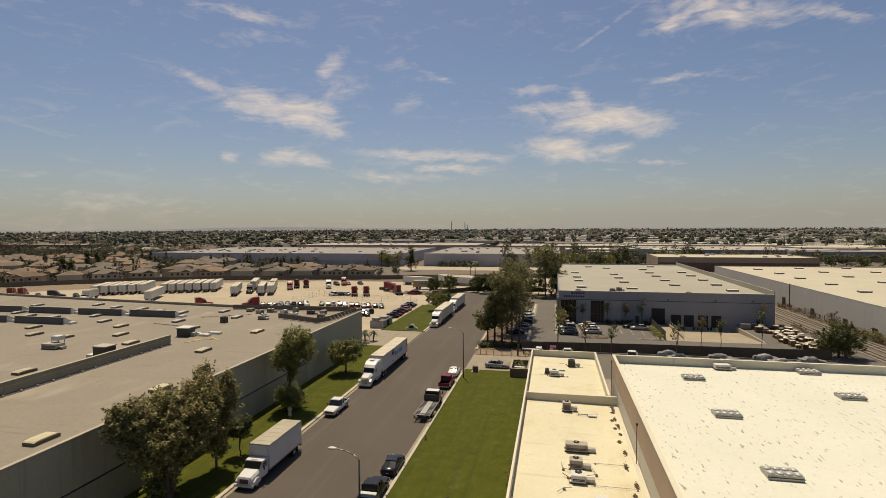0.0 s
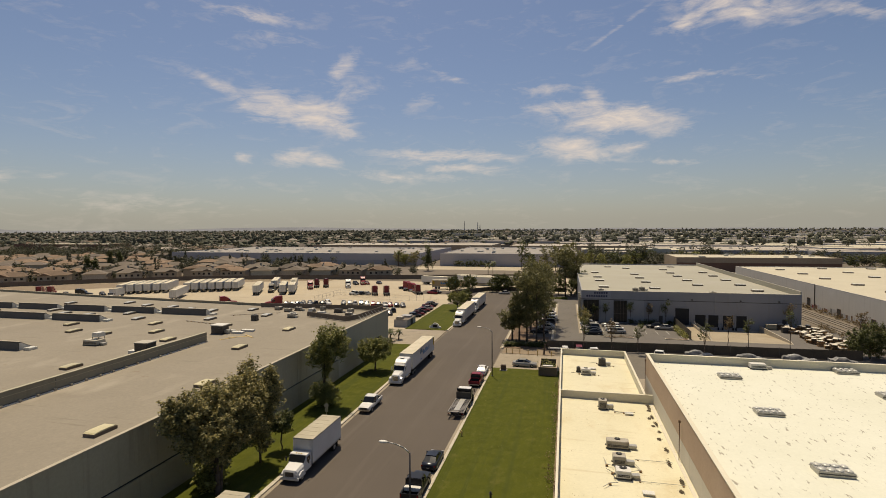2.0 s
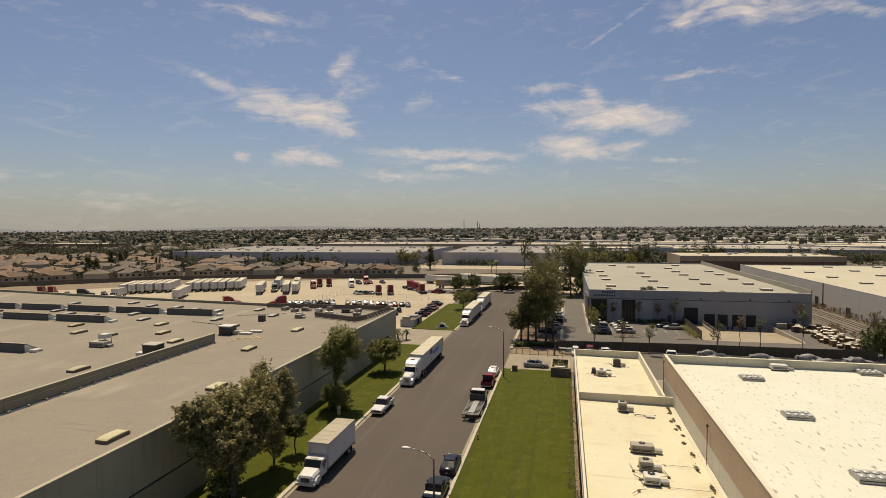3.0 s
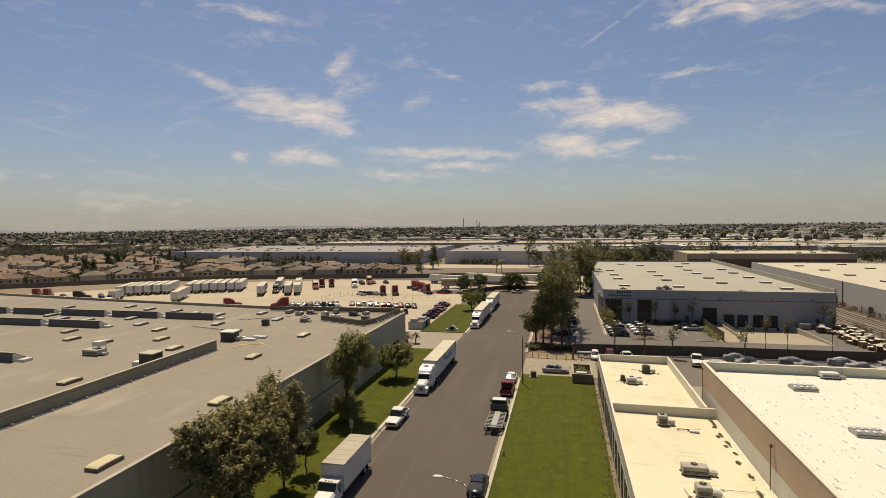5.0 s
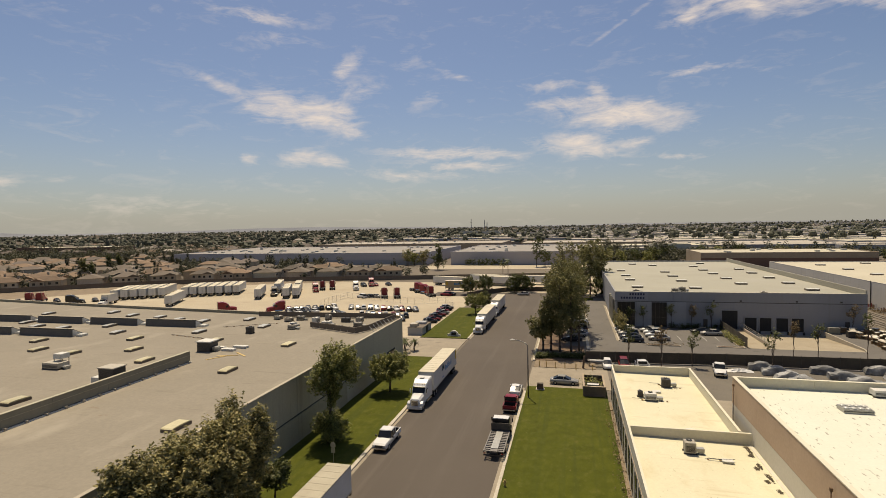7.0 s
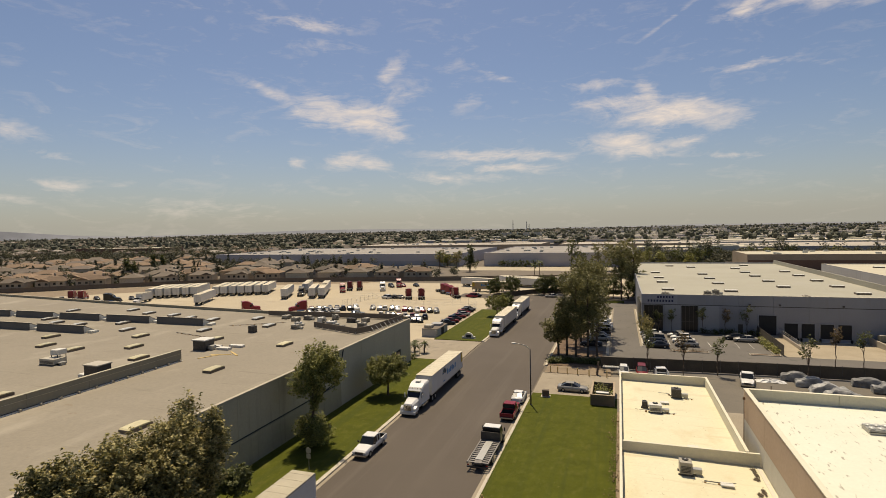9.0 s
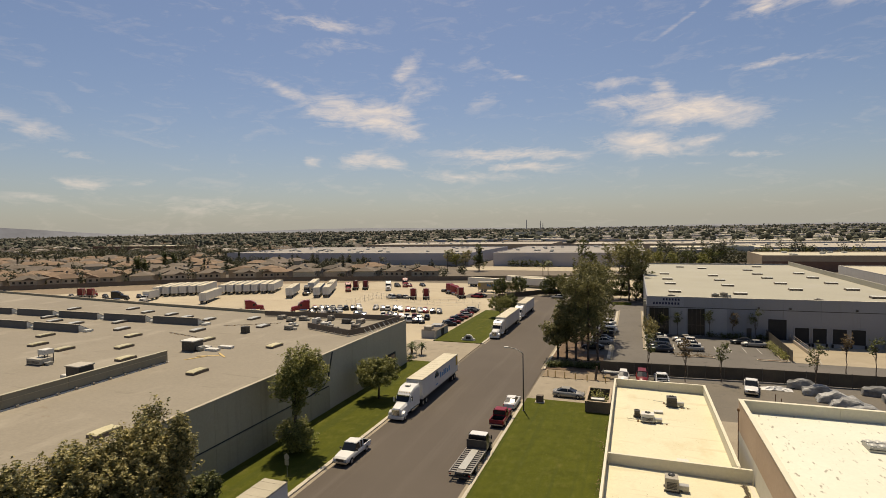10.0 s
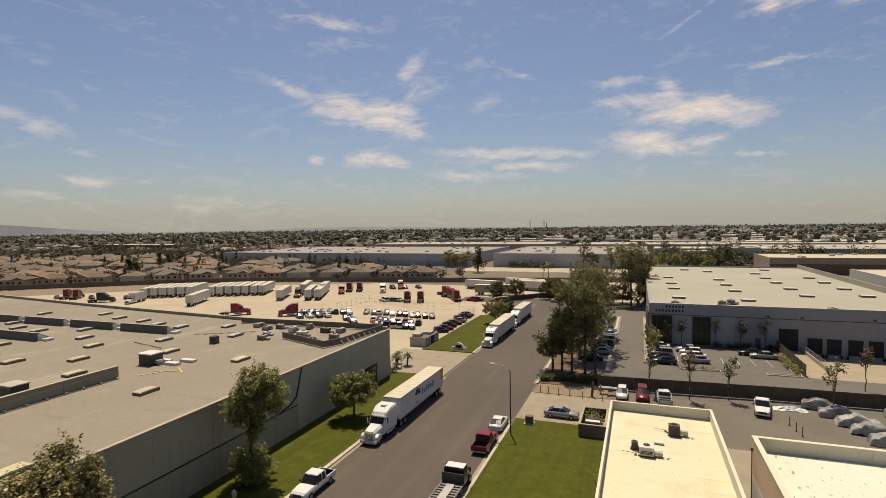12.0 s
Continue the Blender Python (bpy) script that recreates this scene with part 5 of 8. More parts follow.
def semi_trailer(o, y0, y1, top="box_top", side="white_box", logo=False, w=2.6):
    trailer_box(o, y0, y1, 1.15, 4.05, w, top, side)
    part("underframe", boxes((-0.5, y0 + 0.2, 0.95, 0.5, y1 - 0.3, 1.15)), M["metal_dark"], o)
    part("rear_guard", boxes((-1.1, y0 - 0.02, 0.5, 1.1, y0 + 0.08, 0.6), (-0.8, y0, 0.6, -0.7, y0 + 0.08, 1.15), (0.7, y0, 0.6, 0.8, y0 + 0.08, 1.15)), M["metal"], o)
    for x in (-1, 1):
        part("landing_leg", boxes((x * 0.75 - 0.08, y1 - 3.2, 0.1, x * 0.75 + 0.08, y1 - 3.04, 1.15), (x * 0.75 - 0.2, y1 - 3.3, 0.02, x * 0.75 + 0.2, y1 - 2.94, 0.1)), M["metal_dark"], o)
        for y in (y0 + 1.6, y0 + 2.9):
            wheel(o, x * (w / 2 - 0.27), y, 0.51, 0.5)
    if logo:
        for s in (-1, 1):
            x = s * (w / 2 + 0.004)
            for k in range(5):   # a fan-shaped mark of blades
                a = radians(20 + 34 * k)
                bm = bmesh.new()
                c = Vector((x, y1 - 6.0, 2.75))
                for r0, r1, da in ((0.25, 1.0, 0.24),):
                    q = [c + Vector((0, s * r * math.cos(a + d), r * math.sin(a + d))) for r, d in ((r0, -da), (r1, -da), (r1 * 1.05, da), (r0, da))]
                    f = bm.faces.new([bm.verts.new(p) for p in q])
                    bmesh.ops.solidify(bm, geom=[f], thickness=0.006)
                part("logo_blade", bm, M["teal_mark"] if k % 2 else M["blue_mark"], o, "blue-green logo blade")
            for k in range(6):
                y = y1 - 7.4 - k * 0.85
                part("logo_bar", boxes((min(x, x + s * 0.006), y - 0.6, 2.35, max(x, x + s * 0.006), y, 3.25 if k in (0, 2, 3, 5) else 2.95)), M["blue_mark"], o, "blue logo bar")
            part("mark_strip", boxes((min(x, x + s * 0.006), y1 - 6.4, 1.62, max(x, x + s * 0.006), y1 - 5.4, 1.8)), M["blue_mark"], o, "small blue bar")
            part("yellow_panel", boxes((min(x, x + s * 0.006), y0 + 0.1, 2.3, max(x, x + s * 0.006), y0 + 1.1, 3.9)), M["yellow_mark"], o, "small yellow-orange panel")


def tractor(o, y1, paint="white_paint", sleeper=2.0, w=2.45):
    """A conventional tractor whose bumper lies at y1; the frame runs back about eight metres."""
    hood, cab = y1 - 0.25, y1 - 2.45
    part("hood", loft(bmesh.new(), [[(-a, y, 0.75), (a, y, 0.75), (a, y, z * 0.86), (a * 0.72, y, z), (-a * 0.72, y, z), (-a, y, z * 0.86)] for y, a, z in ((cab, 0.98, 2.12), (cab + 1.2, 0.86, 1.98), (hood - 0.1, 0.72, 1.78), (hood, 0.66, 1.6))]), M[paint], o)
    part("grille", boxes((-0.52, hood - 0.02, 0.78, 0.52, hood + 0.05, 1.62), bevel=0.03), M["chrome"], o)
    part("grille_slot", boxes(*[(-0.45, hood + 0.05, 0.9 + k * 0.13, 0.45, hood + 0.07, 0.96 + k * 0.13) for k in range(5)]), M["dark"], o)
    part("bumper", boxes((-w / 2 + 0.05, y1 - 0.3, 0.35, w / 2 - 0.05, y1, 0.78), bevel=0.06), M[paint], o)
    part("cab", loft(bmesh.new(), [[(-a, y, 0.8), (a, y, 0.8), (a, y, z * 0.75), (a * 0.96, y, z), (-a * 0.96, y, z), (-a, y, z * 0.75)] for y, a, z in ((cab - 1.5, 1.12, 2.95), (cab - 0.45, 1.1, 2.9), (cab + 0.12, 1.02, 2.1))]), M[paint], o)
    part("windscreen", loft(bmesh.new(), [[(-a, y, z0), (a, y, z0), (a, y, z0 + 0.03), (-a, y, z0 + 0.03)] for y, a, z0 in ((cab + 0.14, 0.95, 2.12), (cab - 0.36, 0.98, 2.84))]), M["glass"], o, "dark sloped windscreen")
    part("visor", boxes((-1.0, cab - 0.42, 2.86, 1.0, cab - 0.12, 2.95), bevel=0.02), M["chrome"], o)
    ys = cab - 1.5
    part("sleeper", loft(bmesh.new(), [[(-a, y, 0.9), (a, y, 0.9), (a, y, z - 0.25), (a * 0.9, y, z), (-a * 0.9, y, z), (-a, y, z - 0.25)] for y, a, z in ((ys - sleeper, 1.2, 3.75), (ys - 0.3, 1.2, 3.7), (ys + 0.6, 1.1, 3.3), (ys + 1.05, 1.0, 2.92))]), M[paint], o)
    part("roof_vent", boxes((-0.35, ys - 0.9, 3.72, 0.35, ys - 0.3, 3.9), bevel=0.04), M["hvac_white"], o)
    for k in range(5):
        part("marker_light", boxes((-0.8 + k * 0.4 - 0.05, ys + 0.72, 3.18, -0.8 + k * 0.4 + 0.05, ys + 0.82, 3.26)), M["yellow_mark"], o)
    part("chassis", boxes((-0.45, ys - sleeper - 3.6, 0.75, 0.45, cab, 1.0)), M["metal_dark"], o)
    part("fifth_wheel", tubes(((0, ys - sleeper - 2.0, 1.0), (0, ys - sleeper - 2.0, 1.12), 0.5), n=14), M["metal_dark"], o)
    for x in (-1, 1):
        part("fender", loft(bmesh.new(), [[(x * 0.62, y, 0.7), (x * 1.2, y, 0.7), (x * 1.18, y, z), (x * 0.72, y, z + 0.08)] for y, z in ((hood - 1.25, 0.85), (hood - 1.0, 1.25), (hood - 0.55, 1.38), (hood - 0.1, 1.15), (hood + 0.02, 0.85))]), M[paint], o)
        part("headlight", boxes((x * 0.88 - 0.17, hood - 0.1, 0.9, x * 0.88 + 0.17, hood + 0.04, 1.12), bevel=0.03), M["lamp_lens"], o)
        part("side_window", boxes((x * 1.105 - 0.02, cab - 1.2, 1.95, x * 1.105 + 0.02, cab - 0.4, 2.6)), M["glass"], o)
        part("fuel_tank", tubes(((x * 0.98, ys - 1.2, 0.75), (x * 0.98, cab - 0.3, 0.75), 0.33), n=14), M["chrome"], o)
        part("exhaust_pipe", tubes(((x * 1.0, ys - sleeper - 0.15, 1.0), (x * 1.0, ys - sleeper - 0.15, 3.9), 0.08)), M["chrome"], o)
        part("mirror", boxes((x * 1.35 - 0.07, cab - 0.12, 1.95, x * 1.35 + 0.07, cab - 0.02, 2.65), bevel=0.02), M[paint], o)
        wheel(o, x * 0.98, hood - 0.62, 0.52, 0.32)
        for y in (ys - sleeper - 1.3, ys - sleeper - 2.6):
            wheel(o, x * 0.95, y, 0.52, 0.55)
        part("mudguard", boxes((x * 0.95 - 0.3, ys - sleeper - 3.3, 1.06, x * 0.95 + 0.3, ys - sleeper - 0.7, 1.1)), M["metal_dark"], o)


def semi(label, paint="white_paint", length=23.4, logo=False, side="white_box", top="box_top"):
    o = base("semi_truck", pose(0, 0, 0), label, "semi truck", "semi trucks")
    tractor(o, length / 2, paint)
    semi_trailer(o, -length / 2, length / 2 - 6.9, top, side, logo)
    return o


def box_truck(label, length=11.2):
    o = base("box_truck", pose(0, 0, 0), label, "box truck", "box trucks")
    y1 = length / 2
    cab = y1 - 1.75
    part("hood", loft(bmesh.new(), [[(-a, y, 0.6), (a, y, 0.6), (a, y, z * 0.85), (a * 0.8, y, z), (-a * 0.8, y, z), (-a, y, z * 0.85)] for y, a, z in ((cab, 1.02, 1.72), (cab + 0.8, 0.98, 1.6), (y1 - 0.25, 0.86, 1.42), (y1 - 0.12, 0.78, 1.2))]), M["white_paint"], o)
    part("grille", boxes((-0.5, y1 - 0.16, 0.75, 0.5, y1 - 0.08, 1.25), bevel=0.02), M["metal_dark"], o)
    part("bumper", boxes((-1.12, y1 - 0.25, 0.4, 1.12, y1, 0.68), bevel=0.04), M["hvac_white"], o)
    part("cab", loft(bmesh.new(), [[(-a, y, 0.7), (a, y, 0.7), (a, y, z * 0.78), (a * 0.95, y, z), (-a * 0.95, y, z), (-a, y, z * 0.78)] for y, a, z in ((cab - 1.35, 1.1, 2.42), (cab - 0.4, 1.08, 2.42), (cab + 0.1, 1.0, 1.7))]), M["white_paint"], o)
    part("windscreen", loft(bmesh.new(), [[(-a, y, z), (a, y, z), (a, y, z + 0.03), (-a, y, z + 0.03)] for y, a, z in ((cab + 0.11, 0.95, 1.72), (cab - 0.32, 0.98, 2.34))]), M["glass"], o, "dark windscreen")
    for k in range(3):
        part("marker_light", boxes((-0.3 + k * 0.3 - 0.06, cab - 0.6, 2.42, -0.3 + k * 0.3 + 0.06, cab - 0.5, 2.5)), M["yellow_mark"], o)
    for x in (-1, 1):
        part("headlight", boxes((x * 0.78 - 0.14, y1 - 0.16, 0.82, x * 0.78 + 0.14, y1 - 0.07, 1.05), bevel=0.02), M["lamp_lens"], o)
        part("side_window", boxes((x * 1.085 - 0.02, cab - 1.1, 1.65, x * 1.085 + 0.02, cab - 0.35, 2.2)), M["glass"], o)
        part("fender", loft(bmesh.new(), [[(x * 0.7, y, 0.55), (x * 1.16, y, 0.55), (x * 1.14, y, z), (x * 0.8, y, z + 0.05)] for y, z in ((y1 - 1.6, 0.75), (y1 - 1.3, 1.1), (y1 - 0.8, 1.16), (y1 - 0.35, 0.9))]), M["white_paint"], o)
        part("mirror", boxes((x * 1.38 - 0.09, cab - 0.2, 1.6, x * 1.38 + 0.09, cab - 0.12, 2.15), bevel=0.02), M["metal_dark"], o)
        wheel(o, x * 0.97, y1 - 0.95, 0.47, 0.3)
        wheel(o, x * 0.9, -y1 + 2.1, 0.47, 0.52)
        part("mud_flap", boxes((x * 0.9 - 0.28, -y1 + 1.2, 0.2, x * 0.9 + 0.28, -y1 + 1.23, 0.95)), M["rubber"], o)
    part("chassis", boxes((-0.42, -y1 + 0.4, 0.7, 0.42, cab, 0.95)), M["metal_dark"], o)
    trailer_box(o, -y1 + 0.35, cab - 1.5, 0.98, 3.75, 2.5, "box_top_worn", "white_box")
    part("lift_gate", boxes((-1.1, -y1, 0.55, 1.1, -y1 + 0.3, 0.72), bevel=0.02), M["metal_dark"], o)
    return o


def flatbed_truck(label):
    o = base("flatbed_truck", pose(0, 0, 0), label, "flatbed truck")
    y1, cab = 4.9, 3.4
    part("hood", loft(bmesh.new(), [[(-a, y, 0.6), (a, y, 0.6), (a, y, z * 0.85), (a * 0.8, y, z), (-a * 0.8, y, z), (-a, y, z * 0.85)] for y, a, z in ((cab, 1.02, 1.75), (cab + 0.8, 0.96, 1.6), (y1 - 0.1, 0.82, 1.3))]), M["black_paint"], o)
    part("cab", loft(bmesh.new(), [[(-a, y, 0.7), (a, y, 0.7), (a, y, z * 0.8), (a * 0.95, y, z), (-a * 0.95, y, z), (-a, y, z * 0.8)] for y, a, z in ((cab - 1.6, 1.1, 2.35), (cab - 0.4, 1.08, 2.4), (cab + 0.1, 1.0, 1.75))]), M["black_paint"], o)
    part("cab_roof", boxes((-1.0, cab - 1.55, 2.38, 1.0, cab - 0.35, 2.46), bevel=0.03), M["white_paint"], o, "white cab roof")
    part("rear_window", boxes((-0.8, cab - 1.63, 1.6, 0.8, cab - 1.6, 2.15)), M["glass"], o)
    part("windscreen", boxes((-0.95, cab - 0.3, 1.85, 0.95, cab - 0.02, 2.2)), M["glass"], o)
    part("headboard", boxes((-1.2, cab - 2.0, 0.95, 1.2, cab - 1.9, 2.0), bevel=0.02), M["metal_dark"], o)
    part("chassis", boxes((-0.45, -4.7, 0.6, 0.45, cab, 0.88)), M["metal_dark"], o)
    part("bed_frame", boxes((-1.22, -4.9, 0.88, -1.1, cab - 2.0, 1.05), (1.1, -4.9, 0.88, 1.22, cab - 2.0, 1.05), (-0.42, -4.9, 0.88, 0.42, cab - 2.0, 1.04)), M["deck"], o)
    for k in range(13):
        y = -4.75 + k * 0.5
        part("deck_slat", boxes((-1.1, y, 0.9, -0.42, y + 0.24, 1.0)), M["deck"], o)
        part("deck_slat", boxes((0.42, y, 0.9, 1.1, y + 0.24, 1.0)), M["deck"], o)
    part("ramp_plate", boxes((-0.42, -4.2, 1.045, 0.42, 0.9, 1.11), bevel=0.01), M["metal"], o, "bright centre ramp plate")
    part("under_shadow_guard", boxes((-1.2, -4.9, 0.45, 1.2, -4.8, 0.6)), M["metal_dark"], o)
    for x in (-1, 1):
        wheel(o, x * 0.98, y1 - 1.1, 0.47, 0.3)
        wheel(o, x * 0.92, -2.6, 0.47, 0.5)
        part("tail_light", boxes((x * 1.05 - 0.12, -4.93, 0.7, x * 1.05 + 0.12, -4.9, 0.82)), M["tail_lens"], o)
        part("mirror", boxes((x * 1.35 - 0.08, cab - 0.3, 1.6, x * 1.35 + 0.08, cab - 0.22, 2.1), bevel=0.02), M["metal_dark"], o)
        part("tool_box", boxes((x * 1.0 - 0.2, 0.2, 0.4, x * 1.0 + 0.2, 1.1, 0.86), bevel=0.02), M["metal_dark"], o)
    return o


# along the street's left kerb, facing the camera
semi("white semi truck with a sleeper cab and blue-marked trailer", logo=True).matrix_world = pose(-14.95, 101.2, 0, 0, 0, 180)
semi("white semi truck with a plain white trailer").matrix_world = pose(-15.25, 156.6, 0, 0, 0, 180)
bt = box_truck("white box truck with a sun-yellowed roof at the kerb")
bt.matrix_world = pose(-14.95, 58.7, 0, 0, 0, 180)
copy_thing(bt, pose(-14.9, 38.7, 0, 0, 0, 180))
pickup("white_paint", "white crew-cab pickup with a black bed liner").matrix_world = pose(-15.08, 78.0, 0, 0, 0, 180)
semi("white semi truck with a tall plain trailer", length=21.0).matrix_world = pose(-15.2, 180.2, 0, 0, 0, 180)
# along the right kerb, facing away
o = pickup("black_paint", "black pickup with a pale toolbox parked at the lawn kerb")
part("toolbox", boxes((-0.85, -1.75, 0.85, 0.85, -1.15, 1.25), bevel=0.03), M["hvac_white"], o, "pale steel toolbox")
o.matrix_world = pose(-0.95, 54.6, 0)
car("navy_paint", "dark blue sedan parked at the lawn kerb").matrix_world = pose(-0.85, 61.3, 0)
flatbed_truck("black flatbed tow truck with an empty slatted deck").matrix_world = pose(-1.2, 80.9, 0, 0, 0, 0)
pickup("red_paint", "red pickup truck parked at the lawn kerb").matrix_world = pose(-1.15, 94.2, 0)
car("white_paint", "white sedan parked at the lawn kerb").matrix_world = pose(-1.15, 101.0, 0)
car("silver_paint", "silver sedan parked across the driveway apron").matrix_world = pose(6.4, 107.2, 0.05, 0, 0, -92)

# ---- trees ----
def leaf_mesh(name, points, size, material, seed, flat=0.4, out=None):
    """One mesh of many small folded leaf sprays, each turned its own way."""
    r = np.random.default_rng(seed)
    n = len(points)
    d = r.normal(size=(n, 3))
    d[:, 2] *= flat
    d /= np.linalg.norm(d, axis=1, keepdims=True)
    up = r.normal(size=(n, 3)) * 0.55 + np.array([0, -0.12, 0.9])
    if out is not None:
        up = out * 0.75 + r.normal(size=(n, 3)) * 0.5 + np.array([-0.1, 0.2, 0.75])
    u = np.cross(up, d)
    u /= np.linalg.norm(u, axis=1, keepdims=True)
    s = size * r.uniform(0.55, 1.35, (n, 1))
    k = np.cross(d, u)
    a, b, c, e = points - d * s * 0.5, points + u * s * 0.32 + k * s * 0.12, points + d * s * 0.5, points - u * s * 0.32 + k * s * 0.12
    v = np.stack([a, b, c, e], 1).reshape(-1, 3)
    i = np.arange(n) * 4
    faces = np.concatenate([np.stack([i, i + 1, i + 2], 1), np.stack([i, i + 2, i + 3], 1)])
    me = bpy.data.meshes.new(name)
    me.from_pydata(v.tolist(), [], faces.tolist())
    me.materials.append(material)
    return me


def lobes_points(lobes, n, seed, clump=0.45, per=14):
    """Points in clumps near the skins of ellipsoid lobes (x, y, z, rx, ry, rz)."""
    r = np.random.default_rng(seed)
    vol = np.array([l[3] * l[4] * l[5] for l in lobes]) ** (2 / 3)
    pick = r.choice(len(lobes), size=max(4, n // per), p=vol / vol.sum())
    out = []
    for k in pick:
        l = lobes[k]
        d = r.normal(size=3)
        d /= np.linalg.norm(d)
        rad = r.uniform(0.55, 1.08)
        c = np.array(l[:3]) + d * rad * np.array(l[3:])
        out.append(c + r.normal(size=(per, 3)) * clump * r.uniform(0.6, 1.3))
    return np.concatenate(out)


def clump_points(lobes, n, seed, clump=0.45, per=44):
    """Leaf places on the skins of many small round tufts that sit near the skins of the lobes, with their outward directions."""
    r = np.random.default_rng(seed)
    vol = np.array([l[3] * l[4] * l[5] for l in lobes]) ** (2 / 3)
    pick = r.choice(len(lobes), size=max(6, n // per), p=vol / vol.sum())
    pts, outs = [], []
    for k in pick:
        l = lobes[k]
        d = r.normal(size=3)
        d /= np.linalg.norm(d)
        c = np.array(l[:3]) + d * r.uniform(0.5, 1.1) * np.array(l[3:])
        rad = clump * r.uniform(0.8, 1.75)
        q = r.normal(size=(per, 3)) + d * 0.5
        q /= np.linalg.norm(q, axis=1, keepdims=True)
        ax = d + np.array([0, 0, 0.7]) + r.normal(size=3) * 0.35
        ax /= np.linalg.norm(ax)
        along = (q @ ax)[:, None] * ax
        pts.append(c + ((q - along) * 0.72 * (1.15 - 0.45 * (q @ ax)[:, None]) + along * 1.5) * rad * r.uniform(0.5, 1.15, (per, 1)))
        outs.append(q)
    return np.concatenate(pts), np.concatenate(outs)


def limb(bm, p, q, r0, r1, bend, seed):
    r = random.Random(seed)
    p, q = Vector(p), Vector(q)
    pts = [p.lerp(q, k / 4) + Vector((r.uniform(-bend, bend), r.uniform(-bend, bend), 0)) * math.sin(math.pi * k / 4) for k in range(5)]
    for k in range(4):
        tube(bm, pts[k], pts[k + 1], r0 + (r1 - r0) * k / 4, r0 + (r1 - r0) * (k + 1) / 4, n=7)


def tree(m, label, lobes, leaf, n, size, trunk_r, seed, group="", forks=6, stem_top=None, clump=0.45, category="tree", stems=((0, 0),)):
    o = base("tree", m, label, category, group)
    r = random.Random(seed)
    top = stem_top or max(l[2] for l in lobes)
    bm = bmesh.new()
    for sx, sy in stems:
        limb(bm, (sx, sy, -0.1), (sx * 2.2, sy * 2.2, top * 0.55), trunk_r, trunk_r * 0.62, 0.12, seed)
    limb(bm, (stems[0][0] * 2.2, stems[0][1] * 2.2, top * 0.55), (0, 0, top), trunk_r * 0.6, trunk_r * 0.2, 0.15, seed + 1)
    part("trunk", bm, M["bark"], o, smooth=True)
    for k in range(forks):
        l = lobes[k % len(lobes)]
        bm = bmesh.new()
        z = top * r.uniform(0.3, 0.6)
        limb(bm, (stems[0][0] * 1.5, stems[0][1] * 1.5, z), (l[0] + r.uniform(-0.4, 0.4) * l[3], l[1] + r.uniform(-0.4, 0.4) * l[4], l[2] + r.uniform(-0.2, 0.3) * l[5]), trunk_r * 0.4, trunk_r * 0.1, 0.25, seed + 5 + k)
        part("limb", bm, M["bark"], o, smooth=True)
    at, out = clump_points(lobes, n, seed, clump, (24 if leaf == "leaf_euc" else 44) if n > 900 else 12)
    me = leaf_mesh("crown", at, size, M[leaf], seed, out=out)
    c = new("crown", me)
    c.parent = o
    return o


# broad tree group against the warehouse wall
BROAD = [(-1.5, -4.2, 9.6, 1.1, 1.1, 1.3), (-1.3, -4.9, 8.2, 0.9, 1.0, 1.0), (-1.0, -3.2, 8.5, 2.0, 2.0, 2.0), (-0.7, -0.4, 8.3, 2.2, 2.3, 2.1), (-1.5, 2.4, 8.9, 1.5, 1.8, 1.4), (0.0, 2.6, 7.5, 2.2, 2.2, 2.1),
         (0.6, -1.6, 6.9, 2.0, 2.2, 1.8), (0.3, 5.2, 8.4, 2.1, 2.0, 1.9), (-1.2, 7.6, 9.4, 1.2, 1.2, 1.2), (-1.6, 8.7, 10.5, 0.6, 0.6, 0.9), (-1.1, 6.6, 9.0, 1.4, 1.5, 1.4), (1.2, 4.4, 6.4, 1.8, 1.9, 1.6)]
BROAD += [(0.2, -3.6, 6.4, 1.6, 1.8, 1.5), (0.7, -2.2, 5.2, 1.6, 1.8, 1.4), (1.0, 1.4, 5.0, 1.8, 1.9, 1.5), (1.5, 3.6, 5.2, 1.4, 1.6, 1.4), (0.6, 0.0, 3.4, 1.3, 1.4, 1.3)]
tree(pose(-21.4, 49.8, 0.1), "broad many-stemmed tree with light green leaves", [(x * 0.96, y * 0.96, z * 0.96 + 0.85, a * 0.95, b * 0.95, c * 0.95) for x, y, z, a, b, c in BROAD],
     "leaf_light", 52000, 0.28, 0.26, 11, "street trees", 11, 9.0, 0.40, stems=((0.2, 0.1), (-0.5, 0.3), (0.4, -0.5)))
tree(pose(-20.8, 56.9, 0.1), "upright tree with light green leaves beside the broad one", [(0.9, 1.1, 9.9, 0.8, 0.8, 1.0), (0.8, 0.9, 8.4, 1.2, 1.2, 1.3), (0.5, 0.7, 6.8, 1.3, 1.4, 1.4), (0.3, 0.4, 4.6, 1.2, 1.2, 1.3), (0.2, 0.2, 2.9, 1.0, 1.0, 1.1)],
     "leaf_light", 9600, 0.27, 0.15, 12, "street trees", 5, 9.2, 0.4)
hedge_at = (-22.6, 50.6)
tree(pose(hedge_at[0], hedge_at[1], 0.1), "leafy green bush at the foot of the broad tree", [(0, 0, 1.5, 1.5, 1.6, 1.3), (0.5, -0.9, 1.1, 1.2, 1.2, 0.9), (-0.4, 0.8, 1.7, 1.2, 1.2, 1.2)], "leaf", 3600, 0.32, 0.08, 18, "", 5, 2.0, 0.34, category="bush")
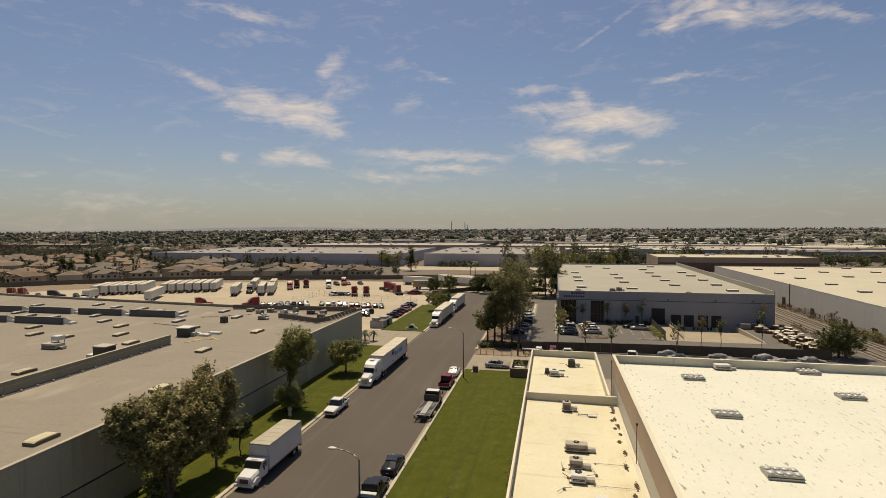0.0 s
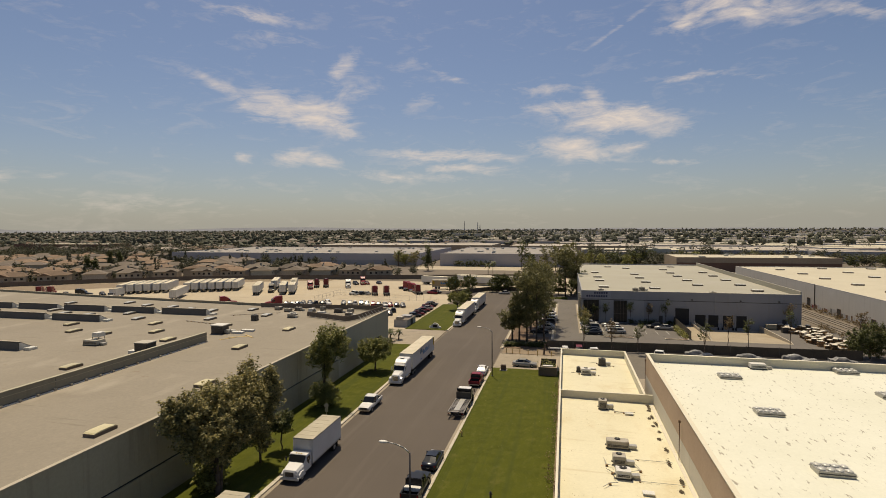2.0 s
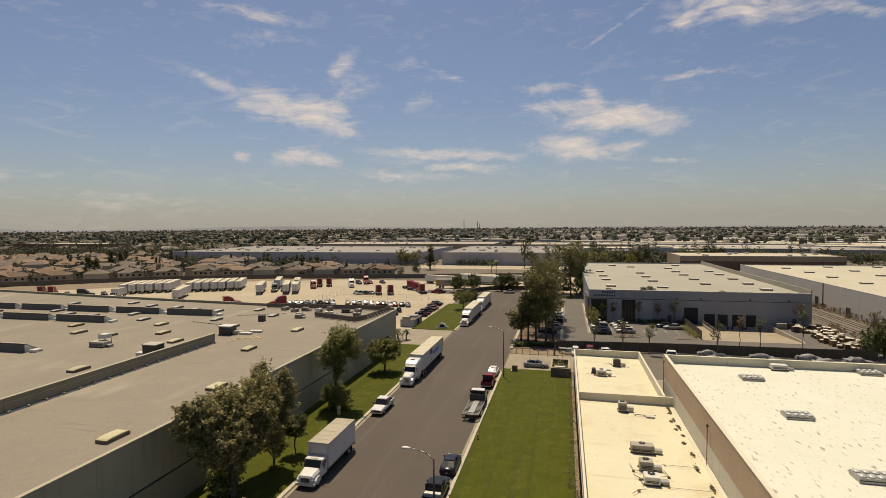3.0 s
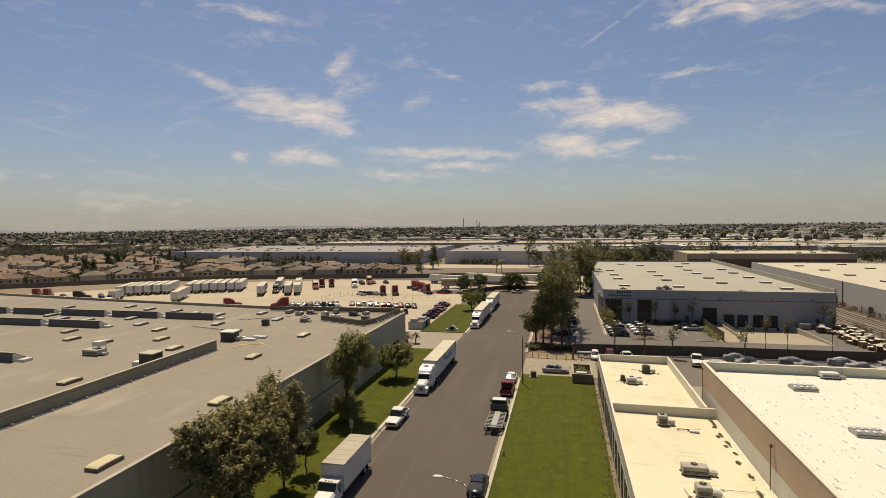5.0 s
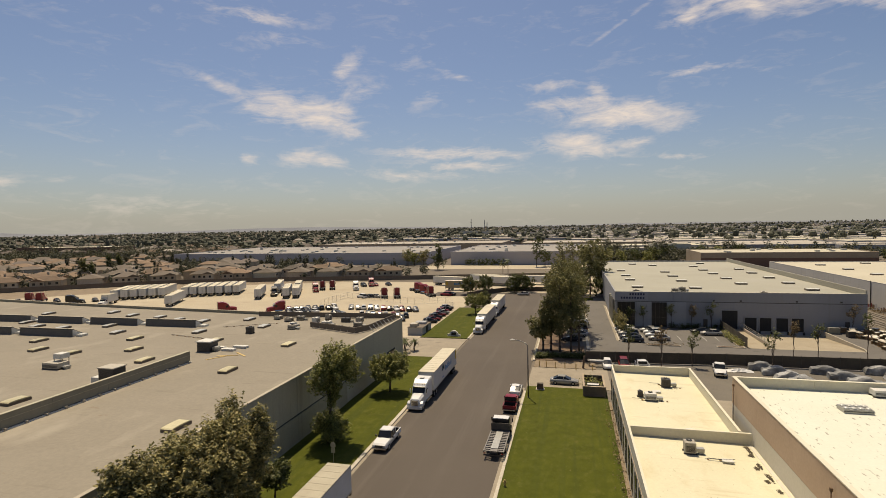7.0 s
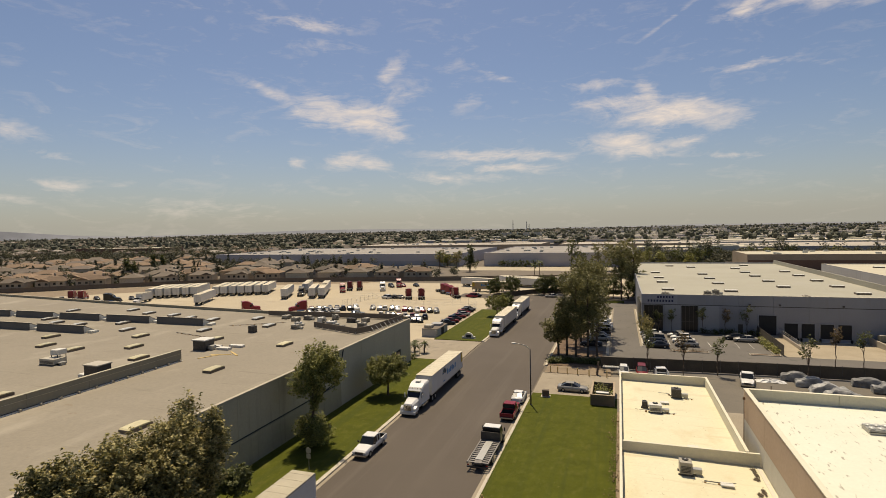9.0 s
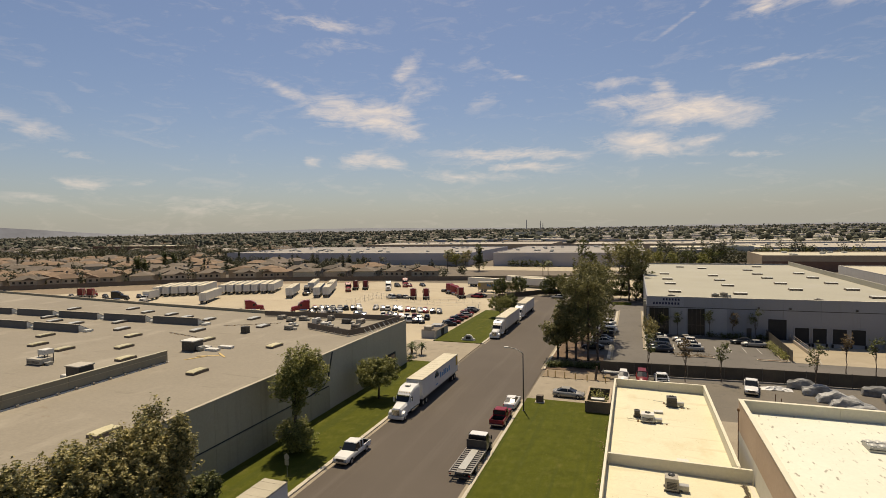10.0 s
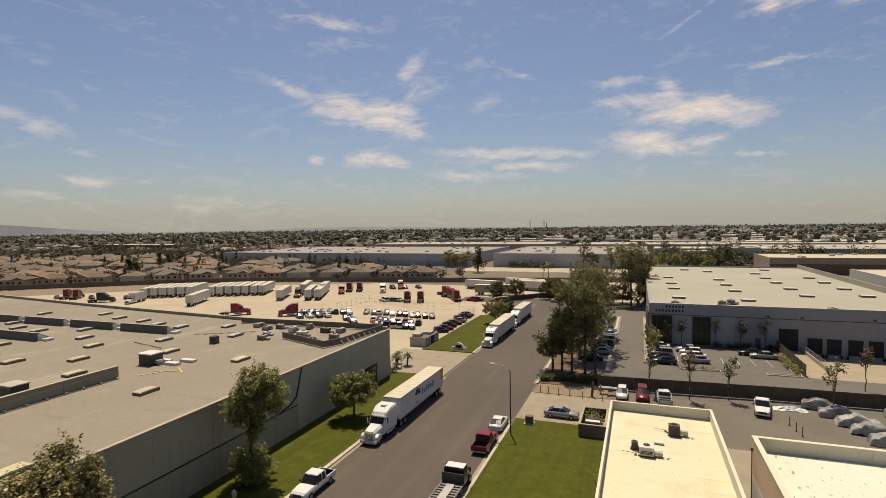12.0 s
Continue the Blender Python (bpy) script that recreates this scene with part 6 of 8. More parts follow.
tree(pose(-20.2, 60.7, 0.1), "small dark round-headed lawn tree", [(0, 0, 3.5, 1.35, 1.35, 0.95), (0.4, 0.3, 4.0, 0.9, 0.9, 0.6), (-0.5, -0.2, 3.1, 0.9, 0.9, 0.6)],
     "leaf_dark", 4200, 0.26, 0.1, 13, "street trees", 5, 3.8, 0.28)
tree(pose(-22.4, 77.4, 0.1), "tall slender tree with a leafy base", [(1.0, 0, 10.8, 2.1, 2.0, 1.7), (0.9, 0.2, 9.0, 2.9, 2.5, 1.8), (-0.9, -0.3, 7.9, 2.0, 1.9, 1.6), (0.3, 0.2, 6.3, 1.0, 1.0, 1.2), (0.2, 0, 5.0, 0.4, 0.4, 0.7), (-0.2, 0, 2.2, 1.9, 1.8, 1.2), (0.6, -0.4, 1.4, 1.7, 1.7, 0.9)],
     "leaf", 24000, 0.25, 0.2, 14, "street trees", 7, 11.0, 0.38)
tree(pose(-21.6, 97.6, 0.1), "dense round-headed dark green lawn tree", [(0, 0, 4.1, 3.0, 3.0, 1.6), (0.9, 0.4, 4.9, 1.9, 2.0, 1.2), (-1.1, -0.3, 4.7, 1.9, 1.9, 1.2), (0, -1, 3.4, 2.6, 2.2, 1.0)],
     "leaf", 20000, 0.25, 0.2, 15, "street trees", 6, 4.4, 0.34)
tree(pose(-21.0, 174.5, 0.1), "round dark green tree on the far lawn", [(0, 0, 4.0, 3.0, 3.0, 2.0), (1.3, 1.0, 4.4, 2.0, 2.0, 1.5), (-1.3, -0.4, 4.4, 2.0, 2.0, 1.5)], "leaf", 5200, 0.36, 0.2, 16, "street trees", 5, 4.4, 0.4)
tree(pose(-19.8, 181.0, 0.1), "round dark green tree on the far lawn", [(0, 0, 3.6, 2.5, 2.5, 1.9), (1.0, 0.6, 4.6, 1.6, 1.6, 1.4)], "leaf_dark", 3600, 0.36, 0.2, 17, "street trees", 5, 4.4, 0.4)
# tall airy row right of the street
for k, (x, y, h, s) in enumerate([(1.6, 130.2, 8.8, 2.3), (5.2, 129.8, 16.0, 2.9), (7.5, 130.1, 16.8, 3.2), (5.4, 141.0, 18.6, 3.3), (7.8, 143.0, 17.8, 3.5), (4.4, 150.0, 17.6, 2.8), (8.8, 152.4, 17.4, 3.0), (4.2, 168.0, 15.0, 2.6), (9.2, 131.4, 9.5, 1.7), (8.0, 164.0, 15.0, 2.6), (3.3, 130.6, 11.6, 2.5)]):
    r = random.Random(100 + k)
    lobes = [(r.uniform(-0.75, 0.75) * s, r.uniform(-0.75, 0.75) * s, h * (f + r.uniform(-0.03, 0.03)), s * 0.8 * (0.42 + 0.4 * (1 - abs(f - 0.5))) * r.uniform(0.8, 1.1), s * (0.42 + 0.4 * (1 - abs(f - 0.5))) * r.uniform(0.8, 1.1), h * 0.085) for f in ((0.42, 0.52, 0.62, 0.72, 0.84, 0.92) if k in (0, 8) else (0.36, 0.45, 0.54, 0.63, 0.72, 0.80, 0.88, 0.95)) for _ in range(2)]
    tree(pose(x, y, 0.1), "nearly bare tree with pale limbs beside the tall row" if k == 8 else "tall airy grey-green tree beside the street", lobes, "leaf_euc", 9000 if k < 5 else 900 if k == 8 else 6000, 0.34, 0.26, 120 + k, "tall tree row", 8, h * 0.95, 0.34)
for k, (x, y, h, s) in enumerate([(14.2, 217, 20, 5.2), (18.6, 226, 17, 3.6), (2.0, 200, 9, 3.0)]):
    r = random.Random(300 + k)
    lobes = [(r.uniform(-0.6, 0.6) * s, r.uniform(-0.6, 0.6) * s, h * f, s * 0.6, s * 0.6, h * 0.11) for f in ((0.5, 0.62, 0.74, 0.84, 0.94) if k == 0 else (0.35, 0.5, 0.65, 0.8, 0.92)) for _ in range(2)]
    tree(pose(x, y, 0.0), "tall broad grey-green tree beyond the white building", lobes, "leaf_euc", 5000, 0.6, 0.3, 320 + k, "far street trees", 7, h * 0.9, 0.7)
for k, (x, y, h) in enumerate([(7.6, 219, 6.5), (11.4, 222, 7.5), (16.6, 219, 6.0), (21.0, 232, 9.0)]):
    tree(pose(x, y, 0.0), "dark bushy tree behind the small lawn patch", [(0, 0, h * 0.55, 2.6, 2.4, h * 0.42), (1.0, 0.5, h * 0.75, 1.8, 1.8, h * 0.25)], "leaf_dark", 3200, 0.42, 0.18, 340 + k, "drive-end trees", 4, h * 0.6, 0.5)
# slim, sparse young trees along the fence and lot
SPARSE = [(18.2, 121.6, 7.5), (24.0, 120.8, 7.4), (29.6, 122.4, 6.2), (42.5, 120.4, 7.4), (50.6, 133.8, 6.6), (54.5, 132.7, 6.6), (63.2, 133.4, 8.6), (79.8, 140.0, 8.0),
          (25.6, 160.2, 5.4), (32.4, 160.2, 5.8), (37.2, 160.3, 5.6), (41.8, 160.2, 6.2), (22.6, 160.2, 4.6), (72.6, 160.0, 6.4)]
for k, (x, y, h) in enumerate(SPARSE):
    r = random.Random(500 + k)
    lobes = [(r.uniform(-0.7, 0.7), r.uniform(-0.5, 0.5), h * f, 0.7, 0.7, 0.5) for f in (0.68, 0.8, 0.9, 0.97)]
    tree(pose(x, y, -0.02), "slim sparse young tree with bare limbs at the parking lot", lobes, "leaf_brown" if k % 3 == 1 else "leaf_dark", 420, 0.3, 0.085, 520 + k, "young lot trees", 8, h * 0.95, 0.3)
tree(pose(19.4, 154.5, 0), "bushy light green tree at the lot's edge", [(0, 0, 2.6, 1.5, 2.2, 1.5), (-0.3, 2.5, 3.6, 1.3, 1.5, 1.6), (0.2, -2.0, 1.8, 1.2, 1.6, 1.1)], "leaf_light", 3200, 0.3, 0.12, 560, "", 5, 3.4, 0.35)
tree(pose(76.0, 128.2, 0), "big round dark tree beside the tracks", [(0, 0, 4.0, 3.7, 3.4, 3.0), (2.2, 1.0, 3.4, 2.4, 2.4, 2.4), (-2.2, -0.6, 3.2, 2.2, 2.2, 2.2), (0.3, 0.2, 5.6, 2.0, 2.0, 1.6)], "leaf_dark", 11000, 0.34, 0.2, 561, "", 6, 5.4, 0.46)


def hedge(name, x0, y0, x1, y1, h, n, seed, label, leaf="leaf_dark", size=0.3):
    r = np.random.default_rng(seed)
    k = max(2, int(math.hypot(x1 - x0, y1 - y0) / 1.4))
    lobes = [(x0 + (x1 - x0) * i / k + r.uniform(-0.3, 0.3), y0 + (y1 - y0) * i / k + r.uniform(-0.4, 0.4), h * 0.5, 0.9, 0.8, h * 0.5 * r.uniform(0.7, 1.15)) for i in range(k + 1)]
    o = base(name, pose(0, 0, 0.08), label, "hedge")
    bm = bmesh.new()
    for l in lobes[::2]:
        limb(bm, (l[0], l[1], 0), (l[0] + 0.2, l[1], h * 0.7), 0.05, 0.02, 0.1, seed)
    part("stem", bm, M["bark"], o)
    c = new("foliage", leaf_mesh("foliage", lobes_points(lobes, n, seed, 0.3), size, M[leaf], seed))
    c.parent = o
    return o


hedge("hedge", 1.2, 124.6, 10.6, 125.0, 0.75, 5200, 601, "low dark hedge under the tall trees")
hedge("hedge", 43.2, 141.0, 43.3, 152.4, 0.9, 1500, 602, "low green shrubs beside the loading ramp", "leaf")
hedge("hedge", 24.2, 139.6, 30.6, 140.0, 0.4, 500, 603, "low dry ground cover in the lot island", "leaf_brown", 0.22)
hedge("shrub_strip", 13.25, 30.0, 13.25, 97.0, 0.3, 2600, 605, "dry brown weeds along the low building's foot", "leaf_brown", 0.2)
hedge("hedge", -31.5, 120.4, -27.0, 120.6, 1.1, 900, 604, "dark shrubs at the warehouse corner", "leaf_dark")


def palm(x, y, h, seed, label="feathery palm with drooping fronds", n=22, fl=1.7):
    o = base("palm_tree", pose(x, y, 0), label, "palm tree", "palms")
    r = random.Random(seed)
    bm = bmesh.new()
    limb(bm, (0, 0, 0), (r.uniform(-0.2, 0.2), 0, h), 0.18, 0.13, 0.08, seed)
    part("trunk", bm, M["bark"], o, smooth=True)
    for k in range(n):
        a, el = 2 * math.pi * k / n + r.uniform(-0.2, 0.2), r.uniform(-0.5, 1.0)
        bm = bmesh.new()
        prev = None
        for s in range(6):
            t = s / 5
            d = fl * t
            c = Vector((math.cos(a) * d * math.cos(el * (1 - t * 0.6)), math.sin(a) * d * math.cos(el * (1 - t * 0.6)), h + math.sin(el) * d - 0.55 * fl * t * t))
            wd = 0.26 * fl / 1.7 * math.sin(math.pi * min(0.97, 0.12 + 0.85 * t))
            sd = Vector((-math.sin(a), math.cos(a), 0)) * wd
            row = [bm.verts.new(c - sd - Vector((0, 0, wd * 0.5))), bm.verts.new(c), bm.verts.new(c + sd - Vector((0, 0, wd * 0.5)))]
            if prev:
                bm.faces.new((prev[0], prev[1], row[1], row[0]))
                bm.faces.new((prev[1], prev[2], row[2], row[1]))
            prev = row
        part("frond", bm, M["leaf_dark"], o)
    return o


palm(-27.4, 124.0, 2.3, 700, fl=1.25)
palm(-26.0, 126.0, 2.2, 701, fl=1.25)
palm(-28.6, 127.0, 2.0, 702, fl=1.2)

# ---- street furniture ----
def street_lamp(x, y, label="tall grey street lamp with a curved arm"):
    o = base("street_lamp", pose(x, y, 0.1), label, "street lamp", "street lamps")
    part("base_plate", boxes((-0.2, -0.2, 0, 0.2, 0.2, 0.08), bevel=0.02), M["metal_dark"], o)
    part("pole", tubes(((0, 0, 0.08), (0, 0, 8.35), 0.105, 0.075), n=10), M["metal_dark"], o, smooth=True)
    bm = bmesh.new()
    pts = [(0, 0, 8.3), (-0.5, 0, 8.72), (-1.2, 0, 8.98), (-2.0, 0, 9.1)]
    for a, b in zip(pts, pts[1:]):
        tube(bm, a, b, 0.05, n=8)
    part("arm", bm, M["metal"], o, smooth=True)
    bm = bmesh.new()
    bmesh.ops.create_uvsphere(bm, u_segments=14, v_segments=8, radius=1.0)
    for v in bm.verts:
        v.co = Vector((-2.4 + v.co.x * 0.44, v.co.y * 0.2, 9.1 + v.co.z * (0.13 if v.co.z > 0 else 0.06)))
    h = part("lamp_head", bm, M["hvac_white"], o, "pale cobra-head lamp", smooth=True)
    part("lens", boxes((-2.66, -0.12, 9.02, -2.2, 0.12, 9.05)), M["lamp_lens"], h)
    return o


street_lamp(1.25, 45.0)
street_lamp(1.0, 98.8)

o = base("utility_cabinet", pose(2.6, 103.2, 0.16), "small brown utility cabinet on the lawn", "utility cabinet")
part("pad", boxes((-0.7, -0.6, 0, 0.7, 0.6, 0.08)), M["concrete"], o)
part("cabinet", boxes((-0.5, -0.4, 0.08, 0.5, 0.4, 1.05), bevel=0.03), M["block_wall"], o)
part("door", boxes((-0.42, -0.43, 0.15, 0.42, -0.4, 0.98)), M["brown_wall"], o)
o = base("monument_sign", pose(-20.6, 141.8, 0.15), "low arched pale monument sign on the lawn", "sign")
part("plinth", boxes((-1.7, -0.5, 0, 1.7, 0.5, 0.08)), M["concrete"], o)
bm = bmesh.new()
ring = [(math.cos(radians(a)) * 1.1, 0.35 + math.sin(radians(a)) * 1.05) for a in range(0, 181, 15)] + [(-1.1, 0.08), (1.1, 0.08)]
for y in (-0.25, 0.25):
    bm.faces.new([bm.verts.new((x, y, z)) for x, z in ring])
bm.verts.ensure_lookup_table()
n = len(ring)
for i in range(n):
    bm.faces.new((bm.verts[i], bm.verts[(i + 1) % n], bm.verts[n + (i + 1) % n], bm.verts[n + i]))
bmesh.ops.recalc_face_normals(bm, faces=bm.faces)
part("arch", bm, M["hvac_white"], o)
part("dark_panel", boxes((-0.6, -0.28, 0.25, 0.6, -0.25, 0.95)), M["dark"], o)
part("shoulder", boxes((-1.6, -0.3, 0.08, -1.1, 0.3, 0.5), (1.1, -0.3, 0.08, 1.6, 0.3, 0.5), bevel=0.03), M["hvac_white"], o)
for x, y, c in ((6.9, 54.6, "red_paint"), (0.9, 69.8, "post_yellow")):
    o = base("fire_hydrant" if c == "post_yellow" else "marker_post", pose(x, y, 0.15), "small yellow fire hydrant at the kerb" if c == "post_yellow" else "short dark marker post on the lawn", "hydrant" if c == "post_yellow" else "post")
    part("barrel", tubes(((0, 0, 0), (0, 0, 0.6), 0.11), ((0, 0, 0.6), (0, 0, 0.75), 0.13, 0.05)), M[c] if c == "post_yellow" else M["metal_dark"], o)
    part("outlet", tubes(((-0.2, 0, 0.45), (0.2, 0, 0.45), 0.05)), M[c] if c == "post_yellow" else M["metal_dark"], o)
o = base("street_sign", pose(-19.1, 71.1, 0.15), "pale round-topped sign on a thin post", "sign")
part("post", tubes(((0, 0, 0), (0, 0, 2.6), 0.03)), M["metal"], o)
part("plate", boxes((-0.26, -0.05, 1.3, 0.26, -0.03, 1.85), bevel=0.008), M["hvac"], o)
part("disc", tubes(((0, -0.05, 2.2), (0, -0.03, 2.2), 0.34), n=16), M["hvac"], o)

# refuse enclosure at the lawn's corner
o = base("dumpster_enclosure", pose(9.4, 100.8, 0.1), "brown block refuse enclosure with plants spilling over", "enclosure")
for s in ((0, 0, 0, 3.4, 0.22, 1.6), (0, 0.22, 0, 0.22, 7.2, 1.6), (3.18, 0.22, 0, 3.4, 7.2, 1.6)):
    part("wall", boxes(s), M["block_wall"], o)
part("cap", boxes((-0.04, -0.04, 1.6, 3.44, 0.26, 1.67), (-0.04, 0.26, 1.6, 0.26, 7.2, 1.67), (3.14, 0.26, 1.6, 3.44, 7.2, 1.67)), M["tan_wall"], o)
part("gate", boxes((0.22, 7.0, 0.1, 1.68, 7.08, 1.5)), M["metal_dark"], o)
part("gate", boxes((1.72, 7.0, 0.1, 3.18, 7.08, 1.5)), M["metal_dark"], o)
d = base("dumpster", pose(11.0, 103.4, 0.1), "dark dumpster with a pale lid inside the enclosure", "dumpster")
part("bin", boxes((-0.9, -0.6, 0.12, 0.9, 0.6, 1.3), bevel=0.03), M["olive_dark"], d)
part("lid", boxes((-0.92, -0.62, 1.3, 0.92, 0.1, 1.38)), M["hvac_white"], d)
part("lid", boxes((-0.92, 0.12, 1.3, 0.92, 0.64, 1.36)), M["dark"], d)
part("caster", tubes(((-0.7, -0.4, 0.06), (-0.6, -0.4, 0.06), 0.06), ((0.6, -0.4, 0.06), (0.7, -0.4, 0.06), 0.06), ((-0.7, 0.4, 0.06), (-0.6, 0.4, 0.06), 0.06), ((0.6, 0.4, 0.06), (0.7, 0.4, 0.06), 0.06)), M["rubber"], d)
hedge("shrub", 9.9, 106.0, 12.2, 105.2, 1.5, 500, 611, "green shrub spilling over the enclosure wall", "leaf")

# bollards, fence with dark screen
first = None
for k, (x, y) in enumerate([(1.6, 117.6), (2.9, 117.4), (4.6, 117.0), (6.4, 116.8), (8.4, 116.4), (11.4, 116.2)]):
    if first is None:
        first = base("bollard", pose(x, y, 0.1), "rusty yellow steel bollard", "bollard", "driveway bollards")
        part("pipe", tubes(((0, 0, 0), (0, 0, 1.05), 0.09)), M["post_yellow"], first)
        part("cap", tubes(((0, 0, 1.05), (0, 0, 1.12), 0.09, 0.03)), M["post_yellow"], first)
    else:
        copy_thing(first, pose(x, y, 0.1))
o = base("pallet_rack", pose(12.2, 119.6, 0), "stack of dark tubes and boards by the screen fence", "rack")
part("rack", boxes((-1.4, -0.4, 0.0, -1.3, 0.4, 1.5), (1.3, -0.4, 0.0, 1.4, 0.4, 1.5), (-1.4, -0.4, 0.9, 1.4, 0.4, 1.0)), M["metal_dark"], o)
part("board", boxes((-1.6, -0.3, 1.0, 1.6, -0.05, 1.2)), M["hvac_white"], o)
part("board", boxes((-1.5, 0.05, 1.0, 1.5, 0.3, 1.25)), M["hvac_white"], o)


def screen_fence(name, pts, h, material, label, pitch=3.0, post="metal_dark"):
    o = base(name, pose(0, 0, 0), label, "fence")
    for a, b in zip(pts, pts[1:]):
        a, b = Vector((*a, 0)), Vector((*b, 0))
        n = max(1, round((b - a).length / pitch))
        ang = math.degrees(math.atan2((b - a).y, (b - a).x))
        L = (b - a).length / n
        pm = fm = None
        for i in range(n):
            p = a.lerp(b, i / n)
            if pm is None:
                f = part("fence_panel", boxes((0.05, -0.015, 0.08, L - 0.05, 0.015, h)), M[material], o)
                q = part("post", tubes(((0, 0, 0), (0, 0, h + 0.15), 0.045), n=8), M[post], o)
                fm, pm = f.data, q.data
            else:
                f, q = new("fence_panel", fm), new("post", pm)
                f.parent = q.parent = o
            f.matrix_basis = q.matrix_basis = pose(p.x, p.y, 0, 0, 0, ang)
    return o


screen_fence("screen_fence", [(10.2, 122.4), (36.0, 124.2), (61.0, 124.6), (73.4, 125.2)], 2.2, "dark_screen", "chain-link fence with a dark privacy screen")
WALL_LINE = [(-330.0, 143.0), (-275.0, 182.0), (-245.0, 204.0), (-216.0, 225.0), (-186.0, 243.0), (-146.0, 257.0), (-104.0, 266.0), (-71.0, 272.0), (-30.0, 282.0), (20.0, 294.0)]
screen_fence("side_wall_fence", WALL_LINE, 2.3, "block_wall", "long brown block wall behind the truck yard", 6.0)



def chain_link(name, pts, h, label):
    o = base(name, pose(0, 0, 0), label, "fence")
    for a, b in zip(pts, pts[1:]):
        a, b = Vector((*a, 0)), Vector((*b, 0))
        n = max(1, round((b - a).length / 3.0))
        for i in range(n):
            p = a.lerp(b, i / n)
            part("post", tubes(((p.x, p.y, 0), (p.x, p.y, h), 0.04), n=6), M["metal"], o)
        for z in (0.15, h * 0.5, h - 0.05):
            part("rail", tubes(((a.x, a.y, z), (b.x, b.y, z), 0.022), n=5), M["metal"], o)
        part("wire", tubes(*[((a.lerp(b, q / (n * 4)).x, a.lerp(b, q / (n * 4)).y, 0.1), (a.lerp(b, (q + 1) / (n * 4)).x, a.lerp(b, (q + 1) / (n * 4)).y, h - 0.1), 0.008) for q in range(n * 4)], n=3), M["metal"], o)
    return o


chain_link("chain_link_fence", [(-78.0, 184.0), (-77.0, 205.0), (-63.5, 198.5), (-46.0, 192.0), (-33.0, 196.0)], 2.2, "thin chain-link fence across the truck yard")
chain_link("gate_fence", [(-27.6, 121.8), (-24.9, 125.8)], 2.2, "thin metal gate fence at the yard entrance")
chain_link("chain_link_fence", [(-28.4, 139.8), (-31.8, 158.0), (-31.2, 190.0)], 2.0, "thin mesh fence beside the far lawn")
o = base("gate_building", pose(-30.6, 146.0, 0), "small grey equipment enclosure with piled boxes", "shed")
part("wall", boxes((-2.0, -4.0, 0, 2.0, 4.0, 1.9)), M["grey_wall"], o)
part("cap", boxes((-2.05, -4.05, 1.9, 2.05, 4.05, 1.98)), M["block_wall"], o)
part("crate", boxes((-1.6, -3.4, 1.98, 0.2, -1.2, 2.7), bevel=0.03), M["hvac"], o)
part("crate", boxes((-1.2, 0.2, 1.98, 1.4, 2.6, 2.5), bevel=0.03), M["grey_wall"], o)
part("door", boxes((2.0, -1.0, 0, 2.06, 1.0, 1.8)), M["dark"], o)

# loading well with its walls
ramp = base("loading_ramp", pose(0, 0, 0), "sunlit tan concrete loading well with low walls", "loading ramp")
bm = bmesh.new()
bm.faces.new([bm.verts.new(v) for v in ((48.9, 139.6, -0.01), (66.0, 139.6, -0.01), (66.0, 161.45, -1.22), (48.9, 161.45, -1.22))])
part("slab", bm, M["dock_slab"], ramp, "stained tan concrete slope")
bm = prism(bmesh.new(), [(139.6, -0.05), (161.45, -1.3), (161.45, 0.75), (142.0, 0.75)], 48.6, 48.9)
part("ramp_wall", bm, M["concrete"], ramp)
bm = prism(bmesh.new(), [(139.6, -0.05), (161.45, -1.3), (161.45, 0.35), (141.0, 0.35)], 66.0, 66.3)
part("ramp_wall", bm, M["concrete"], ramp)
part("handrail", tubes(((48.75, 142, 1.6), (48.75, 161, 1.6), 0.04), ((48.75, 142, 1.2), (48.75, 161, 1.2), 0.03), *[((48.75, 142 + k * 2.1, 0.7), (48.75, 142 + k * 2.1, 1.6), 0.04) for k in range(10)], n=6), M["metal"], ramp)
drv = base("ramp_lane", pose(0, 0, 0), "tan concrete lane to the large door", "driveway", kind="structure")
part("lane_slab", boxes((44.3, 139.6, -0.05, 48.6, 161.45, 0.01)), M["dock_slab"], drv)
rf = base("ramp_fence", pose(44.1, 0, 0), "dark screened fence beside the ramp lane", "fence")
for k in range(8):
    part("fence_panel", boxes((-0.02, 140.0 + k * 2.65, 0.05, 0.02, 142.6 + k * 2.65, 2.2)), M["dark_screen"], rf)
    part("post", tubes(((0, 140.0 + k * 2.65, 0), (0, 140.0 + k * 2.65, 2.3), 0.05), n=6), M["metal_dark"], rf)
for x in np.arange(24, 46, 2.7):
    bm = boxes((-0.05, -2.6, 0, 0.05, 2.6, 0.006))
    bl = tagged(link_mesh("parking_line", bm, M["line"]), "worn white parking bay line", "road marking", "bay lines", "structure")
    bl.location = (x, 148.2, -0.010)

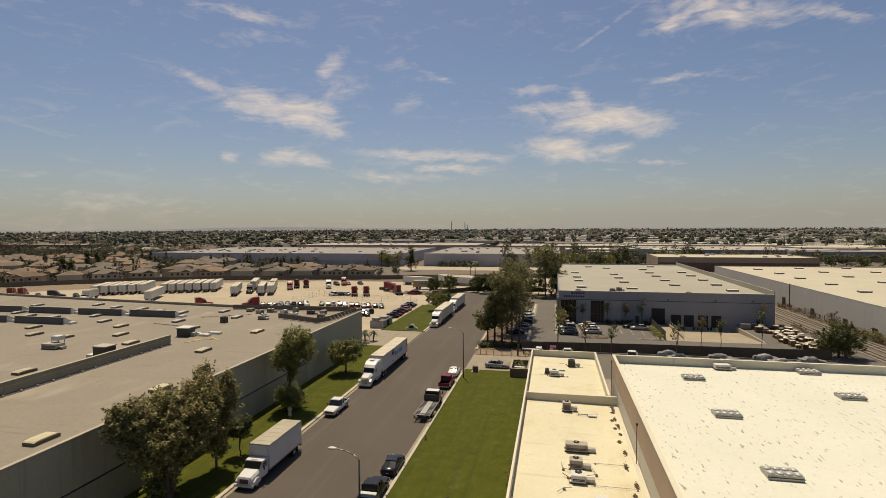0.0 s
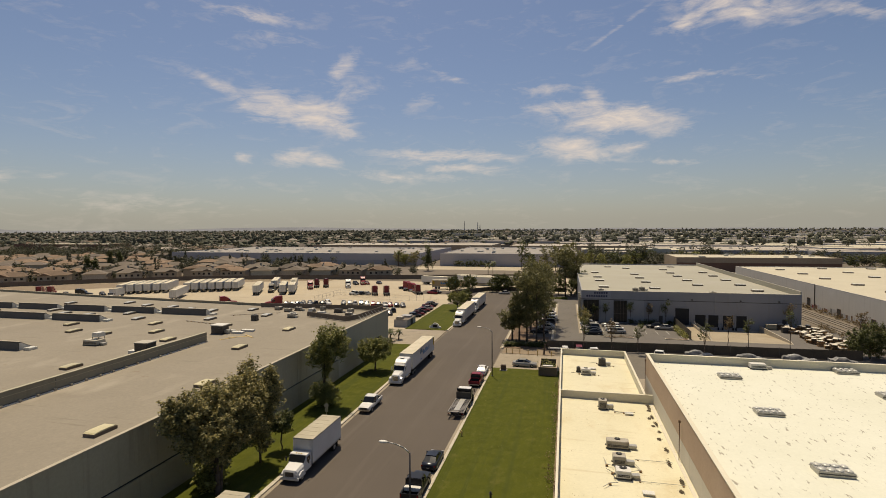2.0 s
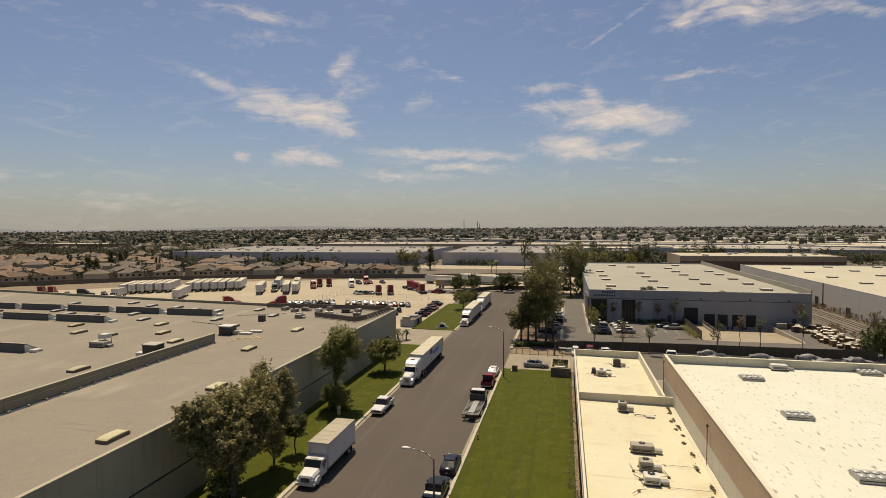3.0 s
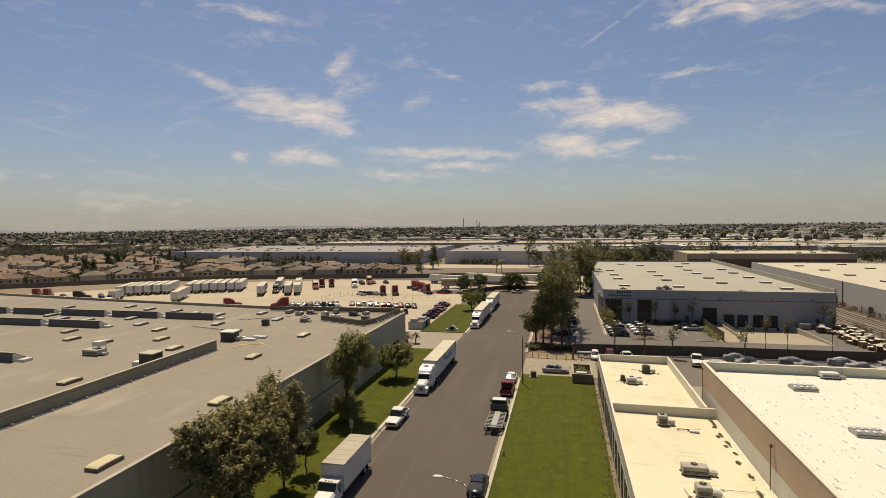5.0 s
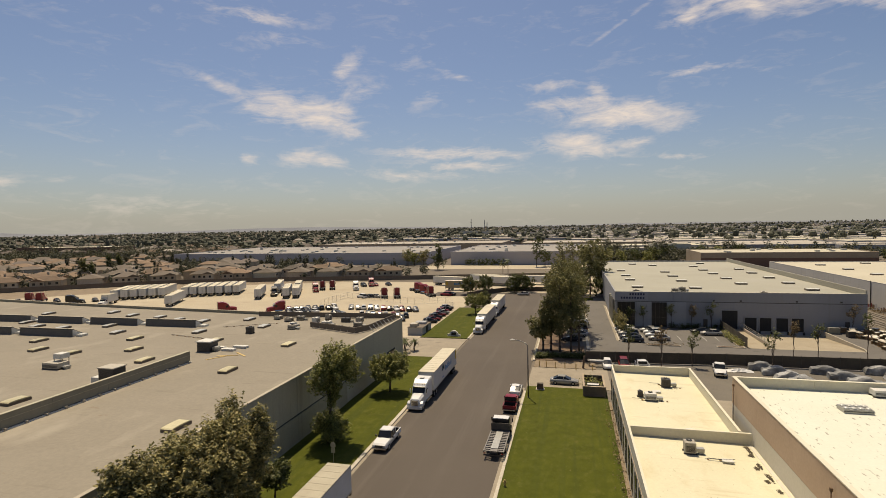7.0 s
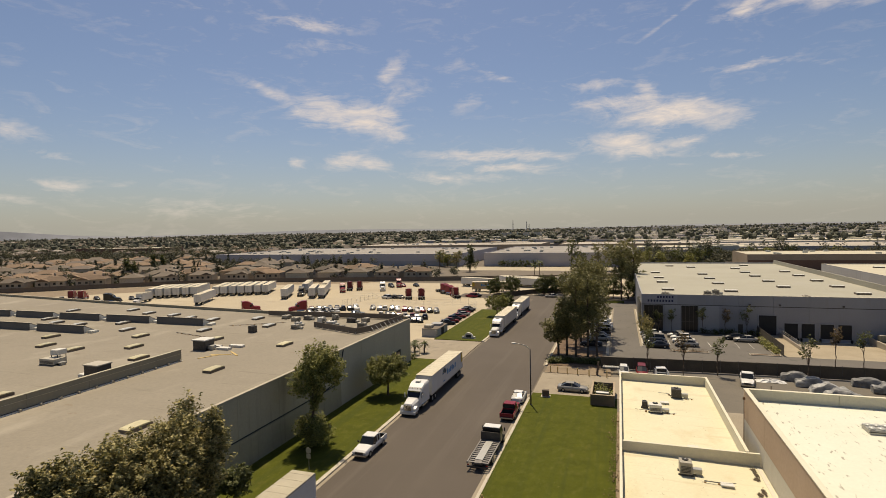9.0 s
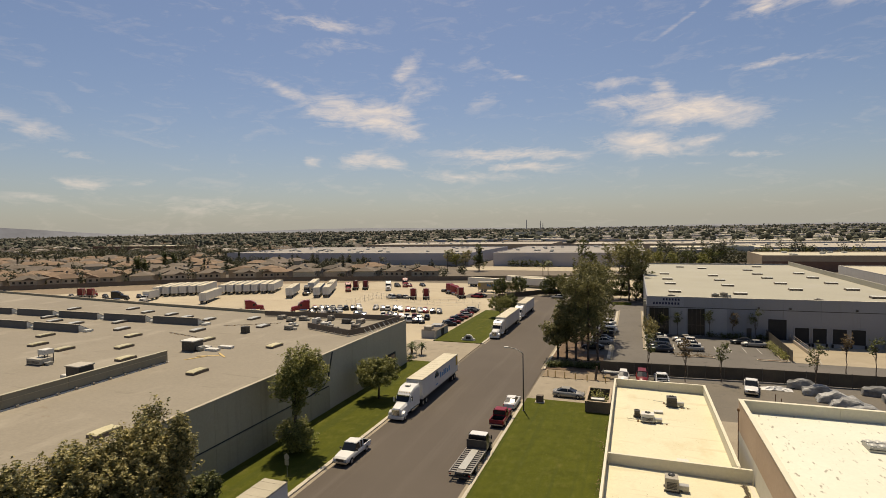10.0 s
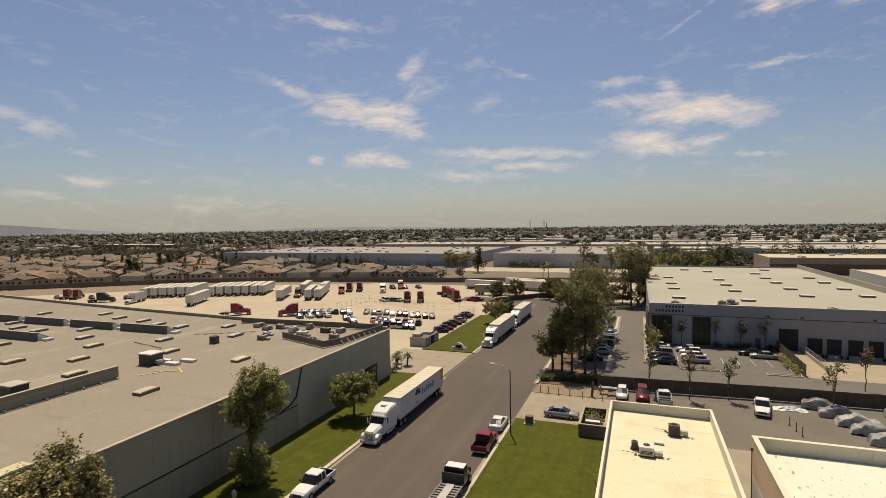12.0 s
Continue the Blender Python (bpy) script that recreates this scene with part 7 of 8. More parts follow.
# kerbed islands of the parking lot
for x0, y0, x1, y1 in ((24.0, 139.2, 30.8, 140.4), (38.2, 139.4, 43.6, 140.6), (42.6, 140.6, 43.8, 153.0)):
    i = base("lot_island", pose(0, 0, 0), "kerbed planting island with dry soil", "planting island", "lot islands", "structure")
    part("island_soil", boxes((x0 + 0.15, y0 + 0.15, -0.05, x1 - 0.15, y1 - 0.15, 0.1)), M["mulch"], i)
    part("island_kerb", boxes((x0, y0, -0.05, x1, y0 + 0.15, 0.14), (x0, y1 - 0.15, -0.05, x1, y1, 0.14), (x0, y0 + 0.15, -0.05, x0 + 0.15, y1 - 0.15, 0.14), (x1 - 0.15, y0 + 0.15, -0.05, x1, y1 - 0.15, 0.14)), M["kerb"], i)

# tracks
for k, x in enumerate((84.4, 89.6)):
    t = base("railway_track", pose(x, 0, 0), "railway track on dark stone ballast", "railway track", "tracks")
    part("ballast", boxes((-1.7, 60, -0.05, 1.7, 330, 0.10)), M["ballast"], t)
    for s in (-0.72, 0.72):
        part("rail", boxes((s - 0.05, 60, 0.1, s + 0.05, 330, 0.3)), M["rail"], t)
    me = None
    for i in range(60):
        y = 100 + i * 1.6
        if me is None:
            ob = part("sleeper", boxes((-1.25, -0.12, 0.0, 1.25, 0.12, 0.125)), M["sleeper_wood"], t)
            me = ob.data
        else:
            ob = new("sleeper", me)
            ob.parent = t
        ob.location = (0, y, 0)

hedge("hedge", 32.8, 160.4, 43.8, 160.5, 0.9, 1500, 626, "low dark hedge at the foot of the white wall", "leaf_dark")
o = base("tarpaulin_heap", pose(37.2, 120.6, 0), "crumpled pale tarpaulin heaped on the ground by the fence", "tarpaulin")
bm = bmesh.new()
bmesh.ops.create_grid(bm, x_segments=22, y_segments=12, size=1.0)
for v in bm.verts:
    e = max(0.0, 1 - (v.co.x ** 2 + v.co.y ** 2) * 0.8)
    h = e * (0.28 + 0.5 * abs(noise.noise((v.co.x * 4.1, v.co.y * 3.2, 2.0))))
    v.co = Vector((v.co.x * 2.2 + 0.2 * noise.noise((v.co.x * 3, v.co.y * 3, 7)), v.co.y * 0.9 + 0.2 * noise.noise((v.co.x * 3, v.co.y * 3, 4)), 0.02 + h))
part("sheet", bm, M["white_box"], o)
bm = bmesh.new()
box(bm, -1.2, -0.5, 0.0, 1.0, 0.4, 0.2, bevel=0.05)
part("bundle", bm, M["tarp"], o)
# bins beside the end dock, scrub along the far wall
for x, y, c in ((67.9, 158.6, "olive_dark"), (70.2, 154.6, "metal_dark")):
    d = base("dumpster", pose(x, y, 0), "dark steel dumpster with a pale lid by the docks", "dumpster", "dock dumpsters")
    part("bin", boxes((-1.2, -0.7, 0.1, 1.2, 0.7, 1.4), bevel=0.03), M[c], d)
    part("lid", boxes((-1.22, -0.72, 1.4, 1.22, 0.3, 1.46)), M["hvac"], d)
    part("skid", boxes((-1.1, -0.6, 0.0, -0.9, 0.6, 0.1)), M["rubber"], d)
    part("skid", boxes((0.9, -0.6, 0.0, 1.1, 0.6, 0.1)), M["rubber"], d)
hedge("scrub", 92.8, 112, 92.9, 166, 1.7, 5200, 621, "dry tangled scrub along the foot of the wall", "leaf_brown", 0.34)
hedge("scrub", 92.9, 120, 92.8, 150, 2.1, 2600, 622, "green weedy scrub along the foot of the wall", "leaf", 0.34)
hedge("scrub", 93.0, 166, 93.0, 205, 1.1, 1500, 623, "low dry scrub along the foot of the wall", "leaf_brown", 0.34)
hedge("scrub", 79.0, 130, 82.0, 164, 0.9, 1600, 624, "low dry scrub between the lot and the tracks", "leaf_brown", 0.3)

# pallet stacks in the corner of the lot
def pallet_stack(m, layers, label):
    o = base("pallet_stack", m, label, "pallet stack", "pallet stacks")
    for k in range(layers):
        z = k * 0.15
        comb = [(-0.5, 0), (-0.41, 0), (-0.41, 0.11), (-0.045, 0.11), (-0.045, 0), (0.045, 0), (0.045, 0.11), (0.41, 0.11), (0.41, 0), (0.5, 0), (0.5, 0.135), (-0.5, 0.135)]
        dx, dy = 0.03 * ((k * 7) % 5 - 2), 0.02 * ((k * 3) % 5 - 2)
        bm = prism(bmesh.new(), [(y + dy, z + h) for y, h in comb], -0.6 + dx, 0.6 + dx)
        # the uppermost pallet is paler than those below
        part("pallet", bm, M["wood"] if k < layers - 1 else M["pallet_top"], o)
    return o


proto = [pallet_stack(pose(70.6, 160, 0), 9, "tall stack of weathered wooden pallets"), pallet_stack(pose(72.2, 159, 0), 5, "low stack of weathered wooden pallets")]
for i in range(84):
    x = 70.5 + rng.uniform(0, 8.0)
    y = 134.5 + rng.uniform(0, 26)
    copy_thing(proto[i % 2], pose(x, y, 0, 0, 0, rng.uniform(0, 90)))

# covered cars in the service lot
def covered_car(m, seed, label):
    o = base("covered_car", m, label, "covered car", "covered cars")
    r = random.Random(seed)
    bm = bmesh.new()
    top = [(-2.5, 0.05, 0.92), (-2.36, 0.72, 0.88), (-1.9, 0.92, 0.86), (-1.15, 1.0, 0.84), (-0.55, 1.42, 0.66), (0.3, 1.5, 0.64), (1.0, 1.4, 0.66), (1.65, 1.04, 0.82), (2.25, 0.96, 0.84), (2.42, 0.66, 0.88), (2.55, 0.05, 0.94)]
    rows = []
    for y, h, w in top:
        y, h = y + r.uniform(-0.12, 0.12), h * r.uniform(0.94, 1.08)
        lo = 0.02 + (0.22 * r.random() ** 2)
        prof = [(-1.02, lo), (-0.96, min(h, 0.8) * 0.9), (-w, h * 0.96), (-w * 0.4, h), (w * 0.15, h * 1.02), (w * 0.62, h), (w, h * 0.95), (0.97, min(h, 0.8) * 0.88), (1.03, lo)]
        rows.append([bm.verts.new((x + r.uniform(-0.07, 0.07), y + r.uniform(-0.1, 0.1), max(0.02, z + r.uniform(-0.05, 0.05) * min(1, z)))) for x, z in prof])
    for a, b in zip(rows[:-1], rows[1:]):
        for q in range(8):
            f = (a[q], a[q + 1], b[q + 1], b[q])
            if r.random() < 0.5:
                bm.faces.new((f[0], f[1], f[2]))
                bm.faces.new((f[0], f[2], f[3]))
            else:
                bm.faces.new((f[0], f[1], f[3]))
                bm.faces.new((f[1], f[2], f[3]))
    bmesh.ops.recalc_face_normals(bm, faces=bm.faces)
    bmesh.ops.subdivide_edges(bm, edges=bm.edges[:], cuts=2, use_grid_fill=True, smooth=0.35)
    for v in bm.verts:
        q = v.co * 2.3 + Vector((seed * 7.1, 0, 0))
        d = 0.10 * noise.noise(q * 0.7) + 0.04 * noise.noise(q * 2.6)
        v.co += Vector((d, d * 0.6, d * 0.8)) if v.co.z > 0.15 else Vector((d, d, 0))
    part("cover", bm, M["tarp"], o)
    for x in (-0.75, 0.75):
        for y in (-1.4, 1.45):
            wheel(o, x, y, 0.32, 0.2, False)
    return o


for k, (x, y, a) in enumerate([(39.8, 121.6, 78), (41.2, 118.6, 80), (42.4, 115.6, 82), (43.2, 112.6, 80), (44.0, 109.4, 82), (49.6, 120.6, 80), (51.0, 117.4, 80), (52.5, 114.2, 82), (54.0, 111, 82), (58.4, 121.8, 80), (60.0, 118.4, 82), (66.5, 121, 80), (62.0, 115, 82)]):
    covered_car(pose(x + 1.7, y + 0.5, 0, 0, 0, a + rng.uniform(-4, 4)), 10 + k, "car under a crumpled grey cover")
pickup("white_paint", "white service pickup in the rear lot").matrix_world = pose(33.3, 118.2, 0, 0, 0, 170)
car("white_paint", "small white car by the screen fence", "hatch").matrix_world = pose(14.2, 119.2, 0, 0, 0, 180)
car("maroon_paint", "dark red sport utility car by the screen fence", "suv").matrix_world = pose(17.2, 119.4, 0, 0, 0, 180)
o = pickup("white_paint", "white utility pickup with a rack by the fence")
for z in (0.95, 1.25, 1.55):
    part("rack_rail", boxes((-0.95, -2.75, z, -0.9, -0.6, z + 0.1)), M["white_paint"], o)
    part("rack_rail", boxes((0.9, -2.75, z, 0.95, -0.6, z + 0.1)), M["white_paint"], o)
    part("rack_rail", boxes((-0.9, -2.75, z, 0.9, -2.7, z + 0.1)), M["white_paint"], o)
for x in (-0.93, 0.93):
    for y in (-2.72, -0.62):
        part("rack_post", tubes(((x, y, 0.7), (x, y, 1.75), 0.035), n=6), M["white_paint"], o)
o.matrix_world = pose(20.2, 118.6, 0, 0, 0, 4)
for x, y, c in ((9.2, 147.0, "silver_paint"), (9.6, 161.6, "white_paint"), (9.0, 171.4, "white_paint"), (7.6, 141.0, "black_paint")):
    car(c, "car parked in the shade beside the lane trees").matrix_world = pose(x, y, 0.02, 0, 0, 90)
o = base("leaning_post", pose(9.7, 117.5, 0, 0, 6, 0), "stout dark wooden post beside the fence gate", "post")
part("shaft", tubes(((0, 0, -0.1), (0, 0, 2.4), 0.2, 0.17), n=8), M["bark"], o)
part("post_top", tubes(((0, 0, 2.4), (0, 0, 2.5), 0.17, 0.08), n=8), M["bark"], o)
for x, y in ((35.6, 113.6), (35.9, 111.6), (36.2, 110.0)):
    o = base("marker_post", pose(x, y, 0), "short dark steel post in the service lot", "post", "lot posts")
    part("pipe", tubes(((0, 0, -0.01), (0, 0, 1.2), 0.06)), M["rust"], o)
    part("foot", tubes(((0, 0, 0), (0, 0, 0.06), 0.14)), M["metal_dark"], o)
# cars of the parking lot
LOT = [(20.6, 155.6, "white_paint", "sedan", 90), (20.8, 152.2, "silver_paint", "sedan", 92), (20.9, 149.0, "silver_paint", "suv", 88), (21.0, 145.6, "navy_paint", "sedan", 90), (21.2, 142.6, "navy_paint", "sedan", 90),
       (26.4, 154.6, "silver_paint", "sedan", 94), (26.7, 152.0, "white_paint", "hatch", 90), (27.0, 148.6, "white_paint", "sedan", 88), (27.2, 145.2, "silver_paint", "sedan", 90), (40.0, 152.6, "silver_paint", "sedan", 88), (38.2, 154.6, "black_paint", "sedan", 86),
       (9.4, 166.0, "white_paint", "sedan", 80), (9.2, 158.6, "silver_paint", "suv", 84), (9.0, 150.0, "grey_paint", "sedan", 84), (9.2, 154.0, "black_paint", "suv", 84), (70.0, 164.0, "black_paint", "suv", 0)]
made = {}
NAMES = {"white_paint": "white", "silver_paint": "silver", "navy_paint": "dark blue", "black_paint": "black", "grey_paint": "grey", "red_paint": "red", "maroon_paint": "dark red", "tan_paint": "tan"}
KINDS = {"sedan": "sedan", "hatch": "hatchback", "suv": "sport utility car"}


def put_car(x, y, paint, kind, ang, where, group, lights=True, z=0.0):
    key = (paint, kind, where, lights)
    if key in made:
        return copy_thing(made[key], pose(x, y, z, 0, 0, ang))
    made[key] = car(paint, f"{NAMES[paint]} {KINDS[kind]} {where}", kind, group, lights)
    made[key].matrix_world = pose(x, y, z, 0, 0, ang)
    return made[key]


for x, y, p, k, a in LOT:
    put_car(x, y, p, k, a, "parked in the white warehouse's lot", "lot cars")

# ---- truck yard ----
PAINTS = ["black_paint", "navy_paint", "silver_paint", "grey_paint", "white_paint", "maroon_paint", "black_paint", "red_paint", "silver_paint", "white_paint", "black_paint", "black_paint", "black_paint"]
for x0, y0, x1, y1, n, a in [(-31.0, 156.5, -32.2, 186, 8, 118), (-65.5, 180.4, -40.0, 177.6, 11, 24), (-57.0, 168.2, -40.0, 166.6, 8, 22), (-53.0, 162.4, -39.6, 161.0, 7, 22), (-85.5, 174.0, -68.5, 178.4, 8, 35), (-66.0, 169.5, -59.0, 163.5, 4, 40),
                             (-82.0, 167.0, -72.0, 171.5, 4, 50), (-72.6, 205.6, -65.0, 207.4, 3, 60), (-88.0, 240.8, -73.0, 248.6, 3, 40), (-210.0, 177.6, -172.0, 185.5, 5, 60), (-41, 213.5, -38, 217.5, 2, 70)]:
    for i in range(n):
        f = (i + 0.5) / n
        put_car(x0 + (x1 - x0) * f + rng.uniform(-0.25, 0.25), y0 + (y1 - y0) * f + rng.uniform(-0.3, 0.3), rng.choice(PAINTS), rng.choice(("sedan", "sedan", "suv", "hatch")), a + rng.choice((0, 180)) + rng.uniform(-4, 4), "parked in the truck yard", "yard cars", False, -0.02)


def yard_trailer():
    o = base("semi_trailer", pose(0, 0, 0), "white box trailer parked in the yard row", "trailer", "yard trailers")
    semi_trailer(o, -9.2, 9.2)
    return o


yt = yard_trailer()
# rear ends of the parked rows; the trailers point away from the street
ROWS = [(-146.6 + 2.95 * k, 199.4 + 1.55 * k) for k in range(7)] + [(-133.4, 175.6)] + [(-169.4 + 2.75 * k, 187.4 + 1.9 * k) for k in range(6)] + [(-111.0, 196.6), (-101.0, 200.4), (-97.6, 202.0), (-114.0, 216.0), (-103.6, 214.0)]
for k, (x, y) in enumerate(ROWS):
    m = pose(x - 4.1, y + 8.4, -0.02, 0, 0, 26 + rng.uniform(-0.8, 0.8))
    if k:
        copy_thing(yt, m)
    else:
        yt.matrix_world = m


def yard_tractor(paint, label):
    o = base("tractor_unit", pose(0, 0, 0), label, "tractor unit", "yard tractors")
    tractor(o, 3.6, paint)
    return o


rt = yard_tractor("red_paint", "red sleeper-cab tractor unit in the yard")
rt.matrix_world = pose(-103.0, 166.4, -0.02, 0, 0, -50)
for x, y, a in ((-86.0, 169.5, 130), (-99.6, 222.5, -150), (-100.6, 231.0, 25), (-96.8, 233.0, 25), (-82.5, 244.0, -155), (-63.4, 209.0, 22), (-58.6, 210.0, 22), (-54.0, 227.0, -120), (-50.0, 221.0, -120), (-47.0, 215.6, 30), (-203.0, 180.6, 35), (-198.2, 181.2, 35)):
    copy_thing(rt, pose(x, y, -0.02, 0, 0, a))
wt = yard_tractor("white_paint", "white sleeper-cab tractor unit in the yard")
wt.matrix_world = pose(-84.2, 230.0, -0.02, 0, 0, -155)
tagged(copy_thing(bt, pose(-163.0, 178.6, -0.02, 0, 0, 200)), "white box truck with a dark cab parked before the trailer row")
bk = yard_tractor("black_paint", "dark tractor unit between the yard trailers")
bk.matrix_world = pose(-110.6, 208.0, -0.02, 0, 0, 205)
copy_thing(bk, pose(-107.4, 210.5, -0.02, 0, 0, 205))
copy_thing(bk, pose(-176.0, 176.0, -0.02, 0, 0, -60))
# trailers across the street's end
for x, y, a in ((-45.5, 249.0, -108), (-30.0, 259.5, -106), (-27.5, 254.6, -104), (-22.0, 249.8, -106), (-5.0, 256.0, -98)):
    copy_thing(yt, pose(x, y, -0.02, 0, 0, a))
tr = base("semi_trailer", pose(-36.5, 233.6, -0.02, 0, 0, -80), "white box trailer with a tan side and blue bars", "trailer", "yard trailers")
semi_trailer(tr, -8.0, 8.0, side="tan_box", logo=True)
screen_fence("end_wall", [(-31.0, 212.0), (-18.5, 228.0), (-4.0, 231.0), (14.0, 231.0)], 1.9, "dark_screen", "dark screened fence round the street's end", 5.0)
put_car(-10.5, 219.5, "silver_paint", "sedan", 92, "at the street's far end", "lot cars")
for k, (x, y) in enumerate([(-27.0, 226), (-14.6, 227.5), (-11.0, 229), (-31, 219)]):
    r = random.Random(900 + k)
    tree(pose(x, y, 0), "round dark tree at the street's end", [(r.uniform(-1, 1), r.uniform(-1, 1), 3.7, 3.4, 3.4, 2.5), (r.uniform(-1.5, 1.5), 0, 5.2, 2.4, 2.4, 1.8)], "leaf_dark", 5600, 0.40, 0.2, 900 + k, "end trees", 4, 4.2, 0.45)

# loose pipework between the units on the cream roof
for k, pts in enumerate((((18.0, 55.6), (18.2, 54.2), (18.9, 54.0)), ((18.1, 53.2), (18.6, 52.6), (18.7, 51.4)), ((20.9, 54.8), (21.2, 53.6), (20.3, 53.2)), ((15.2, 86.2), (16.4, 86.0), (16.8, 86.4)), ((18.2, 93.4), (19.4, 93.2), (19.5, 92.8)), ((20.2, 69.6), (21.6, 69.5), (22.6, 69.7)), ((17.6, 49.6), (18.2, 50.4), (18.9, 50.6)))):
    o = base("roof_pipework", pose(0, 0, roof_z(pts[1][0]) + 0.1), "thin grey refrigerant lines between roof units", "pipework", "roof lines")
    for (x0, y0), (x1, y1) in zip(pts[:-1], pts[1:]):
        part("line", tubes(((x0, y0, 0.1), (x1, y1, 0.1), 0.028), n=6), M["metal_dark"] if k % 2 else M["metal"], o)
    part("support", boxes((pts[1][0] - 0.12, pts[1][1] - 0.12, -0.14, pts[1][0] + 0.12, pts[1][1] + 0.12, 0.06)), M["wood"], o)

# ---- houses and the far town ----
def house(seed, label):
    r = random.Random(seed)
    o = base("house", pose(0, 0, 0), label, "house", "tract houses")
    w, d, h = r.uniform(11, 14), r.uniform(10, 12), r.choice((4.6, 5.0, 5.6))
    wall_m, roof_m = M[("house_wall", "stucco_pale", "house_wall")[seed % 3]], M[("tile_roof", "tile_grey")[seed % 2]]
    part("wall", boxes((-w / 2, -d / 2, 0, w / 2, d / 2, h)), wall_m, o)
    e = 0.6
    bm = bmesh.new()
    rl, rh = w * 0.22, h + d * 0.17
    v = [bm.verts.new(p) for p in ((-w / 2 - e, -d / 2 - e, h), (w / 2 + e, -d / 2 - e, h), (w / 2 + e, d / 2 + e, h), (-w / 2 - e, d / 2 + e, h), (-rl, 0, rh), (rl, 0, rh))]
    for q in ((0, 1, 5, 4), (1, 2, 5), (2, 3, 4, 5), (3, 0, 4), (3, 2, 1, 0)):
        bm.faces.new([v[i] for i in q])
    rf = part("roof", bm, roof_m, o)
    bm = bmesh.new()
    s = r.choice((-1, 1)) * w * 0.27
    v = [bm.verts.new(p) for p in ((s - 3.2, -d / 2 - 1.8, h - 0.1), (s + 3.2, -d / 2 - 1.8, h - 0.1), (s + 3.2, 0, h - 0.1), (s - 3.2, 0, h - 0.1), (s, -d / 2 - 1.8, h + 1.2), (s, 0, h + 1.2))]
    for q in ((0, 1, 4), (1, 2, 5, 4), (3, 0, 4, 5), (2, 3, 5), (3, 2, 1, 0)):
        bm.faces.new([v[i] for i in q])
    part("gable", bm, roof_m, o)
    part("wing", boxes((s - 2.8, -d / 2 - 1.5, 0, s + 2.8, -d / 2, h - 0.1)), wall_m, o)
    for k in range(4):
        x = -w / 2 + w * (k + 0.6) / 4.2
        wz = h - 1.9
        part("window", boxes((x - 0.55, -d / 2 - (1.55 if abs(x - s) < 2.4 else 0.05), wz, x + 0.55, -d / 2 - (1.5 if abs(x - s) < 2.4 else 0.0), wz + 1.1)), M["glass"], o)
    part("chimney", boxes((w * 0.3, 0.5, h, w * 0.3 + 0.8, 1.3, rh + 0.6)), wall_m, rf)
    return o


protos = [house(40 + k, ("tan stucco house with a terracotta tile roof", "pale stucco house with a grey-brown tile roof", "tan stucco house with a brown tile roof")[k % 3]) for k in range(6)]


def wall_at(u):
    """A point of the yard's rear wall, u metres from its west end, and the wall's direction there."""
    for (x0, y0), (x1, y1) in zip(WALL_LINE, WALL_LINE[1:]):
        d = Vector((x1 - x0, y1 - y0))
        if u <= d.length:
            return Vector((x0, y0)) + d.normalized() * u, d.normalized()
        u -= d.length
    return Vector(WALL_LINE[-1]), d.normalized()


def wall_y(x):
    for (x0, y0), (x1, y1) in zip(WALL_LINE, WALL_LINE[1:]):
        if x0 <= x <= x1:
            return y0 + (y1 - y0) * (x - x0) / (x1 - x0)
    return WALL_LINE[0][1] - 60 if x < WALL_LINE[0][0] else WALL_LINE[-1][1]


plots = []     # the house plots in rows behind the wall, each with its turn
rows_allowed = ((-84, 0), (-128, 2), (-200, 3), (-9999, 14))
for row in range(14):
    u = 4.0 + 6 * (row % 3)
    while u < 330:
        p, d = wall_at(u)
        q = p + Vector((-d.y, d.x)) * (10 + 17.5 * row + rng.uniform(-1.2, 1.2)) - d * (row * 3.0)
        u += 16.2 + rng.uniform(-1.0, 1.6)
        if row >= next(n for x, n in rows_allowed if q.x > x) or (q.y > 356 and q.x > -312) or q.y > 470:
            continue
        if row > 1 and rng.random() < 0.1:
            continue
        plots.append((row, q.x, q.y, math.degrees(math.atan2(d.y, d.x)) + rng.choice((0, 0, 0, 180, 90)) + rng.uniform(-4, 4)))
near_plots = [p for p in plots if p[0] < 3]
for i, (row, x, y, a) in enumerate(near_plots):
    if i < 6:
        protos[i].matrix_world = pose(x, y, 0, 0, 0, a)
    else:
        copy_thing(protos[rng.randrange(6)], pose(x, y, 0, 0, 0, a))
# the rows behind them, too many to count
V, F, MI = [], [], []
for row, x, y, a in plots:
    if row < 3:
        continue
    w, l, h = rng.uniform(10, 14), rng.uniform(9, 12), rng.choice((3.2, 4.6, 5.2))
    c, k = math.cos(radians(a)), math.sin(radians(a))
    n = len(V)
    pts = [(sx * w / 2, sy * l / 2, z) for z in (-0.05, h) for sy in (-1, 1) for sx in (-1, 1)]
    pts += [(sx * (w / 2 + 0.6), sy * (l / 2 + 0.6), h) for sy in (-1, 1) for sx in (-1, 1)] + [(-w * 0.22, 0, h + l * 0.18), (w * 0.22, 0, h + l * 0.18)]
    V += [(x + px * c - py * k, y + px * k + py * c, pz) for px, py, pz in pts]
    F += [[n + i for i in q] for q in ((0, 1, 5, 4), (1, 3, 7, 5), (3, 2, 6, 7), (2, 0, 4, 6), (8, 9, 13, 12), (11, 10, 12, 13), (9, 11, 13), (10, 8, 12))]
    roof = rng.choice((2, 2, 3, 4))
    MI += [rng.choice((0, 1))] * 4 + [roof] * 4
me = bpy.data.meshes.new("house_rows")
me.from_pydata(V, [], F)
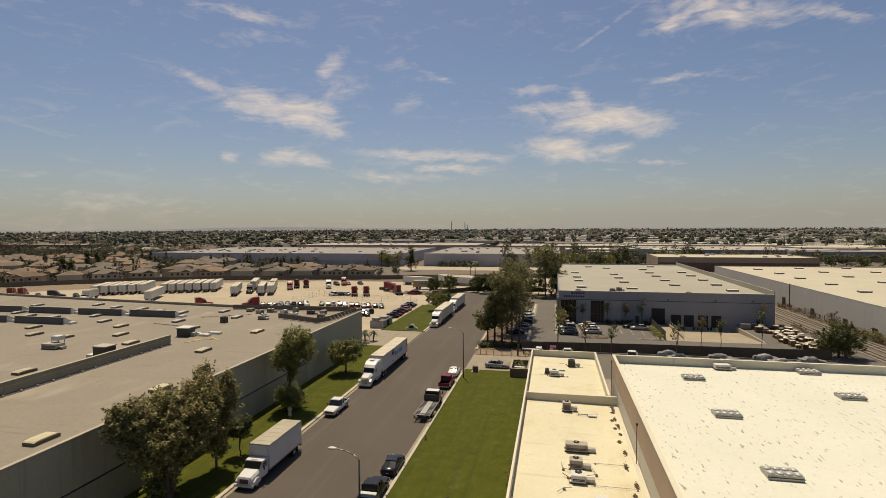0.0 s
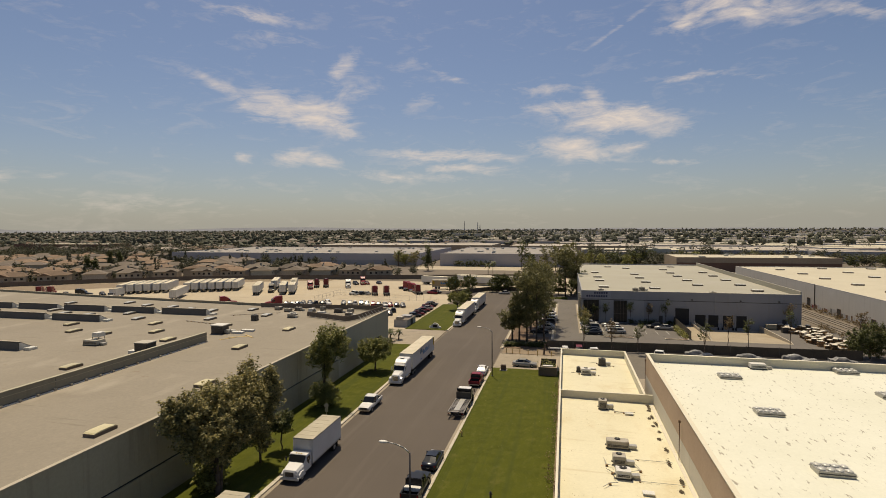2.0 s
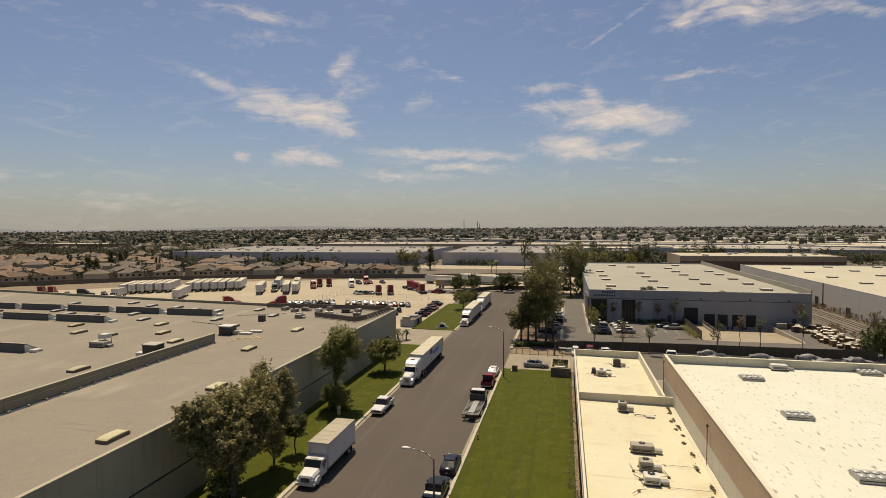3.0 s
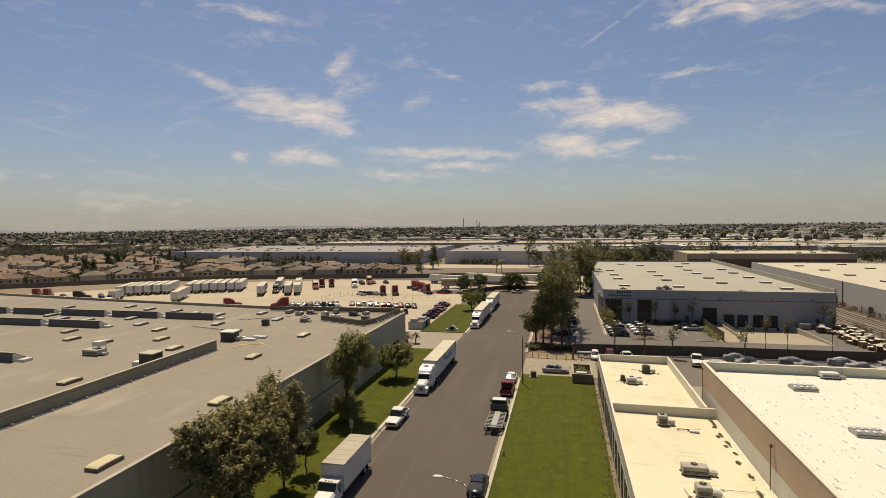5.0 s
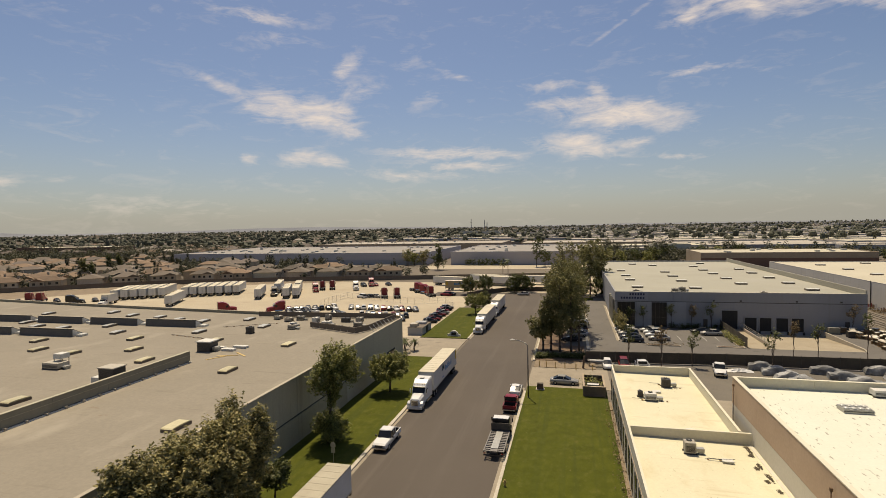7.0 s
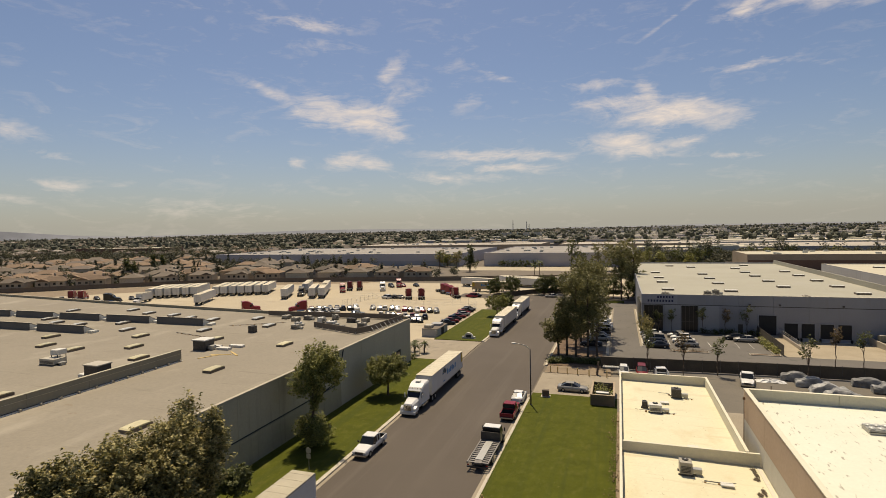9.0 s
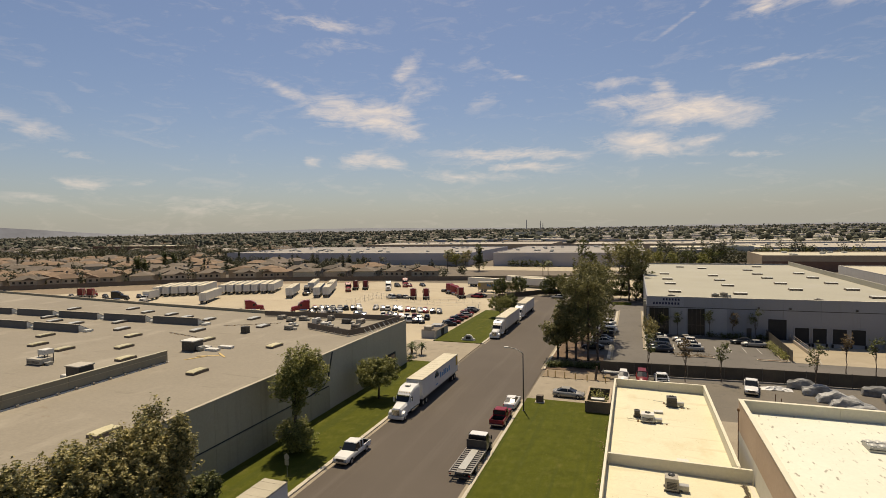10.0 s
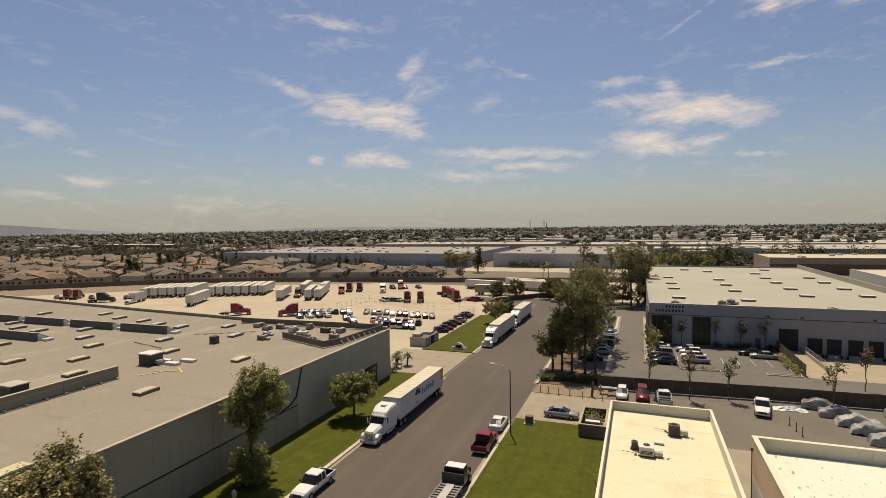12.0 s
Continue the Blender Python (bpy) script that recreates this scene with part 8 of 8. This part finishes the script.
for k in ("house_wall", "stucco_pale", "tile_roof", "tile_grey", "town_roof"):
    me.materials.append(M[k])
me.polygons.foreach_set("material_index", MI)
tagged(new("house_rows", me), "rows of tan tile-roofed houses behind the first ones", "houses", kind="stuff")


def blob_trees(name, spots, label, material, seed):
    """Far trees: lumpy crowns of several knobs on short trunks, too many to count."""
    r = random.Random(seed)
    ico = bmesh.new()
    bmesh.ops.create_icosphere(ico, subdivisions=1, radius=1.0)
    vb = [v.co.copy() for v in ico.verts]
    fb = [[v.index for v in f.verts] for f in ico.faces]
    ico.free()
    V, F = [], []
    for x, y, h, w in spots:
        for k in range(r.choice((3, 4, 5))):
            cx, cy, cz = x + r.uniform(-0.5, 0.5) * w, y + r.uniform(-0.5, 0.5) * w, h * r.uniform(0.45, 0.85)
            sx, sz = w * r.uniform(0.3, 0.55), h * r.uniform(0.16, 0.3)
            n = len(V)
            for v in vb:
                j = 1 + r.uniform(-0.32, 0.32)
                V.append((cx + v.x * sx * j, cy + v.y * sx * j, cz + v.z * sz * j))
            F += [[n + i for i in f] for f in fb]
        n = len(V)
        V += [(x - 0.25, y, -0.1), (x + 0.25, y, -0.1), (x + 0.2, y, h * 0.6), (x - 0.2, y, h * 0.6)]
        F.append([n, n + 1, n + 2, n + 3])
    me = bpy.data.meshes.new(name)
    me.from_pydata(V, [], F)
    me.materials.append(material)
    return tagged(new(name, me), label, "trees", kind="stuff")


def leafy_stuff(name, spots, label, leaf, seed, per, size):
    """Many trees too far to count, as leaf sprays round their crowns, with thin stems."""
    r = np.random.default_rng(seed)
    pts = []
    for x, y, h, w in spots:
        c = r.normal(size=(4, 3)) * np.array([w * 0.22, w * 0.22, h * 0.12]) + np.array([x, y, h * 0.62])
        k = r.integers(0, 4, per)
        d = r.normal(size=(per, 3))
        d /= np.linalg.norm(d, axis=1, keepdims=True)
        pts.append(c[k] + d * np.array([w * 0.3, w * 0.3, h * 0.24]) * r.uniform(0.6, 1.1, (per, 1)))
        pts.append(np.stack([np.full(5, x), np.full(5, y), np.linspace(0.1, h * 0.5, 5)], 1))
    return tagged(new(name, leaf_mesh(name, np.concatenate(pts), size, M[leaf], seed)), label, "trees", kind="stuff")


def clear(x, y):
    """True where nothing else stands."""
    if y < 700 and -310 < x < 30 and y > 364:
        return False
    if 74 < x < 260 and y < 400 or 90 < x < 250 and 465 < y < 565:
        return False
    if y < wall_y(x) + 3.5:
        return False
    if x > 14 and y < 330 or x > -310 and x < 92 and 500 < y < 625:
        return False
    return True


spots = []
for _ in range(2600):
    x, y = rng.uniform(-520, -70), rng.uniform(170, 440)
    near_house = min((abs(x - p[1]) + abs(y - p[2]) for p in plots), default=99)
    if clear(x, y) and near_house > 8.5 and not (x > -150 and y > 300):
        tall = rng.random() < 0.12
        spots.append((x, y, rng.uniform(8, 12) if tall else rng.uniform(3.5, 7.5), rng.uniform(1.6, 2.4) if tall else rng.uniform(2.5, 5.5)))
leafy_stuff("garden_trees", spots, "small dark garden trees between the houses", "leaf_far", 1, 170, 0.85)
spots = []
for _ in range(30000):
    d = 360 + 3700 * rng.random() ** 1.8
    a = radians(rng.uniform(-78, 46))
    x, y = d * math.sin(a), d * math.cos(a)
    if y > 372 and clear(x, y) and rng.random() < (0.85 if x > 60 and y > 480 else 1.0):
        spots.append((x, y, rng.uniform(4.5, 9.5) + (rng.random() < 0.10) * 7, rng.uniform(4, 9)))
near = [q for q in spots if q[1] < 560 and rng.random() < 0.8]
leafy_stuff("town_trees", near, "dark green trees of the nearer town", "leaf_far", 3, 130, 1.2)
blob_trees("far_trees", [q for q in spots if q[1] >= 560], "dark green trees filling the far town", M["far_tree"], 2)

# far town: roofs and blocks among the trees
V, F, MI = [], [], []
for _ in range(6500):
    d = 480 + 3300 * rng.random() ** 1.5
    a = radians(rng.uniform(-78, 48))
    x, y = d * math.sin(a), d * math.cos(a)
    if y < 470 or not clear(x, y):
        continue
    industrial = x > -250 and rng.random() < (0.36 if x > 60 and y < 1600 else 0.2 if x > 0 else 0.15)
    w, l, h = (rng.uniform(35, 130), rng.uniform(18, 40), rng.uniform(6, 9)) if industrial else (rng.uniform(9, 20), rng.uniform(8, 14), rng.uniform(3, 6))
    n = len(V)
    V += [(x + sx * w / 2, y + sy * l / 2, z) for z in (-0.05, h) for sy in (-1, 1) for sx in (-1, 1)]
    F += [[n + i for i in q] for q in ((0, 1, 5, 4), (1, 3, 7, 5), (3, 2, 6, 7), (2, 0, 4, 6))]
    MI += [1 if industrial else 0 if rng.random() < 0.8 else 4] * 4
    if industrial:
        F.append([n + 4, n + 5, n + 7, n + 6])
        MI.append(rng.choice((2, 2, 4, 4, 3)))
    else:
        V += [(x - w * 0.3, y, h + 2.2), (x + w * 0.3, y, h + 2.2)]
        F += [[n + 4, n + 5, n + 9, n + 8], [n + 7, n + 6, n + 8, n + 9], [n + 5, n + 7, n + 9], [n + 6, n + 4, n + 8]]
        MI += [rng.choice((3, 3, 3, 3, 5, 2))] * 4
me = bpy.data.meshes.new("far_town")
me.from_pydata(V, [], F)
for k in ("town_wall", "grey_wall", "far_roof", "town_roof", "cream_far", "tile_roof"):
    me.materials.append(M[k])
me.polygons.foreach_set("material_index", MI)
tagged(new("far_town", me), "pale roofs and walls of the distant town", "buildings", kind="stuff")

# trees of the middle distance
MID = [(-72.0, 330.0, 16.0, 2.2, "leaf_dark"), (-72.5, 329.0, 9.0, 5.0, "leaf_dark"), (-14.0, 352.0, 18.0, 4.2, "leaf_dark"), (-9.0, 356.0, 11.0, 4.0, "leaf_dark"), (-104.0, 366.0, 11.0, 4.6, "leaf_light"), (-92.0, 366.0, 10.0, 4.6, "leaf_light"), (-98, 364, 8, 4, "leaf"),
       (2.0, 345.0, 15.0, 4.0, "leaf_euc"), (8.0, 338.0, 15.0, 4.0, "leaf_euc"), (15.0, 335.0, 14.0, 4.4, "leaf_euc"), (22, 330, 13, 4, "leaf_euc"), (28, 352, 11, 4, "leaf"), (36.0, 352.0, 10.0, 4.0, "leaf"), (44.0, 350.0, 11.0, 4.2, "leaf_dark"), (52.0, 354.0, 9.0, 4.0, "leaf"), (58.0, 372.0, 11.0, 4.0, "leaf_dark"), (64, 384, 10, 4, "leaf"),
       (76, 420, 10, 4.5, "leaf_dark")]
MID += [(96, 418, 10, 5, "leaf_dark"), (108, 424, 9, 5, "leaf"), (124, 428, 10, 5, "leaf_dark"), (150, 425, 9, 5, "leaf"), (186, 372, 10, 5, "leaf_dark"), (196, 360, 9, 5, "leaf_dark"), (206, 352, 10, 5, "leaf_dark"), (-244, 241, 13, 1.7, "leaf_dark"), (-240.5, 243, 11, 1.4, "leaf_dark"), (-285, 297, 13, 1.2, "leaf_dark"), (-279, 299, 12, 1.2, "leaf_dark")]
for k, (x, y, h, s, lf) in enumerate(MID):
    r = random.Random(1300 + k)
    lobes = [(r.uniform(-0.5, 0.5) * s, r.uniform(-0.5, 0.5) * s, h * f, s * 0.62, s * 0.62, h * 0.14) for f in (0.4, 0.58, 0.74, 0.88) for _ in range(2)]
    tree(pose(x, y, -0.05), "dark slender tree of the middle distance" if s < 2 else "leafy tree of the middle distance", lobes, lf, 900, 0.85, 0.25, 1340 + k, "mid-distance trees", 5, h * 0.85, 0.7)
hedge("shrub_row", -62.0, 366.0, -34.0, 366.0, 4.2, 2600, 1401, "dark shrubs along the grey warehouse", "leaf_dark", 0.7)
for k, (x, y, h) in enumerate([(-24.6, 289.0, 8.5), (-27.5, 291.0, 7.0), (-88, 318, 12), (30, 346, 13)]):
    palm(x, y, h, 1450 + k, "tall palm beyond the street's end", 18, 2.4)

for k, (x, y, h) in enumerate([(205, 520, 16), (232, 560, 17), (262, 600, 18), (170, 640, 18), (128, 600, 17), (300, 560, 17), (330, 620, 18)]):
    o = base("utility_pole", pose(x, y, 0), "thin dark utility pole with crossarms", "utility pole", "utility poles")
    part("pole", tubes(((0, 0, -0.05), (0, 0, h), 0.28, 0.2), n=6), M["metal_dark"], o)
    part("crossarm", boxes((-1.6, -0.12, h - 1.2, 1.6, 0.12, h - 0.9)), M["metal_dark"], o)

# hills with the haze painted in as blue-grey, and the slim stacks on the skyline
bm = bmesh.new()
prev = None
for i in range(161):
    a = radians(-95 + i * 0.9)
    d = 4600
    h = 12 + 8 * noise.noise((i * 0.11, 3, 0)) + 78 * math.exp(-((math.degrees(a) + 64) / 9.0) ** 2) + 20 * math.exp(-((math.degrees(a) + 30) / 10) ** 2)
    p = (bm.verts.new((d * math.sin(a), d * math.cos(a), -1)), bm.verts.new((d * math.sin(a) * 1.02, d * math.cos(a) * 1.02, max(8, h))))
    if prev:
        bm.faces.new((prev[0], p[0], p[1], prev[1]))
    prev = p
tagged(link_mesh("backdrop", bm, M["hill"]), "hills along the horizon, tinted blue-grey for haze", "hills", kind="structure")
for x, y, h in ((-367, 2000, 50), (-315, 2000, 45), (-306, 2000, 36)):
    o = base("chimney_stack", pose(x, y, 0), "slim distant industrial stack", "chimney stack", "stacks")
    part("shaft", tubes(((0, 0, 0), (0, 0, h), 1.6, 1.1), n=8), M["grey_wall"], o)
    part("platform", tubes(((0, 0, h * 0.7), (0, 0, h * 0.72), 2.4), n=8), M["metal_dark"], o)
